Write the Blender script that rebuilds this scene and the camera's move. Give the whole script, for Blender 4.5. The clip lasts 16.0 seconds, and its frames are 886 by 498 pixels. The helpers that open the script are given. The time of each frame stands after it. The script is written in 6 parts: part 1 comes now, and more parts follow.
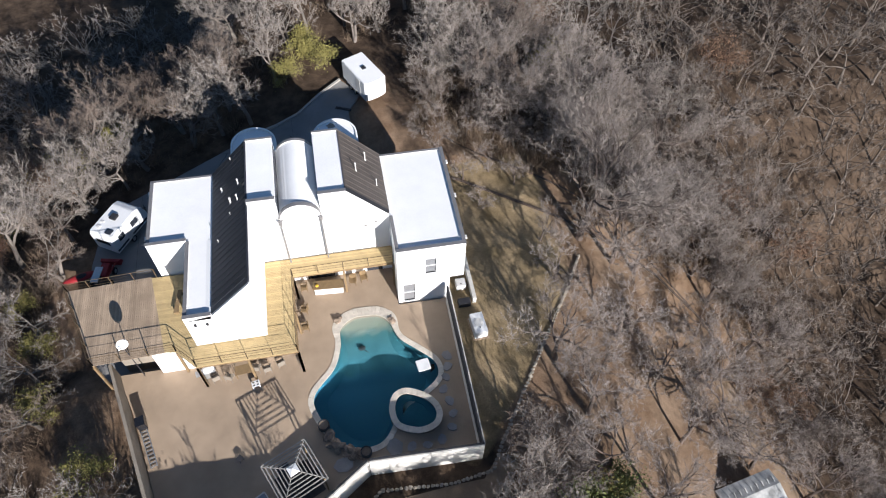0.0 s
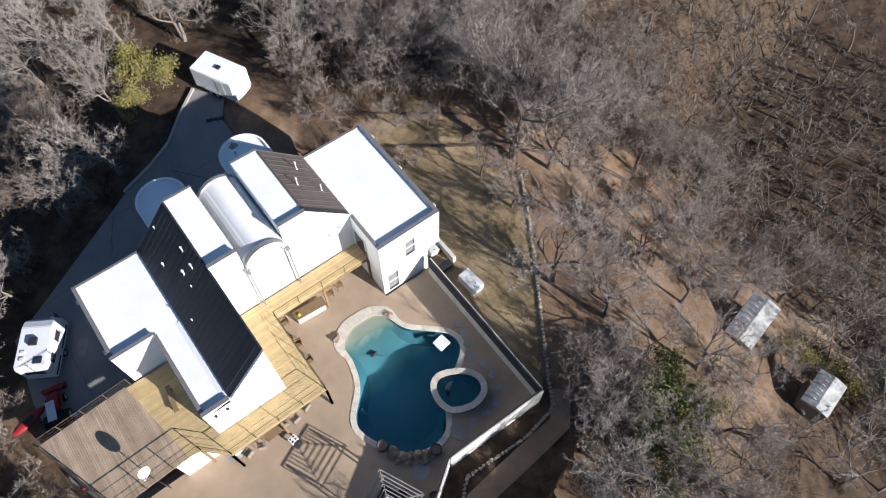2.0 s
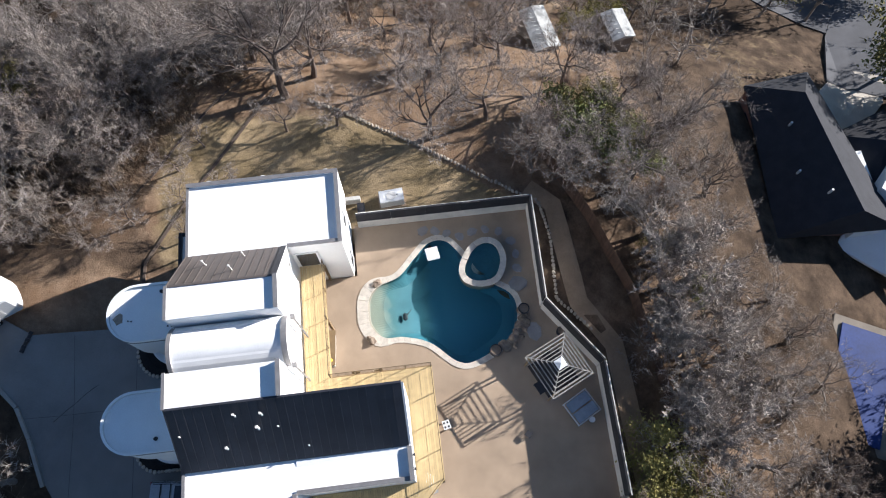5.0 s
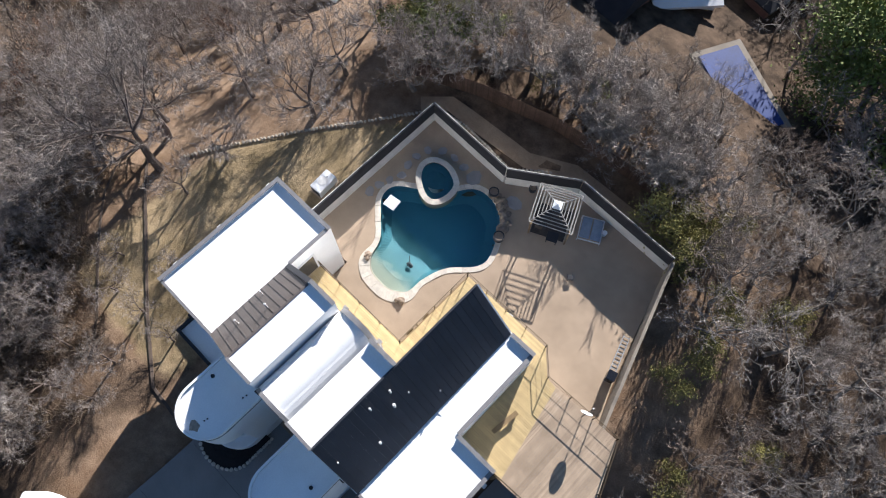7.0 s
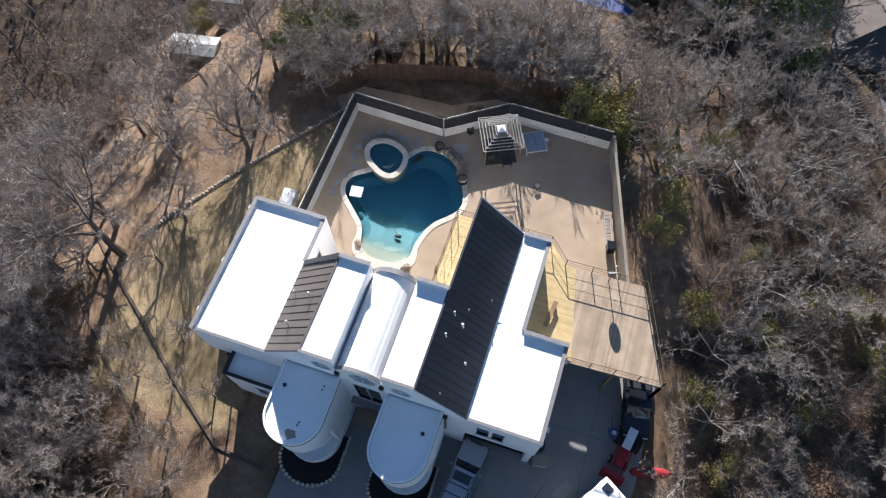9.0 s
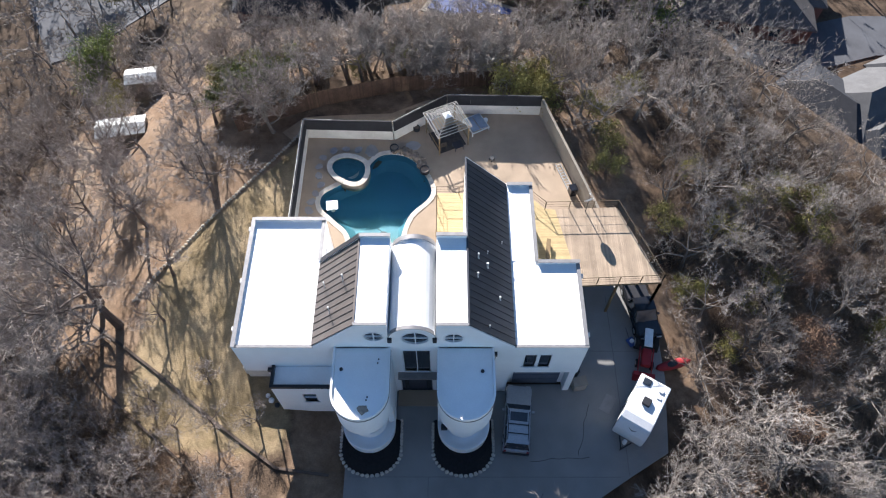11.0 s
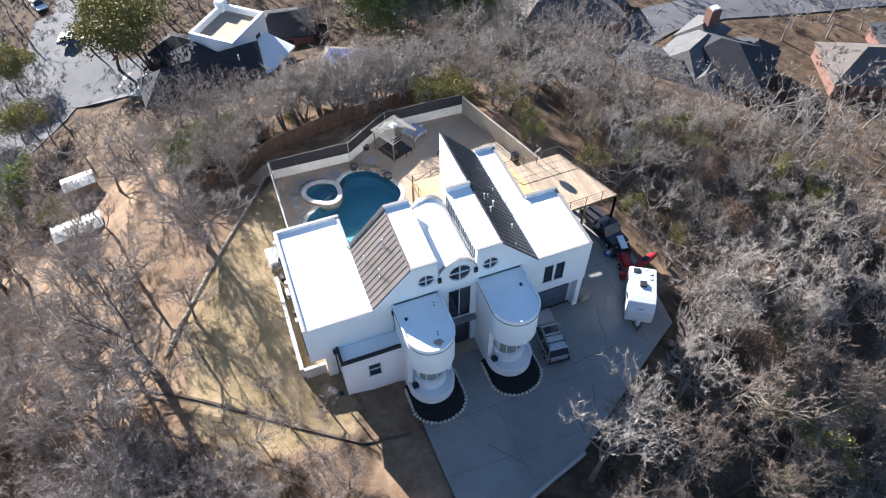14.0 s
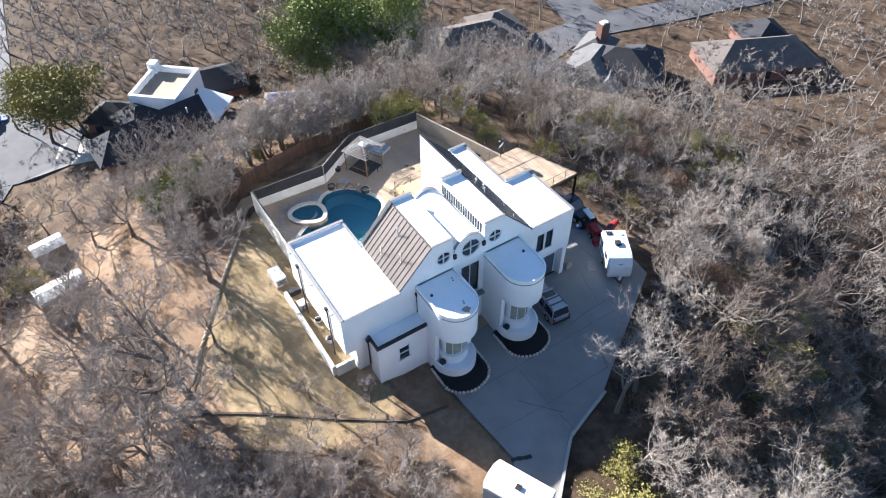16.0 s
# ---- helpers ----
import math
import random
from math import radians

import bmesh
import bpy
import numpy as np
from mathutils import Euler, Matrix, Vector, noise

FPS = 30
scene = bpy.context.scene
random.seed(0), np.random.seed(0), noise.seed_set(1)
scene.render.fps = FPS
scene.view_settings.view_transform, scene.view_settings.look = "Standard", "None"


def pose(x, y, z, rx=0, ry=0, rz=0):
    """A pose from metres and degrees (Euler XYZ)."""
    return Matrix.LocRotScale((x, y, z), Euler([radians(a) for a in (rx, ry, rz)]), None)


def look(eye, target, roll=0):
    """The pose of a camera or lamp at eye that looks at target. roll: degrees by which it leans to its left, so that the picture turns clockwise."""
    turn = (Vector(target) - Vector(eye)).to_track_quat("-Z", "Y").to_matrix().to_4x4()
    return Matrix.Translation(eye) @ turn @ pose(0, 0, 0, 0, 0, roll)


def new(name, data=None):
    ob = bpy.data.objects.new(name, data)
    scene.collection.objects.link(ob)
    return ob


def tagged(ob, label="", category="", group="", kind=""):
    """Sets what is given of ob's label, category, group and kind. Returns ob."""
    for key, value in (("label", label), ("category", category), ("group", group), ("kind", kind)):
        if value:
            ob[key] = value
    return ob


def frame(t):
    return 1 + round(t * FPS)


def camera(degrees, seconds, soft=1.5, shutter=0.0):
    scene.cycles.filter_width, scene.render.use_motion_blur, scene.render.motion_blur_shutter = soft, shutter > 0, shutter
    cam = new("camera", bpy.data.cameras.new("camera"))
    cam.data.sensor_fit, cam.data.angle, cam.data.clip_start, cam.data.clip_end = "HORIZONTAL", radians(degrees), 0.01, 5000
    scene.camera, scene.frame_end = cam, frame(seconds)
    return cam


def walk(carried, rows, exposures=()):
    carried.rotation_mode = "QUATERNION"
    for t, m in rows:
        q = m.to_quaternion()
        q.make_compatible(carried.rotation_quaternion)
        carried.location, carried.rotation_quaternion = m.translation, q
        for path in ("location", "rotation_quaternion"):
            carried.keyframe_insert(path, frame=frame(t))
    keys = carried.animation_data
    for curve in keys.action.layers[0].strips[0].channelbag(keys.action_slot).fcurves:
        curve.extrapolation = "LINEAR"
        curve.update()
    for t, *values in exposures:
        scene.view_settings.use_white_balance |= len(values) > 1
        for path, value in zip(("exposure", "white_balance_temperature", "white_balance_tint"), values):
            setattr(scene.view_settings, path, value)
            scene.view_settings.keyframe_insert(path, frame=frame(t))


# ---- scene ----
cam = camera(66.2, 16.0, soft=1.1)
PATH = [
    (0, (-7.11, 38.881, 47.591), (-7.365, 37.738, 45.97), 2.3),
    (0.5, (-5.04, 37.08, 47.631), (-5.386, 36.01, 45.976), 1.7),
    (1, (-3.053, 35.24, 47.752), (-3.489, 34.252, 46.069), 1.2),
    (1.5, (-1.237, 33.109, 47.837), (-1.762, 32.222, 46.123), 0.7),
    (2, (0.43, 30.65, 47.892), (-0.171, 29.881, 46.147), 0.6),
    (2.5, (1.995, 28.04, 47.927), (1.326, 27.405, 46.153), 0.7),
    (3, (3.41, 25.425, 47.924), (2.685, 24.933, 46.126), 0.7),
    (3.5, (4.609, 22.74, 47.895), (3.85, 22.398, 46.076), 0.8),
    (4, (5.634, 20.018, 47.856), (4.865, 19.826, 46.02), 0.5),
    (4.5, (6.394, 17.209, 47.743), (5.638, 17.163, 45.892), 0.4),
    (5, (6.823, 14.393, 47.687), (6.111, 14.485, 45.82), 0.4),
    (7.5, (6.708, 0.345, 48.104), (6.274, 0.924, 46.24), -0.2),
    (8, (6.392, -2.325, 48.06), (5.999, -1.673, 46.21), -1.0),
    (8.5, (5.734, -5.04, 48.085), (5.392, -4.318, 46.251), -1.2),
    (9, (4.626, -7.722, 48.151), (4.347, -6.931, 46.335), -1.1),
    (11.5, (-3.42, -19.35, 47.775), (-3.351, -18.277, 46.089), 0.0),
    (12, (-5.359, -21.368, 47.736), (-5.223, -20.26, 46.076), -0.3),
    (12.5, (-7.596, -23.294, 47.748), (-7.386, -22.155, 46.117), -0.4),
    (13, (-9.886, -25.095, 47.74), (-9.602, -23.931, 46.138), -0.5),
    (13.5, (-12.306, -26.615, 47.761), (-11.946, -25.433, 46.188), -0.6),
    (14, (-14.895, -27.854, 47.805), (-14.456, -26.664, 46.26), -0.6),
    (14.5, (-17.623, -28.908, 47.815), (-17.102, -27.715, 46.297), -0.5),
    (15, (-20.437, -29.777, 47.808), (-19.834, -28.586, 46.318), -0.4),
    (15.5, (-23.241, -30.454, 47.775), (-22.561, -29.272, 46.313), -0.4),
    (16, (-26.036, -31.0, 47.711), (-25.28, -29.83, 46.276), -0.4),
]
walk(cam, [(t, look(eye, target, roll)) for t, eye, target, roll in PATH],
     exposures=[(0.0, 0.88), (5.0, 1.22), (9.0, 1.45), (12.5, 2.0), (16.0, 2.25)])

# ---- world and sun ----
SUN_AZ, SUN_EL = radians(-19.0), radians(21.5)      # from +y towards +x
sun_way = Vector((math.sin(SUN_AZ) * math.cos(SUN_EL), math.cos(SUN_AZ) * math.cos(SUN_EL), math.sin(SUN_EL)))
world = bpy.data.worlds.new("sky")
scene.world = world
world.use_nodes = True
sky = world.node_tree.nodes.new("ShaderNodeTexSky")
sky.sky_type, sky.sun_disc, sky.sun_elevation, sky.sun_rotation = "NISHITA", False, SUN_EL, SUN_AZ
sky.air_density, sky.dust_density, sky.ozone_density = 1.0, 0.0, 4.5
world.node_tree.links.new(sky.outputs[0], world.node_tree.nodes["Background"].inputs[0])
world.node_tree.nodes["Background"].inputs[1].default_value = 0.055
sun = new("sun", bpy.data.lights.new("sun", "SUN"))
sun.data.energy, sun.data.angle, sun.data.color = 5.0, radians(0.55), (1.0, 0.965, 0.945)
sun.matrix_world = look(sun_way * 300, (0, 0, 0))


# ---- materials ----
def mat(name, color, rough=0.8, vary=0.25, scale=3.0, fine=40.0, bump=0.15, tint=None, metal=0.0, rand=0.0, island=False, spec=0.3, mottle=0.5):
    """A surface with stains at one scale and grain at a finer one; rand varies it from piece to piece."""
    m = bpy.data.materials.new(name)
    m.use_nodes = True
    n, ln = m.node_tree.nodes, m.node_tree.links
    p = n["Principled BSDF"]
    p.inputs["Roughness"].default_value, p.inputs["Metallic"].default_value = rough, metal
    p.inputs["Specular IOR Level"].default_value = spec
    co = n.new("ShaderNodeTexCoord")
    big, small = n.new("ShaderNodeTexNoise"), n.new("ShaderNodeTexNoise")
    big.inputs["Scale"].default_value, big.inputs["Detail"].default_value, big.inputs["Roughness"].default_value = scale, 6.0, 0.62
    small.inputs["Scale"].default_value, small.inputs["Detail"].default_value = fine, 4.0
    ge = n.new("ShaderNodeNewGeometry")
    for t in (big, small):
        ln.new(ge.outputs["Position"], t.inputs["Vector"])
    dark = [c * (1 - vary) for c in color]
    light = list(tint) if tint else [min(1.0, c * (1 + vary * 0.7)) for c in color]
    ramp = n.new("ShaderNodeValToRGB")
    ramp.color_ramp.elements[0].position, ramp.color_ramp.elements[1].position = 0.5 - mottle / 2, 0.5 + mottle / 2
    ramp.color_ramp.elements[0].color, ramp.color_ramp.elements[1].color = (*dark, 1), (*light, 1)
    ln.new(big.outputs["Fac"], ramp.inputs["Fac"])
    mix = n.new("ShaderNodeMix")
    mix.data_type, mix.blend_type = "RGBA", "OVERLAY"
    mix.inputs[0].default_value = 0.35
    ln.new(ramp.outputs["Color"], mix.inputs[6])
    ln.new(small.outputs["Fac"], mix.inputs[7])
    out = mix.outputs[2]
    if rand:
        hsv = n.new("ShaderNodeHueSaturation")
        mr = n.new("ShaderNodeMapRange")
        mr.inputs["To Min"].default_value, mr.inputs["To Max"].default_value = 1 - rand, 1 + rand
        if island:
            ln.new(ge.outputs["Random Per Island"], mr.inputs["Value"])
        else:
            ln.new(n.new("ShaderNodeObjectInfo").outputs["Random"], mr.inputs["Value"])
        ln.new(mr.outputs["Result"], hsv.inputs["Value"])
        ln.new(out, hsv.inputs["Color"])
        out = hsv.outputs["Color"]
    ln.new(out, p.inputs["Base Color"])
    if bump:
        b = n.new("ShaderNodeBump")
        b.inputs["Strength"].default_value, b.inputs["Distance"].default_value = bump, 0.05
        ln.new(small.outputs["Fac"], b.inputs["Height"])
        ln.new(b.outputs["Normal"], p.inputs["Normal"])
    return m


STUCCO = mat("white_stucco", (0.80, 0.80, 0.80), 0.85, 0.06, 0.6, 30, 0.08)
MEMBRANE = mat("white_roof_membrane", (0.82, 0.82, 0.82), 0.6, 0.07, 0.5, 12, 0.05)
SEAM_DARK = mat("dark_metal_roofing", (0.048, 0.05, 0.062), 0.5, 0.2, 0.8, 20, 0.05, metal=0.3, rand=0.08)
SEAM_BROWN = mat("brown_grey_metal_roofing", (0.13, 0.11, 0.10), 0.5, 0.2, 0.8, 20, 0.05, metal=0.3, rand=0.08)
COPING = mat("weathered_metal_coping", (0.26, 0.25, 0.25), 0.5, 0.2, 2, 30, 0.05, metal=0.4)
DARK = mat("dark_painted_metal", (0.03, 0.03, 0.035), 0.5, 0.2, 2, 30, 0.05)
GLASS = mat("dark_window_glass", (0.03, 0.035, 0.045), 0.06, 0.1, 1, 3, 0.0, spec=0.8)
FRAME = mat("white_window_frame", (0.7, 0.7, 0.7), 0.5, 0.05, 2, 30, 0.02)
CONCRETE = mat("tan_terrace_concrete", (0.36, 0.273, 0.196), 0.85, 0.3, 0.35, 25, 0.15, mottle=0.6)
DRIVE = mat("grey_driveway_concrete", (0.25, 0.243, 0.235), 0.85, 0.36, 0.22, 20, 0.15, mottle=0.7)
DECK_NEW = mat("yellow_tan_deck_boards", (0.47, 0.35, 0.18), 0.75, 0.15, 1.5, 30, 0.1, rand=0.1, island=True)
DECK_OLD = mat("weathered_deck_boards", (0.35, 0.265, 0.19), 0.8, 0.3, 0.8, 30, 0.15, rand=0.16, island=True)
POST = mat("stained_deck_timber", (0.22, 0.15, 0.08), 0.8, 0.2, 3, 40, 0.1)
WALL_WHITE = mat("white_painted_block_wall", (0.6, 0.58, 0.54), 0.85, 0.2, 0.8, 30, 0.15)
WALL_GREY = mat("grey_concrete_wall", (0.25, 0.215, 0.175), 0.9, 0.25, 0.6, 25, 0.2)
SCREEN = mat("black_privacy_screen", (0.03, 0.03, 0.035), 0.8, 0.3, 1, 40, 0.1)
PALE_STONE = mat("pale_coping_stone", (0.55, 0.50, 0.43), 0.8, 0.2, 3, 30, 0.2, rand=0.1)
FLAG = mat("blue_grey_flagstone", (0.30, 0.285, 0.275), 0.8, 0.2, 2, 30, 0.2, rand=0.12)
BOULDER = mat("brown_boulder", (0.26, 0.2, 0.15), 0.9, 0.35, 3, 20, 0.4, rand=0.15)
MULCH = mat("black_mulch", (0.015, 0.015, 0.017), 0.95, 0.4, 6, 60, 0.6)
BARK = mat("grey_brown_bark", (0.18, 0.155, 0.136), 0.9, 0.3, 1.5, 30, 0.2, rand=0.2)
TWIG = mat("pale_grey_twigs", (0.315, 0.275, 0.245), 0.9, 0.2, 0.3, 8, 0.0, rand=0.22)


def glass_water():
    m = bpy.data.materials.new("pool_water")
    m.use_nodes = True
    n, ln = m.node_tree.nodes, m.node_tree.links
    p = n["Principled BSDF"]
    p.inputs["Base Color"].default_value = (0.55, 0.86, 0.90, 1)
    p.inputs["Roughness"].default_value, p.inputs["IOR"].default_value = 0.03, 1.33
    p.inputs["Transmission Weight"].default_value = 1.0
    ge, no, b = n.new("ShaderNodeNewGeometry"), n.new("ShaderNodeTexNoise"), n.new("ShaderNodeBump")
    no.inputs["Scale"].default_value, no.inputs["Detail"].default_value = 2.2, 3.0
    ln.new(ge.outputs["Position"], no.inputs["Vector"])
    b.inputs["Strength"].default_value, b.inputs["Distance"].default_value = 0.12, 0.05
    ln.new(no.outputs["Fac"], b.inputs["Height"])
    ln.new(b.outputs["Normal"], p.inputs["Normal"])
    return m


def ground_material():
    """Leaf litter, with dry lawn and bare earth where the ground's own attributes say so."""
    m = bpy.data.materials.new("ground_cover")
    m.use_nodes = True
    n, ln = m.node_tree.nodes, m.node_tree.links
    p = n["Principled BSDF"]
    p.inputs["Roughness"].default_value, p.inputs["Specular IOR Level"].default_value = 0.95, 0.1
    ge = n.new("ShaderNodeNewGeometry")

    def noise_at(scale, detail=6.0, rough=0.6):
        t = n.new("ShaderNodeTexNoise")
        t.inputs["Scale"].default_value, t.inputs["Detail"].default_value, t.inputs["Roughness"].default_value = scale, detail, rough
        ln.new(ge.outputs["Position"], t.inputs["Vector"])
        return t.outputs["Fac"]

    def ramp(fac, a, b, lo=0.35, hi=0.65):
        r = n.new("ShaderNodeValToRGB")
        r.color_ramp.elements[0].position, r.color_ramp.elements[1].position = lo, hi
        r.color_ramp.elements[0].color, r.color_ramp.elements[1].color = (*a, 1), (*b, 1)
        ln.new(fac, r.inputs["Fac"])
        return r.outputs["Color"]

    def mixed(fac, a, b, kind="MIX"):
        x = n.new("ShaderNodeMix")
        x.data_type, x.blend_type = "RGBA", kind
        ln.new(fac, x.inputs[0]) if not isinstance(fac, float) else setattr(x.inputs[0], "default_value", fac)
        ln.new(a, x.inputs[6])
        ln.new(b, x.inputs[7])
        return x.outputs[2]

    def mask(name, scale):
        a = n.new("ShaderNodeAttribute")
        a.attribute_name = name
        add = n.new("ShaderNodeMath")
        add.operation = "MULTIPLY_ADD"
        ln.new(noise_at(scale, 8.0, 0.7), add.inputs[0])
        add.inputs[1].default_value = 1.2
        ln.new(a.outputs["Fac"], add.inputs[2])
        r = n.new("ShaderNodeMapRange")
        r.inputs["From Min"].default_value, r.inputs["From Max"].default_value = 0.95, 1.3
        ln.new(add.outputs[0], r.inputs["Value"])
        return r.outputs["Result"]

    litter = ramp(noise_at(0.5), (0.04, 0.028, 0.02), (0.115, 0.08, 0.056))
    lawn = ramp(noise_at(0.35), (0.175, 0.13, 0.07), (0.325, 0.245, 0.15), 0.30, 0.62)
    dirt = ramp(noise_at(0.4), (0.165, 0.105, 0.066), (0.265, 0.186, 0.128))
    color = mixed(mask("dirt", 0.3), litter, dirt)
    color = mixed(mask("lawn", 0.6), color, lawn)
    color = mixed(0.5, color, noise_at(1.8, 8.0, 0.7), "OVERLAY")
    grain = noise_at(9.0, 8.0, 0.75)
    color = mixed(0.55, color, grain, "OVERLAY")
    ln.new(color, p.inputs["Base Color"])
    b = n.new("ShaderNodeBump")
    b.inputs["Strength"].default_value, b.inputs["Distance"].default_value = 0.7, 0.12
    ln.new(grain, b.inputs["Height"])
    ln.new(b.outputs["Normal"], p.inputs["Normal"])
    return m


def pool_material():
    """Blue plaster with the tint of deep water painted in; pale sandy aggregate on the beach entry."""
    m = bpy.data.materials.new("depth_tinted_plaster")
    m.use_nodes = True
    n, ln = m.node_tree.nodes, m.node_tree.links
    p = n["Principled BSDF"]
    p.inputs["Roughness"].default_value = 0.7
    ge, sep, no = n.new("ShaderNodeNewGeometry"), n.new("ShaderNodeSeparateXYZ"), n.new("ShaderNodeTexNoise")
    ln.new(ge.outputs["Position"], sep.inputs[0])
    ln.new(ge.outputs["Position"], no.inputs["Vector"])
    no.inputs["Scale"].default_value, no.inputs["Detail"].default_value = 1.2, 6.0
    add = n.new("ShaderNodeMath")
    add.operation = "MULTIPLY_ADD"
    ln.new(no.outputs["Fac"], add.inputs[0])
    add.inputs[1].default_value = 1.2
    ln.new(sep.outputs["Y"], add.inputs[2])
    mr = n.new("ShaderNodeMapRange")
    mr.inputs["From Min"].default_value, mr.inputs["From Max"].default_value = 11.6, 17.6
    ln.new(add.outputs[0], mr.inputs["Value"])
    # the water's depth is put into the colour: dark teal, then bluer along y
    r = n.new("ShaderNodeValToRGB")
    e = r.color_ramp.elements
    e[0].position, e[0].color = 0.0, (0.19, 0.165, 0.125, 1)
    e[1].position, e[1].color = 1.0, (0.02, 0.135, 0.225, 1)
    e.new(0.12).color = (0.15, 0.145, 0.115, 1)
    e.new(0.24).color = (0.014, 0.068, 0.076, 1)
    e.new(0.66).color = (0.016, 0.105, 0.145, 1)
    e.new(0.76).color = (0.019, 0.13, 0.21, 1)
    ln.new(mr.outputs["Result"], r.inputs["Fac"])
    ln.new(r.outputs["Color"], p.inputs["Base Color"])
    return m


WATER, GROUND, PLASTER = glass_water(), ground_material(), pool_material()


# ---- mesh building ----
class Geo:
    """Gathers solids and becomes one mesh."""

    def __init__(self):
        self.v, self.f = [], []

    def add(self, verts, faces):
        k = len(self.v)
        self.v += [tuple(p) for p in verts]
        self.f += [tuple(i + k for i in q) for q in faces]
        return self

    def box(self, x0, x1, y0, y1, z0, z1, m=None):
        vs = [Vector((x, y, z)) for z in (z0, z1) for x, y in ((x0, y0), (x1, y0), (x1, y1), (x0, y1))]
        if m is not None:
            vs = [m @ p for p in vs]
        return self.add(vs, [(3, 2, 1, 0), (4, 5, 6, 7), (0, 1, 5, 4), (1, 2, 6, 5), (2, 3, 7, 6), (3, 0, 4, 7)])

    def prism(self, outline, z0, z1, m=None):
        """An upright prism over a counter-clockwise outline."""
        k = len(outline)
        vs = [Vector((x, y, z0)) for x, y in outline] + [Vector((x, y, z1)) for x, y in outline]
        if m is not None:
            vs = [m @ p for p in vs]
        return self.add(vs, [tuple(range(k - 1, -1, -1)), tuple(range(k, 2 * k))] + [(i, (i + 1) % k, k + (i + 1) % k, k + i) for i in range(k)])

    def along_y(self, profile, y0, y1):
        """A profile in x and z drawn out along y."""
        k = len(profile)
        vs = [(x, y0, z) for x, z in profile] + [(x, y1, z) for x, z in profile]
        return self.add(vs, [tuple(range(k)), tuple(range(2 * k - 1, k - 1, -1))] + [((i + 1) % k, i, k + i, k + (i + 1) % k) for i in range(k)])

    def tube(self, a, b, r0, r1, sides=8):
        a, b = Vector(a), Vector(b)
        w = (b - a).normalized()
        u = w.orthogonal().normalized()
        v = w.cross(u)
        ring = [(math.cos(2 * math.pi * i / sides), math.sin(2 * math.pi * i / sides)) for i in range(sides)]
        vs = [a + (u * c + v * s) * r0 for c, s in ring] + [b + (u * c + v * s) * r1 for c, s in ring]
        return self.add(vs, [tuple(range(sides - 1, -1, -1)), tuple(range(sides, 2 * sides))] + [(i, (i + 1) % sides, sides + (i + 1) % sides, sides + i) for i in range(sides)])

    def ring(self, outer, inner, z0, z1):
        """A closed band between two outlines with as many points each."""
        k = len(outer)
        vs = [(x, y, z) for z in (z0, z1) for loop in (outer, inner) for x, y in loop]
        fs = []
        for i in range(k):
            j = (i + 1) % k
            fs += [(i, j, 2 * k + j, 2 * k + i), (k + j, k + i, 3 * k + i, 3 * k + j), (2 * k + i, 2 * k + j, 3 * k + j, 3 * k + i), (k + i, k + j, j, i)]
        return self.add(vs, fs)

    def blob(self, centre, sx, sy, sz, rough=0.2, seed=0, sub=2):
        bm = bmesh.new()
        bmesh.ops.create_icosphere(bm, subdivisions=sub, radius=1.0)
        c = Vector(centre)
        vs = []
        for p in bm.verts:
            k = 1 + rough * noise.noise(p.co * 1.7 + Vector((seed * 7.3, seed * 3.1, 0)))
            vs.append(c + Vector((p.co.x * sx * k, p.co.y * sy * k, p.co.z * sz * k)))
        fs = [[q.index for q in f.verts] for f in bm.faces]
        bm.free()
        return self.add(vs, fs)

    def mesh(self, name, material, smooth=False):
        me = bpy.data.meshes.new(name)
        me.from_pydata(self.v, [], self.f)
        me.materials.append(material)
        if smooth:
            me.polygons.foreach_set("use_smooth", [True] * len(me.polygons))
        me.update()
        return me


def part(name, geo, material, parent=None, label="", smooth=False, bevel=0.0):
    """One mesh object, under a thing or a part."""
    me = geo.mesh(name, material, smooth)
    if bevel:
        bm = bmesh.new()
        bm.from_mesh(me)
        bmesh.ops.bevel(bm, geom=bm.edges[:], offset=bevel, segments=2, affect="EDGES", clamp_overlap=True)
        bm.to_mesh(me)
        bm.free()
    ob = new(name, me)
    if parent is not None:
        ob.parent = parent
    if label:
        ob["label"] = label
    return ob


def thing(name, m, label, category, group="", kind=""):
    """An empty at a thing's base, which its parts hang on."""
    ob = new(name)
    ob.matrix_basis = m
    ob.empty_display_size = 0.2
    return tagged(ob, label, category, group, kind)


def cut(ob, cutters):
    """Takes the cutters' solids out of a mesh for good."""
    knife = new("knife", cutters.mesh("knife", STUCCO))
    b = ob.modifiers.new("cut", "BOOLEAN")
    b.operation, b.object, b.solver = "DIFFERENCE", knife, "EXACT"
    deps = bpy.context.evaluated_depsgraph_get()
    me = bpy.data.meshes.new_from_object(ob.evaluated_get(deps))
    ob.modifiers.clear()
    ob.data = me
    bpy.data.objects.remove(knife)


def smooth_loop(points, n):
    """A closed Catmull-Rom curve through a few control points."""
    out, k = [], len(points)
    for i in range(k):
        p0, p1, p2, p3 = (np.array(points[(i + j) % k], float) for j in (-1, 0, 1, 2))
        for s in np.arange(n) / n:
            out.append(tuple(0.5 * (2 * p1 + (p2 - p0) * s + (2 * p0 - 5 * p1 + 4 * p2 - p3) * s * s + (3 * p1 - p0 - 3 * p2 + p3) * s**3)))
    return out


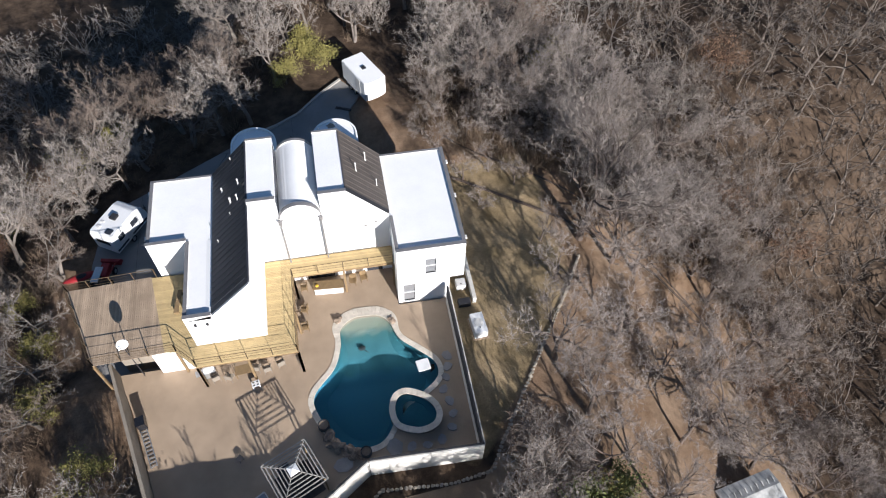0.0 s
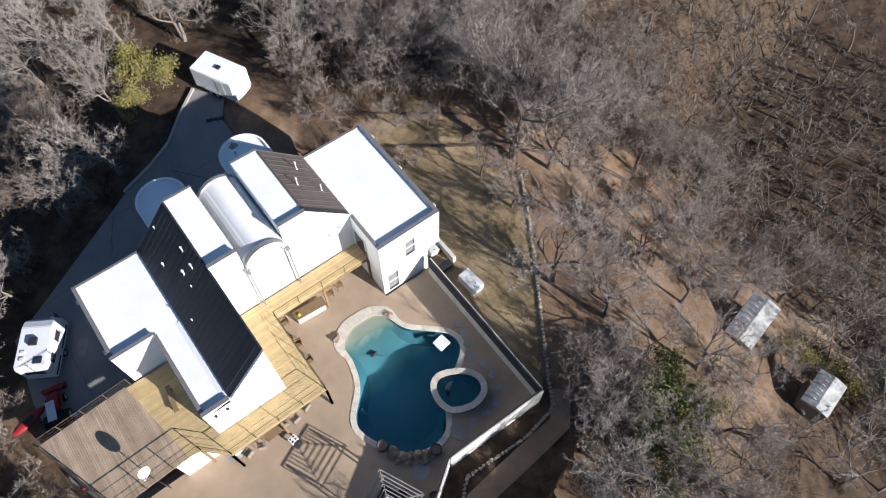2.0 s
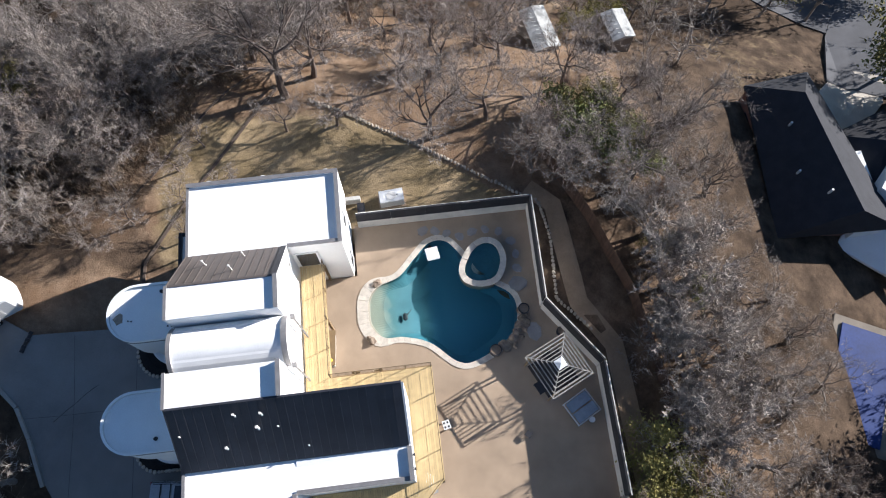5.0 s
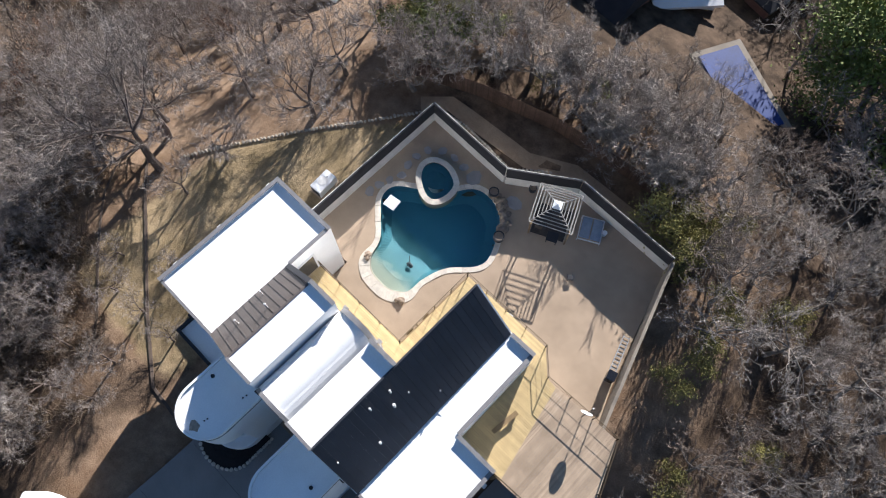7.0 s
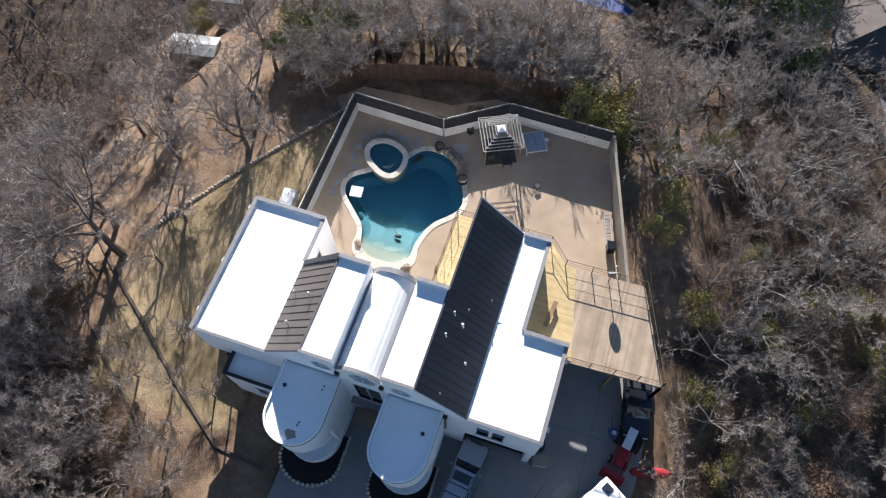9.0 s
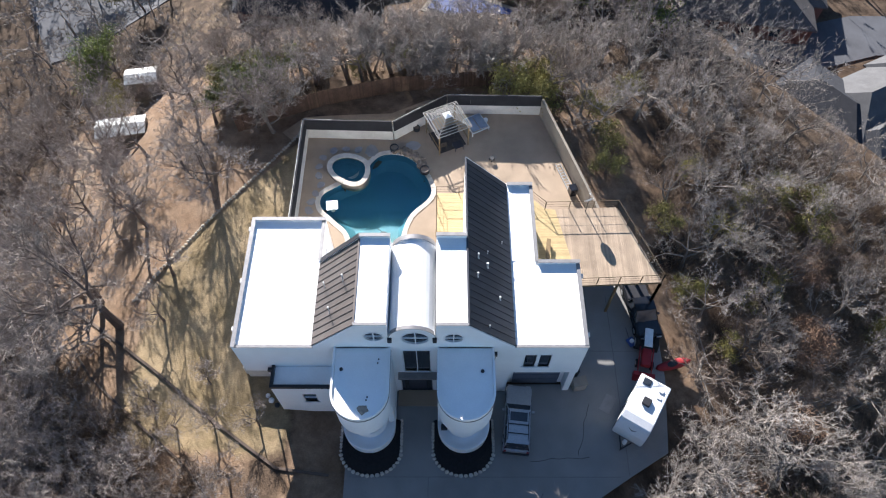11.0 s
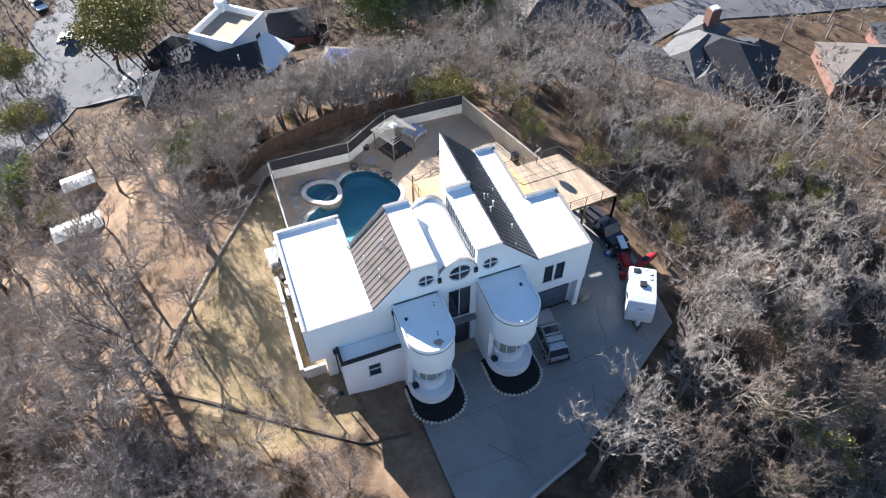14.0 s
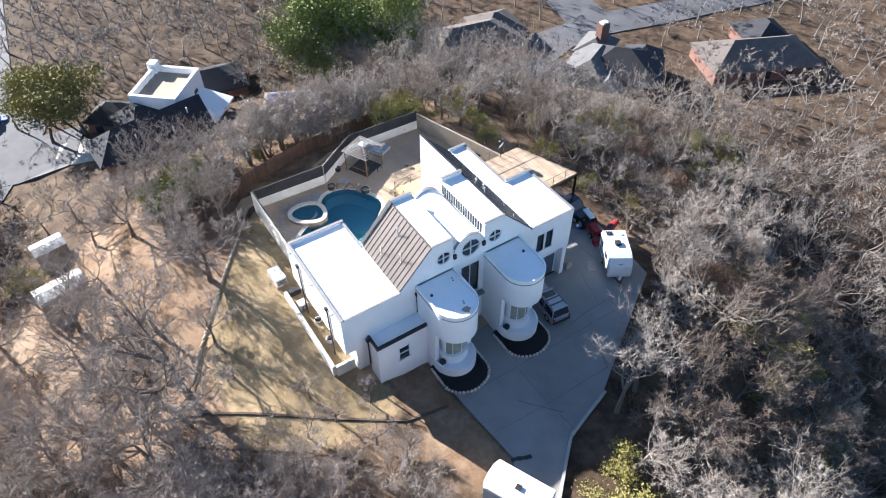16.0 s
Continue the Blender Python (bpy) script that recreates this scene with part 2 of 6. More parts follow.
def grown(loop, d):
    """A closed counter-clockwise outline pushed outwards by d."""
    k, out = len(loop), []
    for i in range(k):
        a, b = np.array(loop[i - 1]), np.array(loop[(i + 1) % k])
        t = (b - a) / (np.linalg.norm(b - a) + 1e-9)
        out.append((loop[i][0] + t[1] * d, loop[i][1] - t[0] * d))
    return out


def inside(x, y, poly):
    hit = False
    for i in range(len(poly)):
        (xa, ya), (xb, yb) = poly[i - 1], poly[i]
        if (ya > y) != (yb > y) and x < (xb - xa) * (y - ya) / (yb - ya) + xa:
            hit = not hit
    return hit


def sheet_with_holes(name, outer, holes, z, depth, material, lift=None):
    """A flat slab with an outline and holes; its rims go down by depth."""
    bm = bmesh.new()
    edges = []
    for loop in [outer] + holes:
        vs = [bm.verts.new((x, y, z)) for x, y in loop]
        edges += [bm.edges.new((vs[i - 1], vs[i])) for i in range(len(vs))]
    bmesh.ops.triangle_fill(bm, use_beauty=True, use_dissolve=False, edges=edges, normal=(0, 0, 1))
    if lift:
        for i in range(12):
            bmesh.ops.bisect_plane(bm, geom=bm.verts[:] + bm.edges[:] + bm.faces[:], plane_co=Vector((-0.55, -0.83, 0)) * (9.5 + i * 0.7), plane_no=(-0.55, -0.83, 0))
        for v in bm.verts:
            v.co.z += lift(v.co.x, v.co.y)
    rim = [e for e in bm.edges if len(e.link_faces) == 1]
    low = bmesh.ops.extrude_edge_only(bm, edges=rim)
    bmesh.ops.translate(bm, verts=[g for g in low["geom"] if isinstance(g, bmesh.types.BMVert)], vec=(0, 0, -depth))
    bmesh.ops.recalc_face_normals(bm, faces=bm.faces[:])
    me = bpy.data.meshes.new(name)
    bm.to_mesh(me)
    bm.free()
    me.materials.append(material)
    return new(name, me)


def soft_step(a, b, x):
    s = min(1.0, max(0.0, (x - a) / (b - a)))
    return s * s * (3 - 2 * s)


def over(x, soft=4.0):
    """How far x is above nought, with a soft knee."""
    return soft * math.log1p(math.exp(min(40, x / soft)))


# ---- plan of the lot ----
FRONT = -1.4
TERRACE = [(-14.0, 10.2), (-10.0, 10.2), (-10.0, 6.2), (-0.3, 6.2), (-0.3, 12.8), (11.6, 12.8), (10.15, 16.6), (7.45, 26.3), (-1.3, 26.45), (-6.05, 23.3), (-14.0, 23.5)]
DRIVEWAY = [(-8.5, 0.5), (-8.5, -6.4), (-8.4, -13.3), (-9.9, -15.6), (-8.0, -18.0), (-3.5, -14.1), (2.0, -12.2), (11.7, -6.3), (14.6, -4.6), (15.3, 1.0), (15.3, 8.0), (13.2, 12.6), (8.0, 12.6), (8.0, 0.5)]
POOL = smooth_loop([(-7.2, 10.75), (-6.1, 10.85), (-5.1, 11.7), (-4.95, 13.2), (-4.3, 15.0), (-2.75, 16.75), (-2.7, 18.2), (-4.0, 20.6), (-5.6, 21.5), (-7.4, 21.2), (-9.0, 18.9), (-10.6, 18.1), (-12.0, 17.0), (-12.0, 15.7), (-10.9, 14.5), (-9.6, 13.2), (-9.0, 11.6), (-8.2, 10.9)], 6)
SPA = smooth_loop([(-8.0, 19.2), (-8.35, 20.55), (-9.9, 21.25), (-11.3, 20.9), (-11.75, 19.8), (-11.1, 18.6), (-9.6, 17.75), (-8.5, 18.0)], 6)


def rise(x, y):
    """How far the drive and the ground beside it climb towards the street end."""
    return 1.35 * soft_step(9.5, 17.0, -0.55 * x - 0.83 * y) * (1 - soft_step(2.0, 9.0, x)) * soft_step(-40, -26, x)


def height(x, y):
    """The lay of the land: a knoll that falls away to the back, the east and the west."""
    low = 1 - soft_step(-13.0, -10.8, x)
    back = (soft_step(-2.0, 9.0, y) * (1 - low) + soft_step(-9.0, 9.0, y) * low) * (1 - soft_step(7.5, 10.5, x) * (1 - soft_step(11.5, 14.0, y)))
    z = FRONT - 0.1 + 1.2 * back + rise(x, y)
    z -= min(10.0, 0.33 * over(y - 30, 3)) + 0.40 * over(x - 18, 3) + 0.6 * over(-25.0 - x, 2) * soft_step(-14, 20, y) * (1 - 0.5 * soft_step(40, 60, y))
    z -= 0.05 * over(-24 - y, 4) + 0.7 * over(0.5 * x - 0.87 * y - 18.0, 3) * soft_step(0, 8, x)
    z = max(z, -17.0 + 0.3 * noise.noise((x * 0.05, y * 0.05, 0)))
    return z + 0.18 * noise.noise((x * 0.12, y * 0.12, 3.0)) * (1 if y < -6 or x < -17 or x > 18 or y > 28 else 0.2)


# ---- ground ----
def lines(lo, a, b, hi, step):
    """Grid lines, close between a and b and wider towards both ends."""
    mid = list(np.arange(a, b + 0.01, step))
    for sign, end, store in ((-1, lo, []), (1, hi, [])):
        d, x = step, a if sign < 0 else b
        while (x - end) * sign < 0:
            d *= 1.12
            x += sign * d
            store.append(x)
        mid = store[::-1] + mid if sign < 0 else mid + store
    return mid


def build_ground():
    xs, ys = lines(-900, -48, 40, 900, 0.9), lines(-900, -32, 48, 1100, 0.9)
    verts, lawn, dirt = [], [], []
    for y in ys:
        for x in xs:
            z = height(x, y)
            if inside(x, y, TERRACE):
                z = min(z, -0.35) if not inside(x, y, POOL) else -2.6
            if inside(x, y, DRIVEWAY):
                z = FRONT - 0.3 + rise(x, y)
            verts.append((x, y, z))
            green = soft_step(-27, -23, x) * (1 - soft_step(-13.5, -12, x)) * soft_step(-6.5, -3.0, y) * (1 - soft_step(23.2, 24.5, y))
            edge = (x + 24.4) * 0.79 - (y - 10.5) * 0.61       # the stone wall's line
            if y > 8:
                green *= soft_step(-0.6, 0.4, edge)
            yard = soft_step(-40, -36, x) * (1 - soft_step(-28, -25, x)) * soft_step(44, 48, y) * (1 - soft_step(57, 60, y))
            yard = max(0.35 * yard, 0.2 * soft_step(60, 66, y), 0.25 * soft_step(58, 64, x) * soft_step(20, 30, y))
            lawn.append(max(green, yard))
            bare = soft_step(-50, -42, x) * (1 - soft_step(-17, -13, x)) * soft_step(-16, -7, y) * (1 - soft_step(32, 40, y))
            bare *= 1 - 0.8 * soft_step(1.0, 5.0, -(x + 24.0) * 0.64 - (y + 2.4) * 0.77)      # leaf litter below the thin edging
            bare = max(bare, 0.62 * soft_step(-18, -12, x) * (1 - soft_step(12, 20, x)) * soft_step(25, 27, y) * (1 - soft_step(34, 46, y)))
            bare = max(bare, soft_step(-14, -12, x) * (1 - soft_step(-9, -7, x)) * soft_step(-22, -18, y) * (1 - soft_step(0, 2, y)))
            bare = max(bare, 0.7 * soft_step(12, 16, x) * (1 - soft_step(18, 21, x)) * soft_step(-4, 0, y) * (1 - soft_step(10, 14, y)))
            bare = max(bare, 0.85 * soft_step(7, 9, x) * (1 - soft_step(15, 19, x)) * soft_step(9, 12, y) * (1 - soft_step(26, 30, y)))
            bare = max(bare, 0.7 * (1 - soft_step(1.2, 4.4, math.hypot((x + 13.4) * 0.8, (y + 12.4) * 0.8))))
            bare = max(bare, 0.62 * soft_step(15, 19, x) * (1 - soft_step(40, 48, x)) * soft_step(-6, 2, y) * (1 - soft_step(22, 28, y)))
            dirt.append(bare * 0.8)
    w = len(xs)
    faces = [(j * w + i, j * w + i + 1, (j + 1) * w + i + 1, (j + 1) * w + i) for j in range(len(ys) - 1) for i in range(w - 1)]
    me = bpy.data.meshes.new("ground")
    me.from_pydata(verts, [], faces)
    for name, values in (("lawn", lawn), ("dirt", dirt)):
        me.attributes.new(name, "FLOAT", "POINT").data.foreach_set("value", values)
    me.polygons.foreach_set("use_smooth", [True] * len(me.polygons))
    me.materials.append(GROUND)
    tagged(new("ground", me), "brown leaf litter, dry lawn and bare earth", "ground", kind="structure")


build_ground()
tagged(sheet_with_holes("terrace_pavement", TERRACE, [POOL], 0.0, 0.5, CONCRETE), "tan concrete pool terrace with stains", "pavement", kind="structure")
driveway = tagged(sheet_with_holes("driveway_pavement", DRIVEWAY, [], FRONT, 0.25, DRIVE, rise), "grey concrete driveway with cracks and joints", "driveway", kind="structure")


# ---- house ----
house = thing("house", pose(0, 0, 0), "white stucco house with flat, vaulted and dark metal roofs", "house")
AX0, AX1, BX1, CX0, CX1, DX1, EX1, NX1 = -15.31, -10.05, -7.03, -5.04, -2.0, 3.08, 7.87, 5.03
YB, YA, YD = 6.46, 10.0, 13.1
SPRING, VAULT = 8.42, 9.72


def arch(x0, x1, z0, z1, n=16):
    return [((x0 + x1) / 2 - (x1 - x0) / 2 * math.cos(math.pi * i / n), z0 + (z1 - z0) * math.sin(math.pi * i / n)) for i in range(n + 1)]


west_upper = part("west_wing_wall", Geo().box(AX0, AX1, 0, YA, 2.75, 6.62), STUCCO, house)
west_lower = part("west_base_wall", Geo().box(-14.2, AX1, 0.5, YA - 0.005, FRONT - 0.4, 2.75), STUCCO, house)
centre_profile = [(AX1, FRONT - 0.4), (DX1, FRONT - 0.4), (DX1, 6.98), (0.0, 10.18), (CX1, 10.18), (CX1, SPRING)] + arch(CX0, CX1, SPRING, VAULT)[::-1][1:-1] + [(CX0, SPRING), (CX0, 10.24), (BX1, 10.24), (AX1, 7.0)]
centre = part("centre_wall", Geo().along_y(centre_profile, 0.0, YB), STUCCO, house)
part("back_wing_wall", Geo().along_y([(0.0, -0.4), (NX1, -0.4), (NX1, 6.62), (DX1, 6.98), (0.0, 10.18)], YB, YD), STUCCO, house)
east_upper = part("east_wing_wall", Geo().box(DX1, EX1, 0, 6.42, 2.45, 6.62), STUCCO, house)
part("garage_wall", Geo().box(DX1, 7.35, 0.75, 6.415, FRONT - 0.4, 2.45), STUCCO, house)

# flat roofs, parapets and copings
for name, x0, x1, y0, y1, z in (("west_roof", AX0 + 0.03, AX1 - 0.03, 0.03, YA - 0.03, 6.62), ("upper_west_roof", BX1 + 0.02, CX0 - 0.02, 0.02, YB - 0.02, 10.24),
                                ("upper_east_roof", CX1 + 0.02, -0.06, 0.02, YB - 0.02, 10.18), ("east_roof", DX1 + 0.02, EX1 - 0.02, 0.02, 6.40, 6.62), ("back_roof", DX1 + 0.02, NX1 - 0.02, 6.40, YD - 0.02, 6.625)):
    part(name, Geo().box(x0, x1, y0, y1, z, z + {"west_roof": 0.2, "east_roof": 0.27, "back_roof": 0.268}.get(name, 0.05)), MEMBRANE, house, "white membrane flat roof")


def parapet(x0, x1, y0, y1, z0, z1):
    p = part("parapet", Geo().box(x0, x1, y0, y1, z0, z1), STUCCO, house)
    part("coping", Geo().box(x0 - 0.03, x1 + 0.03, y0 - 0.03, y1 + 0.03, z1, z1 + 0.05), COPING, p, "weathered metal coping")


parapet(AX0, AX0 + 0.22, 0.0, YA, 6.62, 6.97)
parapet(AX0 + 0.25, AX1, YA - 0.22, YA, 6.62, 7.02)
parapet(AX1 - 0.2, AX1, YB + 0.04, YA - 0.26, 6.62, 6.95)
parapet(AX0 + 0.25, AX1, 0.0, 0.12, 6.62, 6.88)
parapet(BX1, CX0, YB - 0.2, YB, 10.24, 10.47)
parapet(BX1, CX0, 0.0, 0.12, 10.24, 10.36)
parapet(CX1, -0.03, YB - 0.2, YB, 10.18, 10.56)
parapet(CX1, -0.03, 0.0, 0.12, 10.18, 10.30)
parapet(DX1 + 0.05, EX1, 0.0, 0.12, 6.62, 6.93)
parapet(EX1 - 0.2, EX1, 0.15, 6.2, 6.62, 6.95)
parapet(NX1 - 0.02, EX1, 6.22, 6.42, 6.62, 7.13)
parapet(NX1 - 0.2, NX1, 6.46, YD - 0.25, 6.62, 6.97)
parapet(DX1 + 0.1, NX1, YD - 0.22, YD, 6.62, 7.1)

# barrel vault with its end rims and the two gutters beside it
outer, inner_arch = arch(CX0 + 0.22, CX1 - 0.22, SPRING + 0.02, VAULT + 0.06, 60), arch(CX0 + 0.3, CX1 - 0.3, SPRING, VAULT - 0.02, 60)
part("barrel_roof", Geo().along_y(outer[::-1] + inner_arch, 0.2, YB - 0.02), MEMBRANE, house, "white membrane barrel vault", smooth=False)
for y0, y1 in ((YB, YB + 0.3), (-0.02, 0.18)):
    lift = 0.16 if y0 > 1 else 0.12
    rim_o, rim_i = arch(CX0 + 0.05, CX1 - 0.05, SPRING - 0.05, VAULT + lift, 24), arch(CX0 + 0.3, CX1 - 0.3, SPRING - 0.08, VAULT - 0.1, 24)
    part("arched_rim", Geo().along_y(rim_o[::-1] + rim_i, y0, y1), STUCCO, house)
    part("rim_coping", Geo().along_y(arch(CX0 + 0.02, CX1 - 0.02, SPRING - 0.05, VAULT + lift + 0.05, 24)[::-1] + [(x, z + 0.001) for x, z in rim_o], y0 - 0.02, y1 + 0.02), COPING, house, "weathered metal coping")
for x0, x1 in ((CX0 + 0.01, CX0 + 0.24), (CX1 - 0.24, CX1 - 0.01)):
    part("valley_gutter", Geo().box(x0, x1, -0.05, YB + 0.35, SPRING - 0.03, SPRING + 0.04), DARK, house, "dark metal valley gutter")


def seam_roof(x_top, z_top, x_low, z_low, y0, y1, material, label):
    """Standing-seam panels, each one a piece, running down a slope."""
    n = round((y1 - y0) / 0.5)
    w = (y1 - y0) / n
    d = Vector((x_low - x_top, 0, z_low - z_top))
    up = Vector((-d.z, 0, d.x)).normalized()
    up = up if up.z > 0 else -up
    g = Geo()
    top, low = Vector((0, 0, 0)), d
    for ya, yb, h in ((0.0, w - 0.004, 0.05), (0.0, 0.045, 0.09)):
        vs = [q + up * k + Vector((0, y, 0)) for k in (0.005, h) for q, y in ((top, ya), (low, ya), (low, yb), (top, yb))]
        g.add(vs, [(3, 2, 1, 0), (4, 5, 6, 7), (0, 1, 5, 4), (1, 2, 6, 5), (2, 3, 7, 6), (3, 0, 4, 7)])
    me = g.mesh("roof_panel", material)
    roof = new("pitched_roof", Geo().box(x_top - 0.06, x_top + 0.06, y0, y1, z_top - 0.02, z_top + 0.1).mesh("ridge", material))
    roof.parent = house
    roof["label"] = label
    for i in range(n):
        p = new("roof_panel", me)
        p.parent, p.location = roof, (x_top, y0 + i * w, z_top)


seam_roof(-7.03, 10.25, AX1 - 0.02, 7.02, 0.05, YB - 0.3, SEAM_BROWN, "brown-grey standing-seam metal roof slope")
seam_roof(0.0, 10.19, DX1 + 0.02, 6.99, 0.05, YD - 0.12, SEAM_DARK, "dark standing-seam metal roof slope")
part("gable_parapet", Geo().along_y([(AX1, 7.0), (AX1, 7.2), (BX1, 10.47), (BX1, 10.24)][::-1], YB - 0.28, YB), STUCCO, house)
part("gable_coping", Geo().along_y([(AX1, 7.2), (AX1, 7.26), (BX1, 10.53), (BX1, 10.47)][::-1], YB - 0.32, YB + 0.03), DARK, house)


BLIND_GLASS = mat("pale_bay_glass", (0.30, 0.31, 0.25), 0.2, 0.2, 1.5, 6, 0.0, spec=0.6)


def turret(cx):
    """A round-ended bay: solid drum above, a window set back under it, a drum with a ledge below."""
    r, y0, yc = 1.82, 0.0, -2.95

    def outline(k, yend=yc):
        return [(cx + k, y0)] + [(cx + k * math.cos(a), yend - k * math.sin(a)) for a in np.linspace(0, math.pi, 25)] + [(cx - k, y0)]

    t = part("bay_wall", Geo().prism(outline(r)[::-1], 3.75, 6.78), STUCCO, house)
    part("bay_roof", Geo().prism(outline(r - 0.14)[::-1], 6.78, 6.84), MEMBRANE, t, "white membrane bay roof")
    o, i = outline(r + 0.02), outline(r - 0.12)
    part("bay_rim", Geo().ring(o, i, 6.72, 7.0), STUCCO, t)
    part("rim_band", Geo().ring(outline(r + 0.04), outline(r - 0.01), 6.5, 6.57), COPING, t, "grey metal band")
    b = part("bay_base", Geo().prism(outline(r)[::-1], FRONT - 0.3, -0.2), STUCCO, house)
    part("bay_base_rim", Geo().ring(outline(r + 0.02), outline(r - 0.14), -0.2, 0.05), STUCCO, b)
    part("bay_core", Geo().prism(outline(r - 0.75, -2.5)[::-1], -0.2, 3.75), STUCCO, house)
    part("bay_core_sill", Geo().ring(outline(r - 0.5, -2.55), outline(r - 0.76, -2.5), -0.2, 0.75), STUCCO, house)
    ow = outline(r - 0.73, -2.5)[5:22]
    g = Geo()
    for j in range(len(ow) - 1):
        g.add([(*ow[j], 0.76), (*ow[j + 1], 0.76), (*ow[j + 1], 3.6), (*ow[j], 3.6)], [(3, 2, 1, 0)])
    w = part("bay_window", g, BLIND_GLASS, house, "curved bay window with pale blinds")
    for j in range(0, len(ow), 6):
        part("mullion", Geo().box(ow[j][0] - 0.03, ow[j][0] + 0.03, ow[j][1] - 0.03, ow[j][1] + 0.03, 0.76, 3.6), FRAME, w)
    for s in (-1, 1):
        x0, x1 = sorted((cx + s * (r - 0.01), cx + s * (r - 0.4)))
        part("bay_side_wall", Geo().box(x0, x1, -2.75, 0, -0.25, 3.75), STUCCO, house)


turret(-6.8)
turret(-0.1)

# lower front block beside the west turret
annex = part("annex_wall", Geo().box(-13.26, -8.3, -1.55, 0.0, FRONT - 0.4, 3.5), STUCCO, house)
part("annex_roof", Geo().box(-13.1, -8.3, -1.4, -0.02, 3.5, 3.56), MEMBRANE, annex)
part("annex_trim", Geo().box(-13.3, -8.3, -1.6, -1.4, 3.5, 3.82), DARK, annex, "dark metal edge trim")
part("annex_trim", Geo().box(-13.3, -13.1, -1.39, 0.0, 3.5, 3.82), DARK, annex, "dark metal edge trim")


# ---- windows, doors and fittings of the house ----
WOOD_DARK = mat("dark_entry_door", (0.04, 0.045, 0.06), 0.5, 0.2, 2, 30, 0.05)
GARAGE = mat("grey_blue_garage_door", (0.10, 0.115, 0.15), 0.5, 0.12, 2, 30, 0.05)
GREY_BLIND = mat("grey_blind_behind_glass", (0.2, 0.205, 0.215), 0.15, 0.15, 2, 14, 0.0, spec=0.6)
PIPE = mat("pale_vent_pipe", (0.65, 0.64, 0.62), 0.5, 0.15, 3, 30, 0.02)


def rect_window(x0, x1, z0, z1, y, face, bars=1, cross=0, label="dark glazed window with white frame", name="window", pane=None):
    """A window in a wall that faces -y (face -1) or +y (face 1), set back in its opening."""
    w = part(name, Geo().box(x0, x1, y - 0.14 if face > 0 else y + 0.10, y - 0.10 if face > 0 else y + 0.14, z0, z1), pane or GLASS, house, label)
    ya, yb = (y - 0.11, y + 0.02) if face > 0 else (y - 0.02, y + 0.11)
    g = Geo()
    k = 0.07
    g.box(x0 - k, x1 + k, ya, yb, z1, z1 + k).box(x0 - k, x0, ya, yb, z0, z1).box(x1, x1 + k, ya, yb, z0, z1)
    part("window_frame", g, FRAME, w)
    part("window_sill", Geo().box(x0 - 0.12, x1 + 0.12, ya - (0.0 if face > 0 else 0.06), yb + (0.06 if face > 0 else 0.0), z0 - 0.08, z0), FRAME, w)
    for i in range(bars):
        xm = x0 + (x1 - x0) * (i + 1) / (bars + 1)
        part("mullion", Geo().box(xm - 0.03, xm + 0.03, ya + 0.02, yb - 0.02, z0, z1), FRAME, w)
    for i in range(cross):
        zm = z0 + (z1 - z0) * (i + 1) / (cross + 1)
        part("transom", Geo().box(x0, x1, ya + 0.02, yb - 0.02, zm - 0.03, zm + 0.03), FRAME, w)


def hole(x0, x1, z0, z1, y, face):
    return Geo().box(x0, x1, y - 0.2 if face > 0 else y - 0.1, y + 0.1 if face > 0 else y + 0.2, z0, z1)


def merged(geos):
    g = Geo()
    for q in geos:
        g.add(q.v, q.f)
    return g


def disc(cx, cz, r, y0, y1, n=32):
    return Geo().along_y([(cx + r * math.cos(a), cz + r * math.sin(a)) for a in np.linspace(0, 2 * math.pi, n, endpoint=False)], y0, y1)


ROUND = [(-5.95, 8.6, 0.62), (-3.33, 8.35, 0.86), (-0.9, 8.4, 0.62)]
TALL = (-4.2, -2.45, 2.75, 6.35)
cut(centre, merged([disc(x, z, r, -0.1, 0.2) for x, z, r in ROUND] + [hole(*TALL, 0.0, -1), hole(-4.6, -2.3, FRONT, 2.2, 0.0, -1)]))
for x, z, r in ROUND:
    w = part("round_window", disc(x, z, r, 0.10, 0.14), GLASS, house, "round dark window with white cross bars")
    ring_o = [(x + (r + 0.07) * math.cos(a), z + (r + 0.07) * math.sin(a)) for a in np.linspace(0, 2 * math.pi, 32, endpoint=False)]
    ring_i = [(x + (r - 0.02) * math.cos(a), z + (r - 0.02) * math.sin(a)) for a in np.linspace(0, 2 * math.pi, 32, endpoint=False)]
    g = Geo().ring(ring_o, ring_i, -0.11, 0.03)
    g.v = [(a, -c, b) for a, b, c in g.v]
    part("window_frame", g, FRAME, w)
    part("mullion", Geo().box(x - 0.035, x + 0.035, -0.02, 0.10, z - r, z + r), FRAME, w)
    part("transom", Geo().box(x - r, x + r, -0.015, 0.09, z - 0.035, z + 0.035), FRAME, w)
rect_window(*TALL, 0.0, -1, bars=1, label="tall dark entry window with a white mullion")
part("entry_door", Geo().box(-4.55, -2.35, 0.08, 0.16, FRONT, 2.15), WOOD_DARK, house, "dark double entry door")
for x in (-4.2, -2.6):
    part("door_glass", Geo().box(x - 0.15, x + 0.15, 0.03, 0.075, FRONT + 0.5, 1.9), GLASS, house)
part("entry_canopy", Geo().box(-4.7, -2.0, -0.5, -0.01, 2.25, 2.5), COPING, house, "grey flat canopy over the entry")
part("entry_step", Geo().box(-4.88, -1.92, -1.2, -0.01, FRONT - 0.1, FRONT + 0.16), CONCRETE, house)
EAST_W = [(3.92, 4.68, 3.6, 5.65), (4.92, 5.66, 3.6, 5.65)]
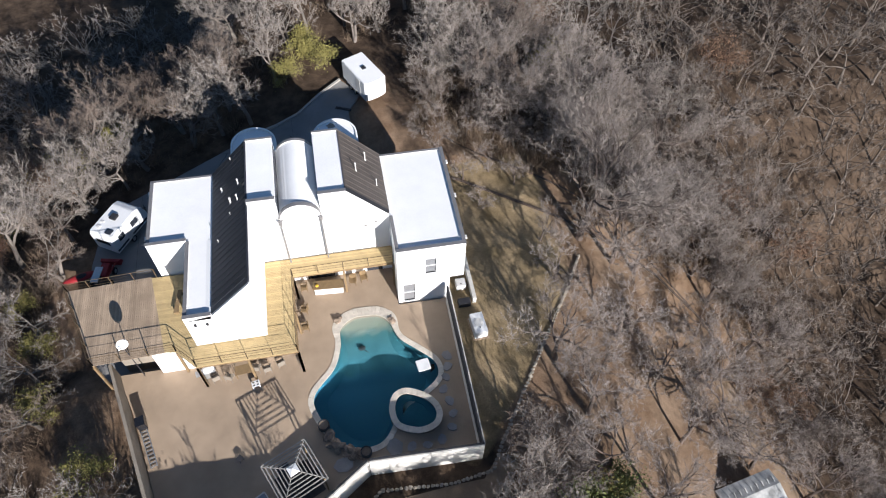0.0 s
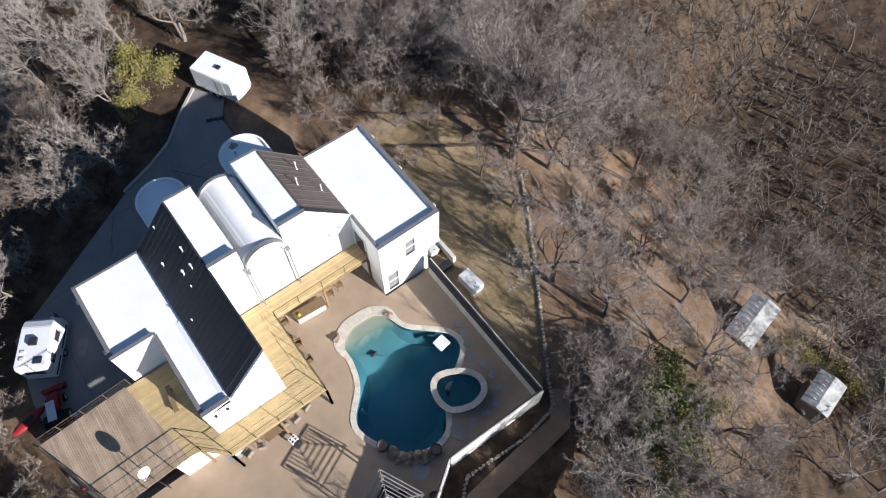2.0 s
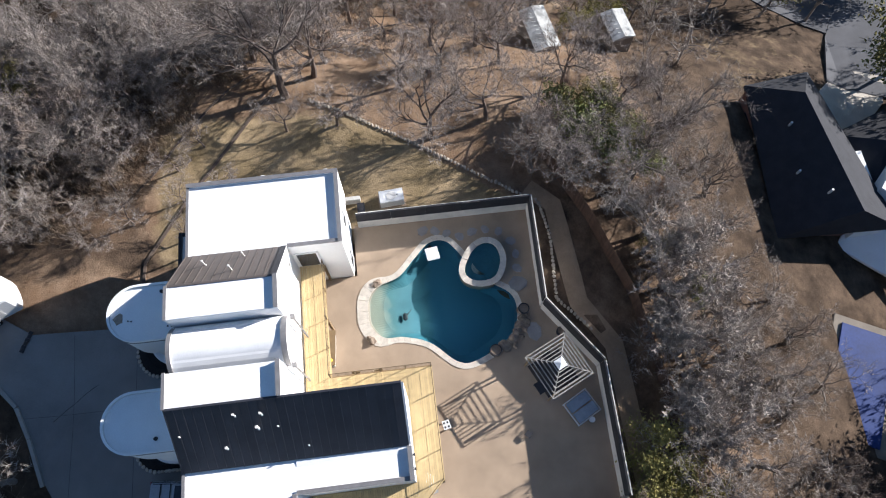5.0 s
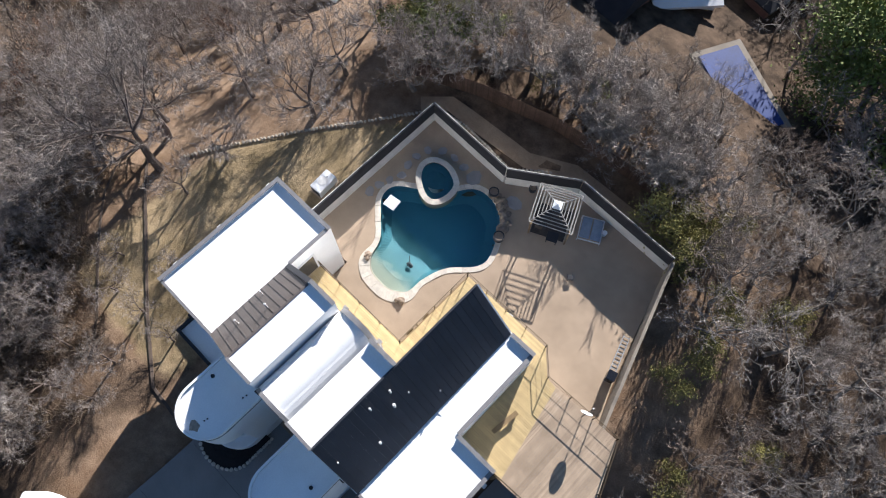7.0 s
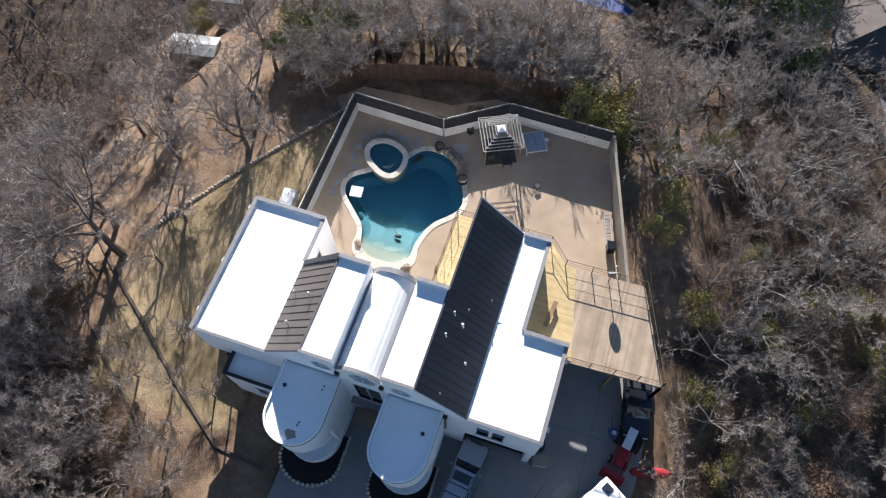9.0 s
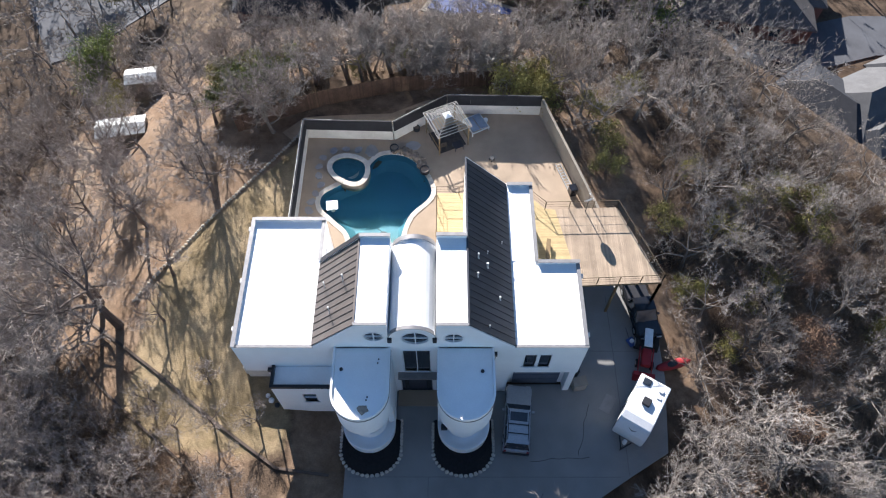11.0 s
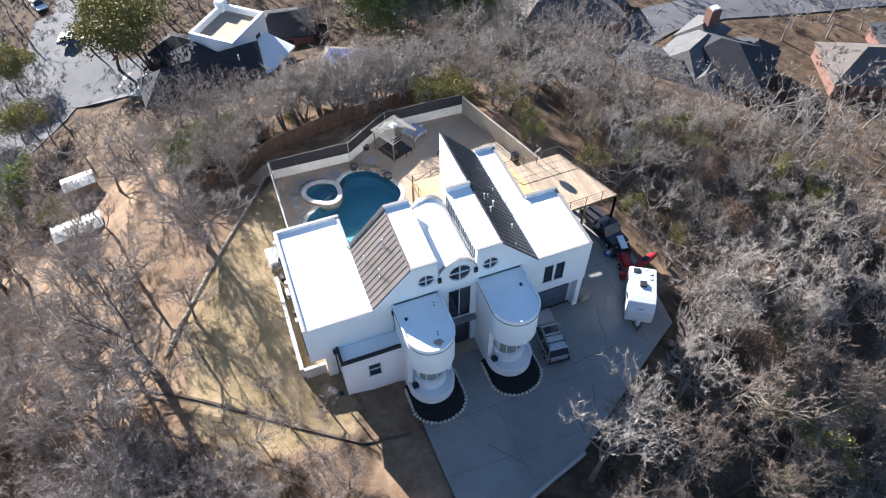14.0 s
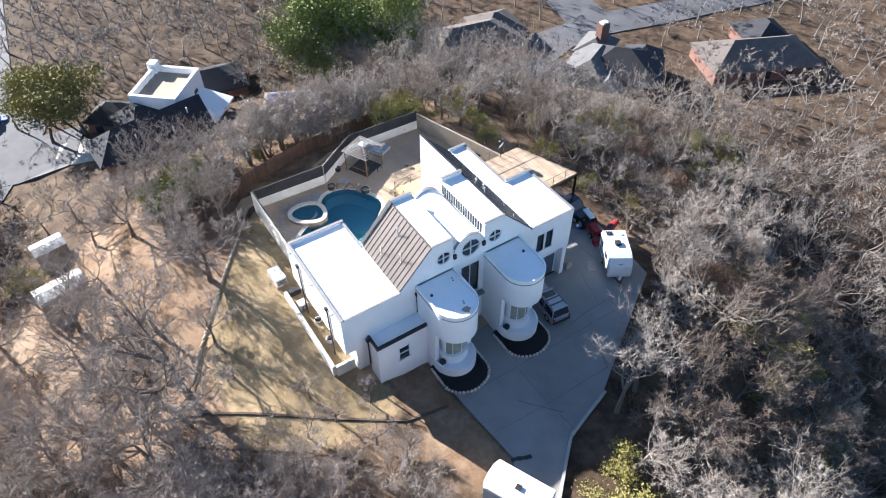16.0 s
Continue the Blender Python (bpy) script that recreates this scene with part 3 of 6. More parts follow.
cut(east_upper, merged([hole(*q, 0.0, -1) for q in EAST_W]))
for q in EAST_W:
    rect_window(*q, 0.0, -1, bars=0)
garage = part("garage_door", Geo().box(3.6, 7.0, 0.66, 0.73, FRONT, 1.2), GARAGE, house, "grey-blue sectional garage door")
for i in range(1, 4):
    part("door_panel", Geo().box(3.68, 6.92, 0.63, 0.66, FRONT + 0.05 + (i - 1) * 0.86, FRONT + i * 0.86 - 0.02), GARAGE, garage)
part("garage_pier", Geo().box(7.36, 7.8, 0.05, 0.9, FRONT - 0.3, 2.45), STUCCO, house)
cut(annex, hole(-11.3, -10.4, 0.8, 2.3, -1.55, -1))
rect_window(-11.3, -10.4, 0.8, 2.3, -1.55, -1, bars=0, cross=1, label="sash window with white frame and blind")
cut(west_upper, hole(-13.05, -12.25, 3.75, 5.6, YA, 1))
rect_window(-13.05, -12.25, 3.75, 5.6, YA, 1, bars=0, cross=1, label="sash window with drawn grey blind", pane=GREY_BLIND)
cut(west_lower, hole(-11.4, -10.5, 0.15, 2.45, YA - 0.005, 1))
rect_window(-11.4, -10.5, 0.15, 2.45, YA - 0.005, 1, bars=0, cross=1, label="sash window with drawn grey blind", pane=GREY_BLIND)
# glazed door in the notch between the back deck and the west wing
notch = part("deck_door", Geo().box(AX1 + 0.005, AX1 + 0.05, 6.75, 8.05, 3.32, 5.55), GLASS, house, "dark glazed deck door")
part("door_frame", Geo().box(AX1, AX1 + 0.08, 6.62, 6.75, 3.32, 5.67).box(AX1, AX1 + 0.08, 8.05, 8.18, 3.32, 5.67).box(AX1, AX1 + 0.08, 6.75, 8.05, 5.55, 5.67), FRAME, notch)
# back openings below and above the deck
for x0, x1, z0, z1, y, lab in ((-9.2, -7.9, 0.05, 2.15, YB, "dark glazed terrace door"), (-5.2, -3.0, 0.05, 2.15, YB, "dark glazed terrace door"), (1.0, 3.2, 0.05, 2.15, YD, "dark glazed terrace door")):
    d = part("terrace_door", Geo().box(x0, x1, y + 0.005, y + 0.05, z0, z1), GLASS, house, lab)
    part("door_frame", Geo().box(x0 - 0.1, x0, y, y + 0.08, z0, z1 + 0.1).box(x1, x1 + 0.1, y, y + 0.08, z0, z1 + 0.1).box(x0, x1, y, y + 0.08, z1, z1 + 0.1), FRAME, d)
for x, y, z in ((3.6, YD + 0.02, 6.0), (4.4, YD + 0.02, 6.05)):
    part("wall_lamp", Geo().box(x - 0.08, x + 0.08, y, y + 0.12, z, z + 0.22), DARK, house)
for x, z in ((-8.2, 6.1), (-9.0, 6.4)):
    part("wall_vent", Geo().box(x - 0.12, x + 0.12, YB + 0.005, YB + 0.05, z, z + 0.16), COPING, house)
# clerestory: dark panes in the wall over the east side of the vault
for i in range(17):
    y = 0.45 + i * 0.35
    part("clerestory_pane", Geo().box(CX1 - 0.03, CX1 - 0.004, y, y + 0.19, 8.95, 9.95), GLASS, house)
# roof pipes, scuppers and downpipes
for x, y, h, r in ((0.73, 5.2, 0.6, 0.06), (1.35, 4.85, 0.55, 0.08), (0.65, 3.75, 0.55, 0.06), (1.4, 5.95, 0.3, 0.04), (2.15, 2.9, 0.4, 0.07), (1.35, 0.55, 0.3, 0.04), (2.5, 7.4, 0.3, 0.04), (-8.0, 3.6, 0.85, 0.06), (-8.85, 1.75, 0.85, 0.06), (-9.45, 3.95, 0.7, 0.05)):
    z = 10.19 - 1.04 * x if x > 0 else 10.25 + 1.06 * (x + 7.03)
    r *= 0.75
    v = part("vent_pipe", Geo().tube((x, y, z - 0.1), (x, y, z + h), r, r, 10), PIPE, house, "pale roof vent pipe")
    part("vent_cap", Geo().tube((x, y, z + h), (x, y, z + h + 0.09), r * 1.7, r * 1.3, 10), PIPE, v)
    part("vent_flashing", Geo().tube((x, y, z - 0.06), (x, y, z + 0.14), r * 2.2, r * 1.1, 10), PIPE, v)
for x, y in ((-8.05, -1.48), (0.95, -1.6)):
    part("roof_drain", Geo().tube((x, y, 6.82), (x, y, 6.97), 0.13, 0.10, 10), DARK, house)
for x, y in ((-5.7, -0.8), (-5.75, -1.05), (-6.3, -3.3), (-6.35, -3.5)):
    part("roof_drain", Geo().tube((x, y, 6.82), (x, y, 6.89), 0.06, 0.05, 8), DARK, house)


def downpipe(x, y, z0, z1, material, dx=0.0, dy=0.0):
    d = part("downpipe", Geo().box(x - 0.05, x + 0.05, y - 0.05, y + 0.05, z0, z1), material, house)
    part("rainwater_head", Geo().box(x - 0.14, x + 0.14, y - 0.12, y + 0.12, z1, z1 + 0.32), material, d)
    part("pipe_shoe", Geo().box(x - 0.06, x + 0.06, y - 0.06, y + 0.06, z0 - 0.12, z0 + 0.1), material, d)


for x, y, z0, z1, m in ((AX0 - 0.08, 7.8, 0.2, 6.1, DARK), (AX0 - 0.08, 2.45, 0.2, 6.0, DARK), (CX0 + 0.05, YB + 0.42, 3.0, 8.15, COPING), (CX1 - 0.05, YB + 0.42, 3.0, 8.15, COPING),
                        (-8.6, -0.1, 3.9, 5.9, DARK), (-13.42, -0.3, 0.6, 3.5, DARK), (1.86, -0.1, 2.6, 5.9, DARK), (EX1 + 0.08, 0.4, 2.5, 4.6, COPING)):
    downpipe(x, y, z0, z1, m)
# dark boxes give the shade in the notches at the vault's ends
for x in (CX0 + 0.1, CX1 - 0.1):
    part("valley_head", Geo().box(x - 0.13, x + 0.13, -0.2, -0.02, 8.05, 8.5), DARK, house, "dark box standing in for the shaded notch below the valley")
for x, y in ((AX0 - 0.1, 9.2), (AX0 - 0.1, 5.0), (AX0 - 0.1, 1.4), (EX1 + 0.1, 5.4), (EX1 + 0.1, 1.0)):
    part("scupper", Geo().box(x - 0.12, x + 0.12, y - 0.14, y + 0.14, 6.55, 6.75), PIPE, house)
for cx in (-6.8, -0.1):
    part("bay_lamp", Geo().box(cx - 1.6, cx - 1.15, -3.35, -3.0, -0.2, 0.25), DARK, house)
part("roof_stain", Geo().blob((-6.55, -4.1, 6.84), 0.35, 0.26, 0.012, 0.7, 3), mat("brown_roof_stain", (0.35, 0.28, 0.22), 0.9, 0.4, 5, 40, 0.1), house)


# ---- decks ----
DECK_Z = 3.3


def board_deck(name, outline, along_x, z, material, label):
    """Boards laid side by side and trimmed to an outline."""
    d = thing(name, pose(0, 0, 0), label, "deck")
    g = Geo()
    axis = 1 if along_x else 0
    lo, hi = min(p[axis] for p in outline), max(p[axis] for p in outline)
    def crossings(v):
        out = []
        for i in range(len(outline)):
            a, b = outline[i - 1], outline[i]
            if (a[axis] > v) != (b[axis] > v):
                out.append(a[1 - axis] + (b[1 - axis] - a[1 - axis]) * (v - a[axis]) / (b[axis] - a[axis]))
        return sorted(out)

    s = lo
    while s < hi - 0.05:
        near, far = crossings(s + 0.002), crossings(min(hi - 0.001, s + 0.135))
        if len(near) == len(far):
            for i in range(0, len(near), 2):
                q = [(near[i], s), (near[i + 1], s), (far[i + 1], s + 0.135), (far[i], s + 0.135)]
                g.prism(q if along_x else [(b, a) for a, b in q][::-1], z - 0.035, z)
        s += 0.145
    tagged(part("decking", g, material, d), kind="stuff")
    return d


BACK_DECK = [(-10.0, 6.5), (0.0, 6.5), (0.0, 13.12), (5.05, 13.12), (5.05, 6.45), (8.6, 6.45), (7.3, 13.3), (6.5, 13.35), (5.1, 14.82), (-2.03, 14.82), (-2.03, 8.27), (-10.0, 8.27)]
EAST_DECK = [(8.6, 6.45), (14.75, 6.75), (12.25, 13.5), (7.3, 13.3)]
back_deck = board_deck("back_deck", BACK_DECK, True, DECK_Z, DECK_NEW, "raised yellow-tan board deck with thin railing")
east_deck = board_deck("east_deck", EAST_DECK, False, DECK_Z, DECK_OLD, "raised weathered board deck over the parking place")


RAIL = mat("bronze_railing", (0.10, 0.07, 0.04), 0.6, 0.2, 3, 30, 0.05)


def railing(parent, points, h=1.0):
    for (xa, ya), (xb, yb) in zip(points, points[1:]):
        n = max(1, round(math.hypot(xb - xa, yb - ya) / 1.8))
        for i in range(n + 1):
            x, y = xa + (xb - xa) * i / n, ya + (yb - ya) * i / n
            part("railing_post", Geo().box(x - 0.028, x + 0.028, y - 0.028, y + 0.028, DECK_Z, DECK_Z + h), RAIL, parent)
        for z, k in ((h, 0.024), (h * 0.66, 0.01), (h * 0.33, 0.01)):
            part("rail", Geo().tube((xa, ya, DECK_Z + z), (xb, yb, DECK_Z + z), k, k, 5), RAIL, parent)


def deck_frame(parent, points, z0, skirt=0.24):
    for (xa, ya), (xb, yb) in zip(points, points[1:]):
        d = Vector((xb - xa, yb - ya, 0))
        ang = math.degrees(math.atan2(d.y, d.x))
        part("edge_beam", Geo().box(0, d.length, -0.04, 0.04, -skirt - 0.04, -0.04, pose(xa, ya, DECK_Z, 0, 0, ang)), POST, parent)
        n = max(1, round(d.length / 3.2))
        for i in range(n + 1):
            x, y = xa + d.x * i / n, ya + d.y * i / n
            part("post", Geo().box(x - 0.08, x + 0.08, y - 0.08, y + 0.08, z0, DECK_Z - 0.3), POST, parent)


BACK_EDGE = [(-9.95, 8.22), (-2.08, 8.22), (-2.08, 14.77), (5.05, 14.77), (6.5, 13.3)]
EAST_EDGE = [(6.5, 13.3), (12.2, 13.45), (14.7, 6.8), (8.2, 6.5)]
railing(back_deck, BACK_EDGE)
railing(east_deck, EAST_EDGE)
deck_frame(back_deck, BACK_EDGE, -0.02)
deck_frame(east_deck, [(12.2, 13.45), (14.7, 6.8), (8.2, 6.5)], FRONT - 0.1)


# ---- walls round the terrace ----
def straight_wall(name, a, b, z0, z1, t, material, label, inner=None):
    d = Vector((b[0] - a[0], b[1] - a[1], 0))
    ang = math.degrees(math.atan2(d.y, d.x))
    m = pose(a[0], a[1], 0, 0, 0, ang)
    w = part(name, Geo().box(0, d.length, -t / 2, t / 2, z0, 1.12 if inner else z1, m), material)
    tagged(w, label, "wall", kind="structure")
    if inner:
        s = sorted((inner * t / 2, inner * (t / 2 - 0.12)))
        o = sorted((-inner * t / 2, inner * (t / 2 - 0.125)))
        k = max(1, round(d.length / 2.4))
        for i in range(k):
            x0, x1 = d.length * i / k + 0.005, d.length * (i + 1) / k - 0.005
            part("privacy_screen", Geo().box(x0, x1, *s, 1.12, z1 + 0.03 + 0.03 * (i % 3), m), SCREEN, w, "black privacy screen")
        part("outer_board", Geo().box(0, d.length, *o, 1.12, z1 - 0.06, m), material, w)
    return w


straight_wall("wall_west", (-13.95, 10.6), (-13.95, 23.5), -0.9, 2.35, 0.22, WALL_WHITE, "white block terrace wall with black screen", inner=-1)
straight_wall("wall_back_1", (-14.0, 23.55), (-6.1, 23.3), -1.2, 2.35, 0.22, WALL_WHITE, "white block terrace wall with black screen", inner=-1)
straight_wall("wall_back_2", (-6.0, 23.3), (-1.3, 26.5), -1.2, 2.35, 0.22, WALL_WHITE, "white block terrace wall with black screen", inner=-1)
straight_wall("wall_back_3", (-1.2, 26.5), (7.4, 26.35), -1.2, 2.35, 0.22, WALL_WHITE, "white block terrace wall with black screen", inner=-1)
straight_wall("wall_east", (7.5, 26.3), (11.6, 12.8), -2.5, 2.0, 0.22, WALL_GREY, "bare grey concrete terrace wall")

part("deck_wall", Geo().box(5.2, 8.35, 12.95, 13.1, -0.05, 3.0), STUCCO, house, "white wall under the deck corner")
# grey wall put into the dark opening under the deck
part("deck_wall", Geo().box(8.35, 11.4, 11.6, 11.75, FRONT - 0.1, 3.0), WALL_GREY, house, "grey wall added to close the space under the deck")

# unseen connecting wall, added to keep sun from leaking through to the drive
part("deck_wall", Geo().box(8.32, 8.46, 11.76, 12.94, FRONT - 0.1, 3.0), WALL_GREY, house, "grey wall added to close the space under the deck")

# ---- pool and spa ----
def basin():
    k = len(POOL)
    vs = [(x, y, 0.0) for x, y in POOL]
    cx, cy = -7.2, 16.5
    steps = [(1.0, 0.0), (0.97, 0.55), (0.8, 1.0), (0.45, 1.0), (0.1, 1.0)]
    for s, d in steps[1:]:
        for x, y in POOL:
            px, py = cx + (x - cx) * s, cy + (y - cy) * s
            deep = -0.16 - 1.7 * soft_step(11.0, 16.5, py)
            vs.append((px, py, -0.05 + (deep + 0.05) * d))
    fs = []
    for r in range(len(steps) - 1):
        for i in range(k):
            j = (i + 1) % k
            fs.append((r * k + i, r * k + j, (r + 1) * k + j, (r + 1) * k + i))
    fs.append(tuple((len(steps) - 1) * k + i for i in range(k)))
    return Geo().add(vs, fs)


pool = thing("swimming_pool", pose(0, 0, 0), "freeform blue plaster swimming pool with pale stone coping", "pool")
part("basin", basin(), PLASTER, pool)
w = part("water", Geo().add([(x, y, -0.1) for x, y in grown(POOL, -0.004)], [tuple(range(len(POOL)))]), WATER, pool, "still teal pool water")
w.visible_shadow = False


def coping_stones(parent, loop, width, z0, z1, count, material, apron=0.0):
    """Coping laid stone by stone round an outline."""
    k = len(loop)
    out, inn = grown(loop, width), grown(loop, -0.03)
    broad = grown(loop, width + apron)
    if apron:                                       # a broad apron at the beach end
        out = [(a[0] + (b[0] - a[0]) * s, a[1] + (b[1] - a[1]) * s) for a, b, s in ((a, b, 1 - soft_step(11.0, 12.6, a[1])) for a, b in zip(out, broad))]
    for c in range(count):
        a, b = c * k / count, (c + 1) * k / count - 0.04
        us = np.linspace(a, b, 4)

        def at(l, u):
            i = int(u)
            f = u - i
            p, q = l[i % k], l[(i + 1) % k]
            return (p[0] + (q[0] - p[0]) * f, p[1] + (q[1] - p[1]) * f)

        o, n = [at(out, u) for u in us], [at(inn, u) for u in us]
        part("coping_stone", Geo().prism(o + n[::-1], z0, z1 + 0.01 * (c % 3)), material, parent)


coping_stones(pool, POOL, 0.38, -0.05, 0.03, 72, PALE_STONE, 0.4)
spa = thing("spa", pose(0, 0, 0), "raised stone-edged spa beside the pool", "hot tub")
part("spa_wall", Geo().ring(grown(SPA, 0.0), grown(SPA, -0.38), -0.6, 0.33), WALL_GREY, spa)
SPA_PLASTER = mat("teal_spa_plaster", (0.045, 0.17, 0.22), 0.7, 0.25, 1.5, 20, 0.1)
part("spa_floor", Geo().prism(grown(SPA, -0.37), -0.6, 0.03), SPA_PLASTER, spa)
SPA_MID = (sum(p[0] for p in SPA) / len(SPA), sum(p[1] for p in SPA) / len(SPA))
part("spa_bench", Geo().ring(grown(SPA, -0.378), [(SPA_MID[0] + (x - SPA_MID[0]) * 0.48, SPA_MID[1] + (y - SPA_MID[1]) * 0.48) for x, y in SPA], 0.034, 0.12), SPA_PLASTER, spa)
w = part("water", Geo().add([(x, y, 0.29) for x, y in grown(SPA, -0.384)], [tuple(range(len(SPA)))]), WATER, spa)
w.visible_shadow = False
coping_stones(spa, grown(SPA, -0.38), 0.42, 0.33, 0.41, 26, PALE_STONE)


# ---- grounds: beds, kerbs, walls, paths ----
def follow(points, width, lift, material, name, label, category, step=2.0):
    """A strip that drapes over the ground along a line, with a little thickness."""
    pts = []
    for (xa, ya), (xb, yb) in zip(points, points[1:]):
        n = max(1, int(math.hypot(xb - xa, yb - ya) / step))
        pts += [(xa + (xb - xa) * i / n, ya + (yb - ya) * i / n) for i in range(n)]
    pts.append(points[-1])
    cols = max(1, int(width / 1.6)) + 1
    vs, fs = [], []
    for i, (x, y) in enumerate(pts):
        a, b = pts[max(0, i - 1)], pts[min(len(pts) - 1, i + 1)]
        d = Vector((b[0] - a[0], b[1] - a[1])).normalized()
        row = [(x - d.y * width * (j / (cols - 1) - 0.5), y + d.x * width * (j / (cols - 1) - 0.5)) for j in range(cols)]
        vs += [(*row[0], height(*row[0]) - 0.6)] + [(px, py, height(px, py) + lift) for px, py in row] + [(*row[-1], height(*row[-1]) - 0.6)]
    k = cols + 2
    for i in range(len(pts) - 1):
        fs += [(i * k + j, (i + 1) * k + j, (i + 1) * k + j + 1, i * k + j + 1) for j in range(k - 1)]
    return tagged(part(name, Geo().add(vs, fs), material), label, category, kind="structure")


ASPHALT = mat("worn_grey_asphalt", (0.085, 0.087, 0.097), 0.9, 0.35, 0.2, 15, 0.2)
BOARD = mat("red_brown_fence_boards", (0.115, 0.07, 0.05), 0.85, 0.3, 2, 40, 0.2, rand=0.2, island=True)
SHINGLE = mat("charcoal_shingles", (0.028, 0.029, 0.035), 0.9, 0.25, 1.0, 14, 0.3)
# paler copy of the charcoal shingles, with the sunlight put into its colour
SHINGLE_LIT = mat("sunlit_shingles", (0.10, 0.098, 0.10), 0.9, 0.25, 0.8, 14, 0.3)
SHINGLE_BROWN = mat("brown_shingles", (0.105, 0.09, 0.083), 0.9, 0.25, 0.8, 14, 0.3)
CAR_SILVER = mat("silver_car_paint", (0.42, 0.43, 0.45), 0.3, 0.05, 1, 10, 0.0, metal=0.5, spec=0.6)
CAR_BLACK = mat("black_car_paint", (0.012, 0.013, 0.017), 0.25, 0.1, 1, 10, 0.0, spec=0.6)
CAR_BLUE = mat("blue_car_paint", (0.03, 0.07, 0.25), 0.3, 0.05, 1, 10, 0.0, spec=0.6)
WHITE_GEL = mat("white_fibreglass", (0.72, 0.73, 0.74), 0.35, 0.05, 0.8, 10, 0.0, spec=0.5)
RED_PAINT = mat("red_machine_paint", (0.26, 0.02, 0.025), 0.45, 0.15, 2, 20, 0.02)
RUBBER = mat("black_rubber", (0.015, 0.015, 0.016), 0.9, 0.2, 4, 40, 0.1)
STEEL = mat("galvanised_steel", (0.45, 0.46, 0.47), 0.45, 0.15, 2, 20, 0.05, metal=0.7)
WHITE_PAINT = mat("white_painted_timber", (0.62, 0.61, 0.59), 0.7, 0.2, 3, 30, 0.1)
BLUE_CLOTH = mat("blue_grey_cushion", (0.25, 0.30, 0.36), 0.9, 0.2, 3, 40, 0.1)
TARP = mat("deep_blue_pool_cover", (0.014, 0.04, 0.17), 0.6, 0.3, 0.4, 5, 0.1)
STONE_WALL = mat("pale_field_stone", (0.36, 0.32, 0.265), 0.9, 0.35, 2.5, 25, 0.3, rand=0.2, island=True)

# planting beds in front of the two bays, edged with stones
for cx, lab in ((-6.72, "black mulch bed edged with pale stones"), (-0.12, "black mulch bed edged with pale stones")):
    bed = thing("planting_bed", pose(cx, -3.9, FRONT), lab, "flower bed", "beds before the bays")
    loop = [(2.15 * math.cos(a), -0.6 - 1.75 * math.sin(a)) for a in np.linspace(0, math.pi, 20)]
    loop = [(2.15, 1.6)] + loop + [(-2.15, 1.6)]
    top = [(x * 0.82, min(1.6, y * 0.8 + 0.3)) for x, y in loop]
    n = len(loop)
    part("mulch", Geo().add([(x, y, 0.05) for x, y in loop] + [(x, y, 0.5) for x, y in top], [(i + 1, i, n + i, n + i + 1) for i in range(n - 1)] + [tuple(range(2 * n - 1, n - 1, -1))]), MULCH, bed)
    rr = random.Random(3)
    n = 0
    for (xa, ya), (xb, yb) in zip(loop, loop[1:]):
        k = max(1, round(math.hypot(xb - xa, yb - ya) / 0.25))
        for i in range(k):
            x, y = xa + (xb - xa) * i / k, ya + (yb - ya) * i / k
            part("edging_stone", Geo().blob((x, y, 0.08), rr.uniform(0.13, 0.19), rr.uniform(0.12, 0.17), rr.uniform(0.1, 0.15), 0.35, n, 1), PALE_STONE, bed)
            n += 1

kerb_line = [(-9.9, -16.0), (-8.0, -18.05), (-5.6, -16.0), (-3.4, -14.2), (-1.2, -13.4), (2.05, -12.35), (11.8, -6.45), (14.4, -4.8)]
for (xa, ya), (xb, yb) in zip(kerb_line[1:5], kerb_line[2:6]):
    d = math.hypot(xb - xa, yb - ya)
    k = part("kerb", Geo().box(0.01, d, -0.12, 0.12, -0.3, 0.16, pose(xa, ya, FRONT + rise(xa, ya), 0, 0, math.degrees(math.atan2(yb - ya, xb - xa))) @ pose(0, 0, 0, 0, -math.degrees(math.atan2(rise(xb, yb) - rise(xa, ya), d)), 0)), mat("pale_kerb_concrete", (0.38, 0.36, 0.33), 0.9, 0.2, 1, 20, 0.2))
    tagged(k, "pale concrete kerb along the driveway", "kerb", kind="structure")


def stone_wall(name, pts, h, label):
    """A dry-laid low wall, stone by stone."""
    rr = random.Random(11)
    g = Geo()
    n = 0
    for (xa, ya), (xb, yb) in zip(pts, pts[1:]):
        d = math.hypot(xb - xa, yb - ya)
        k = int(d / 0.3)
        for i in range(k):
            x, y = xa + (xb - xa) * (i + 0.5) / k, ya + (yb - ya) * (i + 0.5) / k
            for lv in range(2):
                z = height(x, y) + (lv + 0.45) * h / 2
                g.blob((x + rr.uniform(-0.04, 0.04), y + rr.uniform(-0.04, 0.04), z), rr.uniform(0.12, 0.19), rr.uniform(0.10, 0.15), h / 2 * rr.uniform(0.5, 0.66), 0.4, n, 1)
                n += 1
    return tagged(part(name, g, STONE_WALL), label, "stone wall", kind="structure")


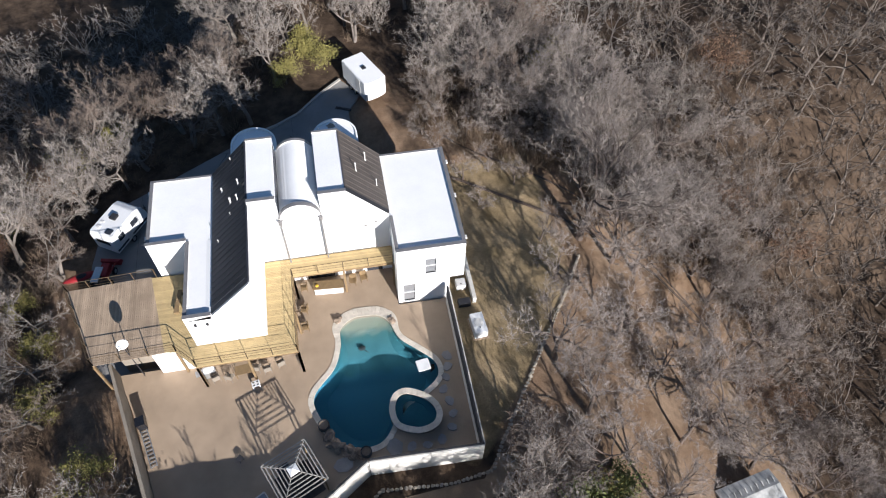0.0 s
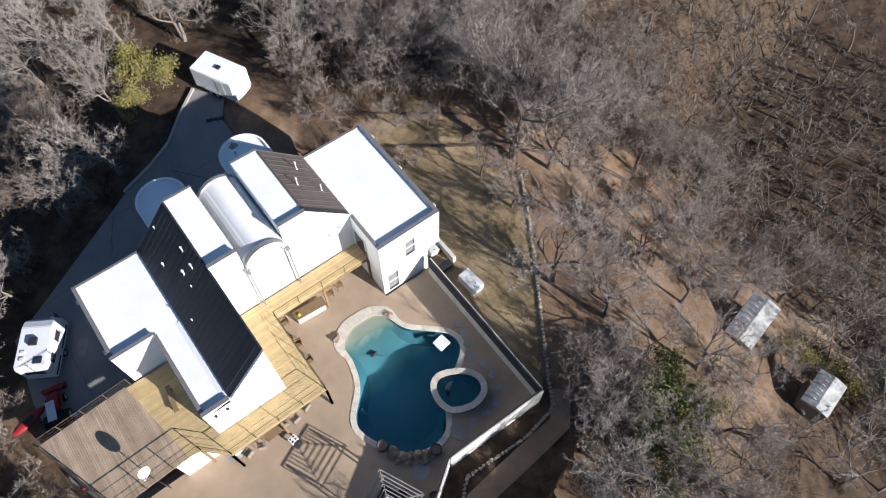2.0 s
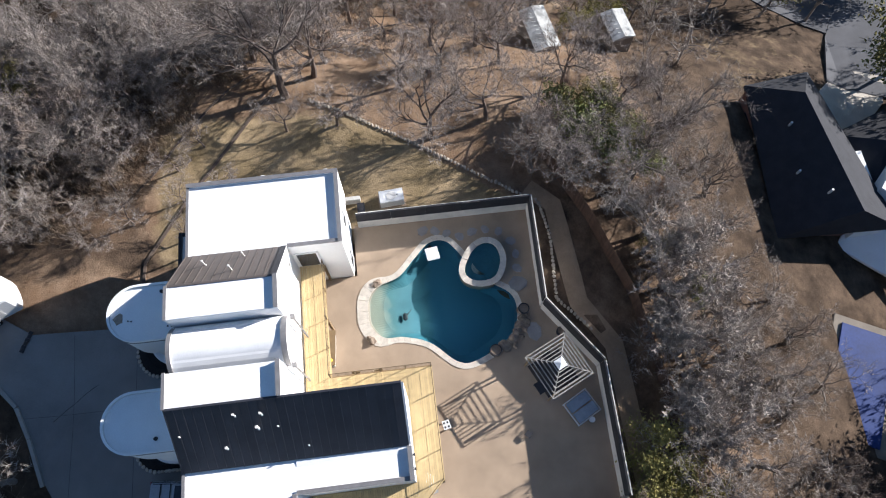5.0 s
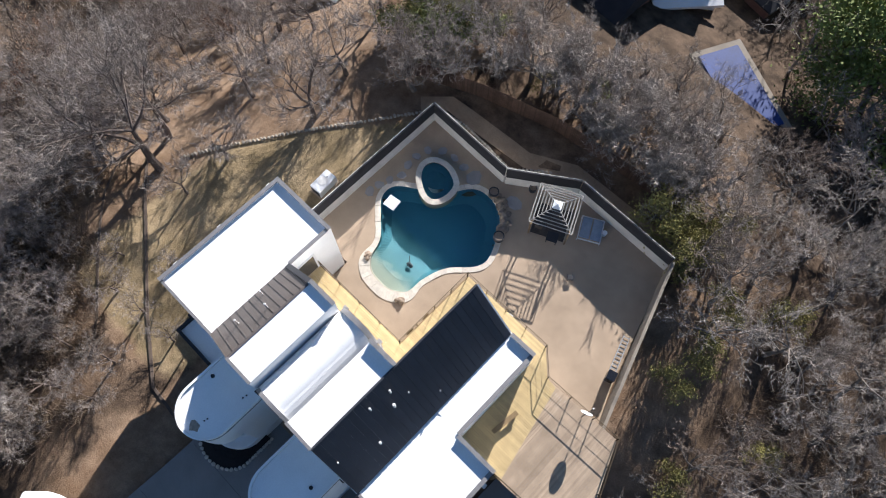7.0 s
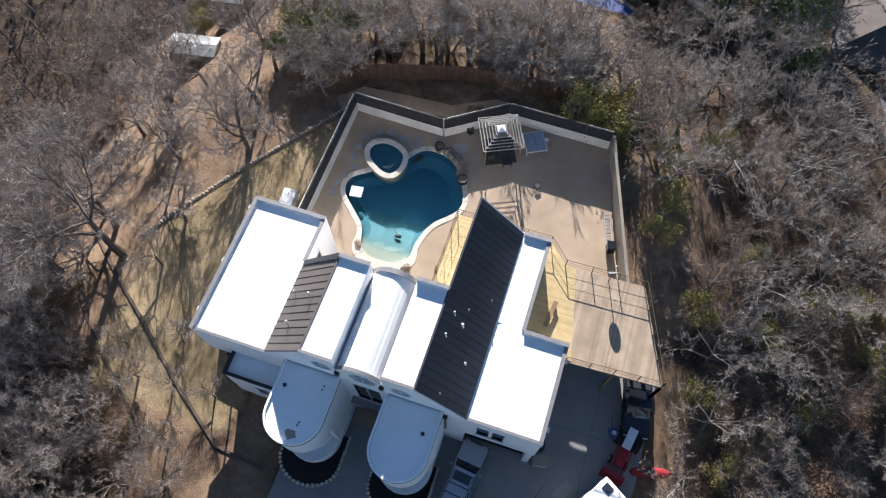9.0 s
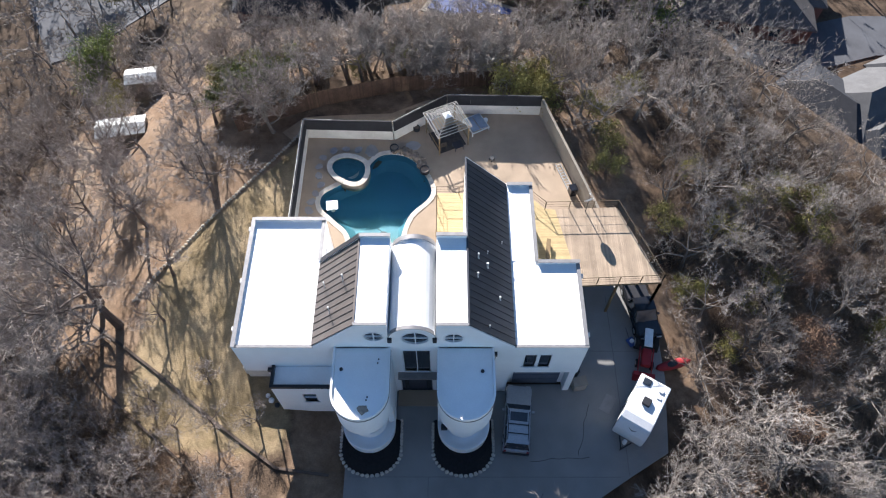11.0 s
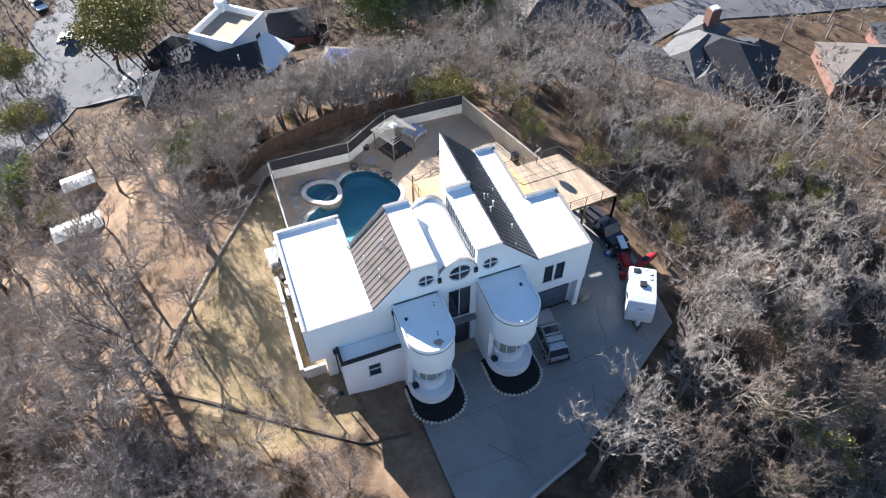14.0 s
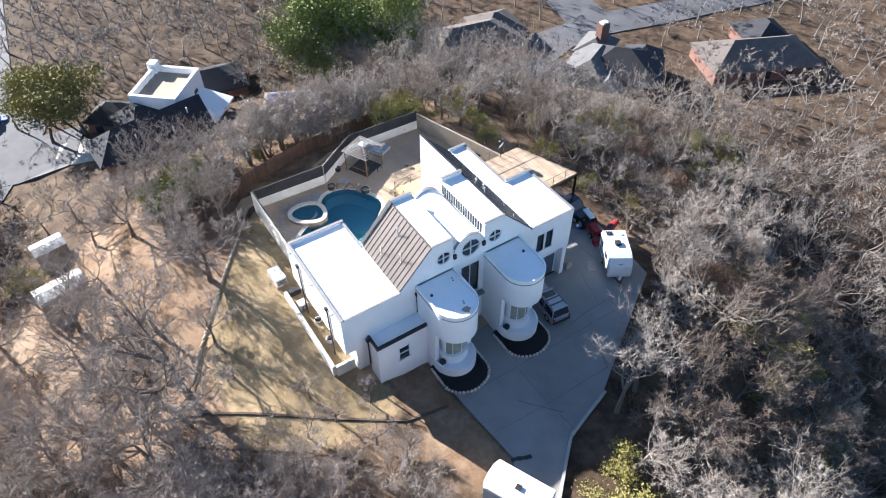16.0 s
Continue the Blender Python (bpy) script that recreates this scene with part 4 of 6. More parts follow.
stone_wall("wall_garden_1", [(-24.4, 10.5), (-15.6, 22.9), (-14.6, 24.6), (-11.6, 25.0), (-6.6, 24.6), (-4.0, 26.8)], 0.2, "low dry-laid pale field stone wall")
stone_wall("wall_garden_2", [(-24.4, 10.5), (-26.5, 7.2)], 0.3, "low dry-laid pale field stone wall")
follow([(-15.9, 23.9), (-14.2, 25.7), (-6.2, 26.2), (-2.8, 28.2), (8.0, 28.4)], 1.5, 0.04, mat("bare_tan_earth", (0.30, 0.215, 0.145), 0.95, 0.3, 0.6, 20, 0.3), "path", "bare earth path outside the terrace wall", "path")
follow([(-46, 34), (-40.5, 30), (-38.3, 24.5), (-38.0, 17)], 2.6, 0.03, mat("pale_dirt_track", (0.25, 0.178, 0.12), 0.95, 0.3, 0.5, 20, 0.3), "dirt_road", "pale rutted dirt track between the trees", "dirt road")
follow([(-30.5, 62.5), (-27.5, 61.0), (-25.0, 58.0), (-22.5, 55.0)], 5.5, 0.12, mat("pale_concrete_drive", (0.42, 0.38, 0.33), 0.9, 0.2, 0.4, 20, 0.1), "drive_apron", "pale concrete drive of the white house", "driveway")
follow([(-120, 120), (-60, 82), (-41, 71), (-34, 66), (-27, 62.5)], 9, 0.16, ASPHALT, "road_1", "grey street with tree shadows", "road", 4.0)
follow([(-58, 58), (-47, 64), (-38, 74), (-35, 90)], 17, 0.13, ASPHALT, "road_5", "broad asphalt turning place with tree shadows", "road", 3.0)
follow([(-41, 71), (-36, 90), (-30, 140)], 8, 0.15, ASPHALT, "road_2", "grey street with tree shadows", "road", 4.0)
follow([(36, 52.5), (44, 52.5), (56, 56), (66, 56), (100, 48), (170, 40)], 8, 0.16, ASPHALT, "road_3", "grey asphalt cul-de-sac street", "road", 4.0)
follow([(66, 57), (70, 75), (80, 130)], 9, 0.15, ASPHALT, "road_4", "grey asphalt street", "road", 4.0)


def board_fence(name, pts, h, label):
    f = thing(name, pose(0, 0, 0), label, "fence")
    for (xa, ya), (xb, yb) in zip(pts, pts[1:]):
        d = math.hypot(xb - xa, yb - ya)
        ang = math.degrees(math.atan2(yb - ya, xb - xa))
        n = int(d / 0.15)
        g = Geo()
        for i in range(n):
            x, y = xa + (xb - xa) * i / n, ya + (yb - ya) * i / n
            z = height(x, y)
            g.box(0, 0.14, -0.012, 0.012, -0.1, h + 0.03 * ((i * 7) % 3), pose(x, y, z, 0, 0, ang))
        tagged(part("fence_board", g, BOARD, f), kind="stuff")
        for i in range(int(d / 2.4) + 1):
            x, y = xa + (xb - xa) * min(1, i * 2.4 / d), ya + (yb - ya) * min(1, i * 2.4 / d)
            part("fence_post", Geo().box(-0.05, 0.05, 0.02, 0.12, -0.3, h, pose(x, y, height(x, y), 0, 0, ang)), BOARD, f)
    return f


board_fence("board_fence", [(-20.5, 24.6), (-13.0, 28.0), (-6.3, 30.2), (2.0, 31.2), (9.0, 31.0)], 1.9, "weathered red-brown board fence on the slope")

EDGING = mat("dark_timber_edging", (0.10, 0.075, 0.06), 0.9, 0.3, 2, 30, 0.2)
follow([(-9.6, -6.2), (-13.3, -5.8), (-17.8, -2.8), (-23.3, 1.3), (-28.6, 5.0), (-34.0, 8.6), (-39.0, 13.5)], 0.2, 0.14, EDGING, "edging", "dark timber edging along the lawn", "edging", 1.0)
follow([(-17.2, -8.4), (-18.3, -7.0), (-20.0, -5.4), (-24.0, -2.4), (-28.0, 0.8), (-32.6, 5.8), (-37.0, 11.2), (-41.4, 18.9)], 0.16, 0.08, EDGING, "edging", "thin dark edging on the bare slope", "edging", 1.0)

# brick edge and plant room gear beside the west wing
edge = part("wall_low_edge", merged([Geo().box(-16.32, -16.02, 1.1, 10.9, -1.2, 0.45), Geo().box(-16.02, -14.3, 0.9, 1.15, -1.6, 0.45)]), WALL_WHITE)
tagged(edge, "low pale painted retaining wall beside the house", "wall", kind="structure")


def box_unit(x, y, z, sx, sy, sz, turn, name, label, category, material, fan=True):
    u = thing(name, pose(x, y, z, 0, 0, turn), label, category)
    part("casing", Geo().box(-sx / 2, sx / 2, -sy / 2, sy / 2, 0.06, sz), material, u, bevel=0.03)
    part("base_pad", Geo().box(-sx / 2 - 0.12, sx / 2 + 0.12, -sy / 2 - 0.12, sy / 2 + 0.12, -0.5, 0.06), CONCRETE, u)
    if fan:
        for i in range(5):
            part("louvre", Geo().box(-sx / 2 + 0.1, sx / 2 - 0.1, -sy / 2 - 0.02, -sy / 2, 0.2 + i * 0.12, 0.26 + i * 0.12), DARK, u)
        part("grille", Geo().tube((0, 0, sz), (0, 0, sz + 0.03), min(sx, sy) * 0.36, min(sx, sy) * 0.36, 20), PIPE, u)
        part("bolt", Geo().tube((0, 0.25 * sy, sz), (0, 0.25 * sy, sz + 0.06), 0.05, 0.05, 8), DARK, u)
    return u


box_unit(-15.95, 13.3, -0.3, 1.05, 1.85, 0.95, 4, "generator", "white standby generator cabinet on a concrete pad", "generator", WHITE_GEL)
box_unit(-15.35, 9.1, -0.6, 0.8, 0.8, 0.9, 0, "air_conditioner", "pale air conditioner unit beside the wall", "air conditioner", PIPE)
box_unit(-15.3, 10.9, -0.5, 1.0, 0.55, 0.8, 0, "equipment_box", "dark equipment box beside the wall", "box", DARK, False)
for x, y, h in ((-15.0, 4.4, 0.8), (-14.9, 6.9, 0.7)):
    t = thing("filter_tank", pose(x, y, -0.9), "white round pool filter tank", "tank", "filter tanks")
    part("tank", Geo().tube((0, 0, 0), (0, 0, h), 0.32, 0.32, 16), WHITE_GEL, t)
    part("lid", Geo().tube((0, 0, h), (0, 0, h + 0.12), 0.3, 0.12, 16), DARK, t)
    part("pipe", Geo().tube((0.3, 0, 0.2), (0.3, 0.9, 0.2), 0.05, 0.05, 8), WHITE_GEL, t)
for i, (x, y, s, m) in enumerate(((-14.2, -0.95, 0.22, WHITE_GEL), (-14.5, -0.6, 0.18, WHITE_GEL), (-13.75, -1.3, 0.2, DARK), (-14.7, -1.35, 0.2, BOULDER))):
    u = thing("garden_urn", pose(x, y, height(x, y)), "small round garden urn by the lower wall", "urn", "urns by the wall")
    part("bowl", Geo().blob((0, 0, s * 0.9), s, s, s * 0.95, 0.1, i), m, u)
    part("foot", Geo().tube((0, 0, -0.05), (0, 0, s * 0.5), s * 0.7, s * 0.5, 12), m, u)


# saw-cut joints and a long crack in the driveway
JOINT = mat("dark_concrete_joint", (0.06, 0.058, 0.055), 0.95, 0.3, 4, 40, 0.1)
for xa, ya, xb, yb in ((-8.2, -6.3, 11.0, -6.3), (-8.2, -10.6, 4.4, -10.6), (-2.6, -6.3, -2.6, -14.2), (8.2, 3.2, 15.2, 3.2), (11.6, -6.2, 11.6, 8.0)):
    d = math.hypot(xb - xa, yb - ya)
    g, n = Geo(), max(1, int(d / 0.7))
    for i in range(n):
        p, q = [Vector((xa + (xb - xa) * u / n, ya + (yb - ya) * u / n, 0)) for u in (i, i + 1)]
        p.z, q.z = FRONT + rise(p.x, p.y), FRONT + rise(q.x, q.y)
        g.box(0, (q - p).length, -0.009, 0.009, -0.01, 0.006, Matrix.Translation(p) @ (q - p).to_track_quat("X", "Z").to_matrix().to_4x4())
    part("joint", g, JOINT, driveway)
rr = random.Random(4)
for x, y, n, step in ((9.3, -1.0, 9, (-0.12, -0.4)), (4.6, -5.2, 8, (0.5, 0.05)), (5.4, -7.4, 7, (-0.25, -0.45)), (-4.5, -9.0, 8, (0.3, -0.35))):
    g = Geo()
    for i in range(n):
        nx, ny = x + step[0] + rr.uniform(-0.12, 0.12), y + step[1] + rr.uniform(-0.12, 0.12)
        d = math.hypot(nx - x, ny - y)
        g.box(0, d, -0.018, 0.018, 0.0, 0.005, pose(x, y, FRONT + max(rise(x, y), rise(nx, ny)), 0, 0, math.degrees(math.atan2(ny - y, nx - x))))
        x, y = nx, ny
    part("crack", g, JOINT, driveway)

strip = thing("rubber_strip", pose(-7.95, -13.7, FRONT + rise(-7.95, -13.7) + 0.01, 0, 0, -24), "black rubber strip lying on the driveway", "mat")
g = Geo()
for i in range(6):
    g.box(-0.8 + i * 0.27, -0.54 + i * 0.27, -0.13 + 0.04 * (i % 2), 0.13 + 0.03 * (i % 3), -0.02, 0.07)
part("strip", g, DARK, strip)

# ---- things on the terrace ----
def flagstone(x, y, s, turn, z=0.0):
    rr = random.Random(int(x * 100 + y * 37))
    loop = [(s * rr.uniform(0.8, 1.1) * math.cos(a), 0.8 * s * rr.uniform(0.8, 1.1) * math.sin(a)) for a in np.linspace(0, 2 * math.pi, 7, endpoint=False)]
    o = part("flagstone", Geo().prism(loop, 0.0, 0.06), FLAG)
    o.matrix_basis = pose(x, y, z, 0, 0, turn)
    tagged(o, "irregular blue-grey flagstone beside the spa", "flagstone", "flagstones round the spa")


for x, y, s in ((-13.0, 15.4, 0.5), (-12.85, 16.3, 0.42), (-12.6, 17.2, 0.4), (-12.2, 18.1, 0.42), (-12.5, 19.1, 0.42), (-12.55, 20.1, 0.4), (-12.3, 21.1, 0.42), (-11.4, 21.9, 0.42), (-10.3, 22.1, 0.4), (-9.2, 22.0, 0.42), (-8.0, 21.9, 0.75), (-4.3, 22.5, 0.72)):
    flagstone(x, y, s, (x * 57 + y * 91) % 360)


def boulder(x, y, s, k, z=0.0):
    o = part("boulder", Geo().blob((0, 0, s * 0.35), s, s * 0.8, s * 0.6, 0.5, k, 2), BOULDER)
    o.matrix_basis = pose(x, y, z, 0, 0, k * 47)
    tagged(o, "rough brown boulder on the pool edge", "boulder", "boulders round the pool")


k = 0
for x, y, s in ((-4.92, 10.9, 0.32), (-5.15, 10.7, 0.24), (-9.28, 11.65, 0.30), (-9.1, 11.45, 0.22)):
    boulder(x, y, s, k)
    k += 1
for a in np.linspace(0.0, 1.0, 13):
    x, y = -3.5 - 2.4 * a + 0.15 * math.sin(9 * a), 20.2 + 1.75 * a - 0.5 * (a - 0.5) ** 2 + 0.45 * math.sin(math.pi * a)
    boulder(x, y, 0.30 + 0.1 * ((k * 5) % 3) / 2, k)
    k += 1
    if k % 2:
        boulder(x + 0.3, y + 0.3, 0.26, k + 20)


def pot(x, y, r):
    p = thing("plant_pot", pose(x, y, 0.0), "dark round plant pot with dry soil", "plant pot", "pots by the pool")
    part("bowl", Geo().ring([(r * math.cos(a), r * math.sin(a)) for a in np.linspace(0, 2 * math.pi, 20, endpoint=False)], [(r * 0.84 * math.cos(a), r * 0.84 * math.sin(a)) for a in np.linspace(0, 2 * math.pi, 20, endpoint=False)], 0.1, 0.5), DARK, p)
    part("foot", Geo().tube((0, 0, 0), (0, 0, 0.12), r * 0.7, r * 0.95, 20), DARK, p)
    part("soil", Geo().tube((0, 0, 0.1), (0, 0, 0.4), r * 0.83, r * 0.83, 20), BOULDER, p)


pot(-3.18, 19.5, 0.42)
pot(-5.95, 21.95, 0.4)
pot(-4.0, 24.3, 0.3)
slab = thing("pool_table", pose(-11.05, 15.9, -1.0, 0, 0, 8), "square white table standing in the pool", "table")
part("tabletop", Geo().box(-0.5, 0.5, -0.48, 0.48, 1.02, 1.14), WHITE_GEL, slab, bevel=0.03)
part("pedestal", Geo().box(-0.15, 0.15, -0.15, 0.15, 0.0, 1.02), WALL_WHITE, slab)
cleaner = thing("pool_cleaner", pose(-6.6, 13.4, -0.55), "small dark pool cleaner under water", "pool cleaner")
part("body", Geo().blob((0, 0, 0), 0.3, 0.2, 0.12, 0.3, 4), DARK, cleaner)
part("arm", Geo().tube((0, 0, 0), (-0.5, 0.5, 0.02), 0.04, 0.03, 6), DARK, cleaner)


def pergola():
    slat = mat("weathered_grey_timber", (0.29, 0.275, 0.255), 0.8, 0.3, 4, 40, 0.15, rand=0.2)
    p = thing("pergola", pose(-1.2, 23.3, 0, 0, 0, 25), "weathered grey stepped pergola of open slats with white cap", "pergola")
    for sx in (-1, 1):
        for sy in (-1, 1):
            part("post", Geo().box(sx * 1.42 - 0.05, sx * 1.42 + 0.05, sy * 1.42 - 0.05, sy * 1.42 + 0.05, 0, 2.55), POST, p, "dark stained post")
            part("rafter", Geo().tube((sx * 1.6, sy * 1.6, 2.56), (sx * 0.28, sy * 0.28, 3.1), 0.03, 0.03, 5), slat, p)
    for sx in (-1, 1):
        part("side_beam", Geo().box(sx * 1.42 - 0.04, sx * 1.42 + 0.04, -1.36, 1.36, 2.42, 2.55), slat, p)
        part("lower_rail", Geo().box(sx * 1.42 - 0.03, sx * 1.42 + 0.03, -1.36, 1.36, 0.8, 0.87), POST, p)
    for i in range(6):
        q, z = 1.62 - i * 0.235, 2.58 + i * 0.09
        for a, b, c, d in ((-q, q, -q - 0.032, -q + 0.032), (-q, q, q - 0.032, q + 0.032), (-q - 0.032, -q + 0.032, -q + 0.033, q - 0.033), (q - 0.032, q + 0.032, -q + 0.033, q - 0.033)):
            part("slat", Geo().box(a, b, c, d, z, z + 0.035), slat, p)
    part("cap", Geo().add([(-0.34, -0.34, 3.16), (0.34, -0.34, 3.16), (0.34, 0.34, 3.16), (-0.34, 0.34, 3.16), (0, 0, 3.4)], [(3, 2, 1, 0), (0, 1, 4), (1, 2, 4), (2, 3, 4), (3, 0, 4)]), WHITE_GEL, p, "white pyramid cap")


pergola()
# added dark sheet: the pergola's shade on the paving, put in as colour
rug = part("pergola_shade", Geo().box(-1.3, 1.3, -1.3, 1.3, 0.0, 0.02), mat("pergola_shade_brown", (0.07, 0.06, 0.055), 0.95, 0.3, 3, 60, 0.2))
rug.matrix_basis = pose(-1.2, 23.3, 0.002, 0, 0, 25)
tagged(rug, "dark brown sheet standing in for the shade under the pergola", "rug")
WICKER = mat("dark_wicker", (0.06, 0.052, 0.047), 0.8, 0.3, 6, 60, 0.3)


def chair(x, y, turn, material, label, group):
    c = thing("patio_chair", pose(x, y, 0, 0, 0, turn), label, "chair", group)
    part("seat", Geo().box(-0.27, 0.27, -0.27, 0.27, 0.38, 0.44), material, c)
    part("backrest", Geo().box(-0.27, 0.27, 0.22, 0.28, 0.44, 0.95), material, c)
    for sx in (-1, 1):
        part("armrest", Geo().box(sx * 0.28 - 0.03, sx * 0.28 + 0.03, -0.25, 0.25, 0.6, 0.64), material, c)
        for sy in (-1, 1):
            part("leg", Geo().box(sx * 0.25 - 0.02, sx * 0.25 + 0.02, sy * 0.25 - 0.02, sy * 0.25 + 0.02, 0, 0.6 if sy < 0 else 0.44), material, c)


def table(x, y, sx, sy, h, turn, top, legs, label, name="patio_table"):
    t = thing(name, pose(x, y, 0, 0, 0, turn), label, "table")
    part("tabletop", Geo().box(-sx / 2, sx / 2, -sy / 2, sy / 2, h - 0.05, h), top, t, bevel=0.015)
    for a in (-1, 1):
        for b in (-1, 1):
            part("leg", Geo().box(a * (sx / 2 - 0.06) - 0.03, a * (sx / 2 - 0.06) + 0.03, b * (sy / 2 - 0.06) - 0.03, b * (sy / 2 - 0.06) + 0.03, 0, h - 0.05), legs, t)
    return t


table(-0.25, 22.25, 0.85, 0.8, 0.5, 25, DARK, DARK, "low dark square fire table")
table(2.77, 20.84, 0.42, 0.42, 0.35, 45, DARK, DARK, "small black side table on the terrace", "side_table")
chair(-1.6, 22.3, 200, WICKER, "dark wicker patio chair", "chairs at the pergola")
chair(-2.3, 23.0, 120, WICKER, "dark wicker patio chair", "chairs at the pergola")
chair(-0.6, 24.0, 330, WICKER, "dark wicker patio chair", "chairs at the pergola")
lounge = thing("swing_lounger", pose(1.45, 24.75, 0, 0, 0, 28), "white-framed swing lounger with blue-grey cushions", "lounger")
for i in range(2):
    part("cushion", Geo().box(-0.78 + i * 0.82, -0.04 + i * 0.82, -0.85, 0.85, 0.5, 0.62), BLUE_CLOTH, lounge, bevel=0.03)
for sx in (-0.85, 0.85):
    part("frame_side", Geo().box(sx - 0.04, sx + 0.04, -0.95, 0.95, 0.42, 0.5), WHITE_PAINT, lounge)
    for sy in (-0.9, 0.9):
        part("leg", Geo().box(sx - 0.03, sx + 0.03, sy - 0.03, sy + 0.03, 0, 0.42), WHITE_PAINT, lounge)
for sy in (-0.95, 0.95):
    part("frame_end", Geo().box(-0.85, 0.85, sy - 0.04, sy + 0.04, 0.42, 0.5), WHITE_PAINT, lounge)
bucket = thing("bucket", pose(2.35, 25.3, 0), "white plastic bucket by the wall", "bucket")
part("pail", Geo().tube((0, 0, 0), (0, 0, 0.4), 0.15, 0.19, 14), WHITE_GEL, bucket)
part("lid", Geo().tube((0, 0, 0.4), (0, 0, 0.44), 0.2, 0.2, 14), WHITE_GEL, bucket)

lad = thing("ladder", pose(9.05, 18.9, 0.05, 0, 0, 107.5), "aluminium ladder lying along the wall", "ladder")
for s in (-0.22, 0.22):
    part("stile", Geo().box(-1.5, 1.5, s - 0.03, s + 0.03, 0, 0.08), STEEL, lad)
for i in range(10):
    part("rung", Geo().box(-1.4 + i * 0.31, -1.34 + i * 0.31, -0.19, 0.19, 0.02, 0.06), STEEL, lad)
bin_ = thing("wheeled_bin", pose(9.55, 17.15, 0, 0, 0, 15), "black wheeled bin beside the wall", "bin")
part("body", Geo().box(-0.3, 0.3, -0.33, 0.33, 0.08, 0.95), CAR_BLACK, bin_, bevel=0.04)
part("lid", Geo().box(-0.32, 0.32, -0.36, 0.36, 0.96, 1.02), CAR_BLACK, bin_, bevel=0.02)
for s in (-0.25, 0.25):
    part("wheel", Geo().tube((s, 0.33, 0.1), (s + 0.05, 0.33, 0.1), 0.1, 0.1, 12), RUBBER, bin_)

bar = thing("outdoor_bar", pose(-4.6, 7.95, 0, 0, 0, -4), "white outdoor bar counter with brown top under the deck", "bar counter")
part("front", Geo().box(-1.15, 1.15, -0.3, 0.3, 0, 0.98), WALL_WHITE, bar, bevel=0.03)
part("countertop", Geo().box(-1.25, 1.25, -0.42, 0.42, 0.98, 1.05), POST, bar, bevel=0.02)
part("bowl", Geo().blob((0.9, 0.1, 1.12), 0.14, 0.14, 0.08, 0.1, 2), mat("yellow_glaze", (0.7, 0.45, 0.05), 0.4, 0.1, 3, 20, 0), bar)
for x, y, t in ((-2.6, 7.5, 90), (-2.5, 9.6, 80), (-2.45, 11.2, 95), (-6.6, 7.5, 170), (-7.5, 7.3, 190)):
    chair(x, y, t, POST, "brown patio chair beside the house", "chairs below the deck")
for x, y, t in ((4.4, 14.4, 20), (3.4, 14.5, 340), (0.6, 14.3, 10), (1.4, 14.1, 350), (-0.4, 14.0, 20)):
    chair(x, y, t, WALL_GREY, "grey patio chair at the deck's edge", "chairs at the deck edge")
table(2.3, 14.2, 1.3, 0.8, 0.72, 5, POST, POST, "brown patio table at the deck's edge")
grill = thing("grill", pose(4.9, 13.9, 0, 0, 0, 15), "covered white and grey barbecue grill", "grill")
part("cabinet", Geo().box(-0.5, 0.5, -0.28, 0.28, 0.05, 0.85), STEEL, grill, bevel=0.02)
part("hood", Geo().blob((0, 0, 0.92), 0.5, 0.3, 0.25, 0.05, 1), WHITE_GEL, grill)
part("side_shelf", Geo().box(0.52, 0.9, -0.25, 0.25, 0.8, 0.85), STEEL, grill)
st = table(1.5, 15.4, 0.6, 0.5, 0.45, 12, WHITE_GEL, WHITE_GEL, "small white table with dark inset tiles", "side_table")
for sx in (-0.14, 0.14):
    for sy in (-0.12, 0.12):
        part("inset_tile", Geo().box(sx - 0.07, sx + 0.07, sy - 0.06, sy + 0.06, 0.451, 0.457), DARK, st)

dish = thing("satellite_dish", pose(9.7, 13.0, DECK_Z), "white satellite dish on a pole at the deck railing", "satellite dish")
part("pole", Geo().tube((0, 0.1, -3.25), (0, 0.1, 1.4), 0.035, 0.035, 8), DARK, dish)
dv, df = [], []
for j, (rr_, dz) in enumerate(((0.02, 0.0), (0.22, 0.03), (0.4, 0.1))):
    dv += [(rr_ * math.cos(a), rr_ * math.sin(a), dz) for a in np.linspace(0, 2 * math.pi, 24, endpoint=False)]
for j in range(2):
    df += [(j * 24 + i, j * 24 + (i + 1) % 24, (j + 1) * 24 + (i + 1) % 24, (j + 1) * 24 + i) for i in range(24)]
g = Geo()
g.add([pose(0, 0, 1.6, -66, 0, 20) @ Vector(q) for q in dv], df)
g.add([pose(0, 0, 1.6, -66, 0, 20) @ (Vector(q) - Vector((0, 0, 0.02))) for q in dv], [f[::-1] for f in df])
part("reflector", g, WHITE_GEL, dish)
part("feed_arm", Geo().tube((0, 0.1, 1.4), (0.1, 0.55, 1.75), 0.02, 0.02, 6), DARK, dish)
part("feed_horn", Geo().blob((0.1, 0.55, 1.75), 0.06, 0.06, 0.06, 0.0, 0, 1), WHITE_GEL, dish)
bench = thing("deck_bench", pose(6.4, 9.3, DECK_Z, 0, 0, 82), "brown timber bench lying on the deck", "bench")
part("seat", Geo().box(-1.0, 1.0, -0.16, 0.16, 0.36, 0.42), POST, bench)
for s in (-0.8, 0.8):
    part("leg", Geo().box(s - 0.05, s + 0.05, -0.14, 0.14, 0, 0.36), POST, bench)


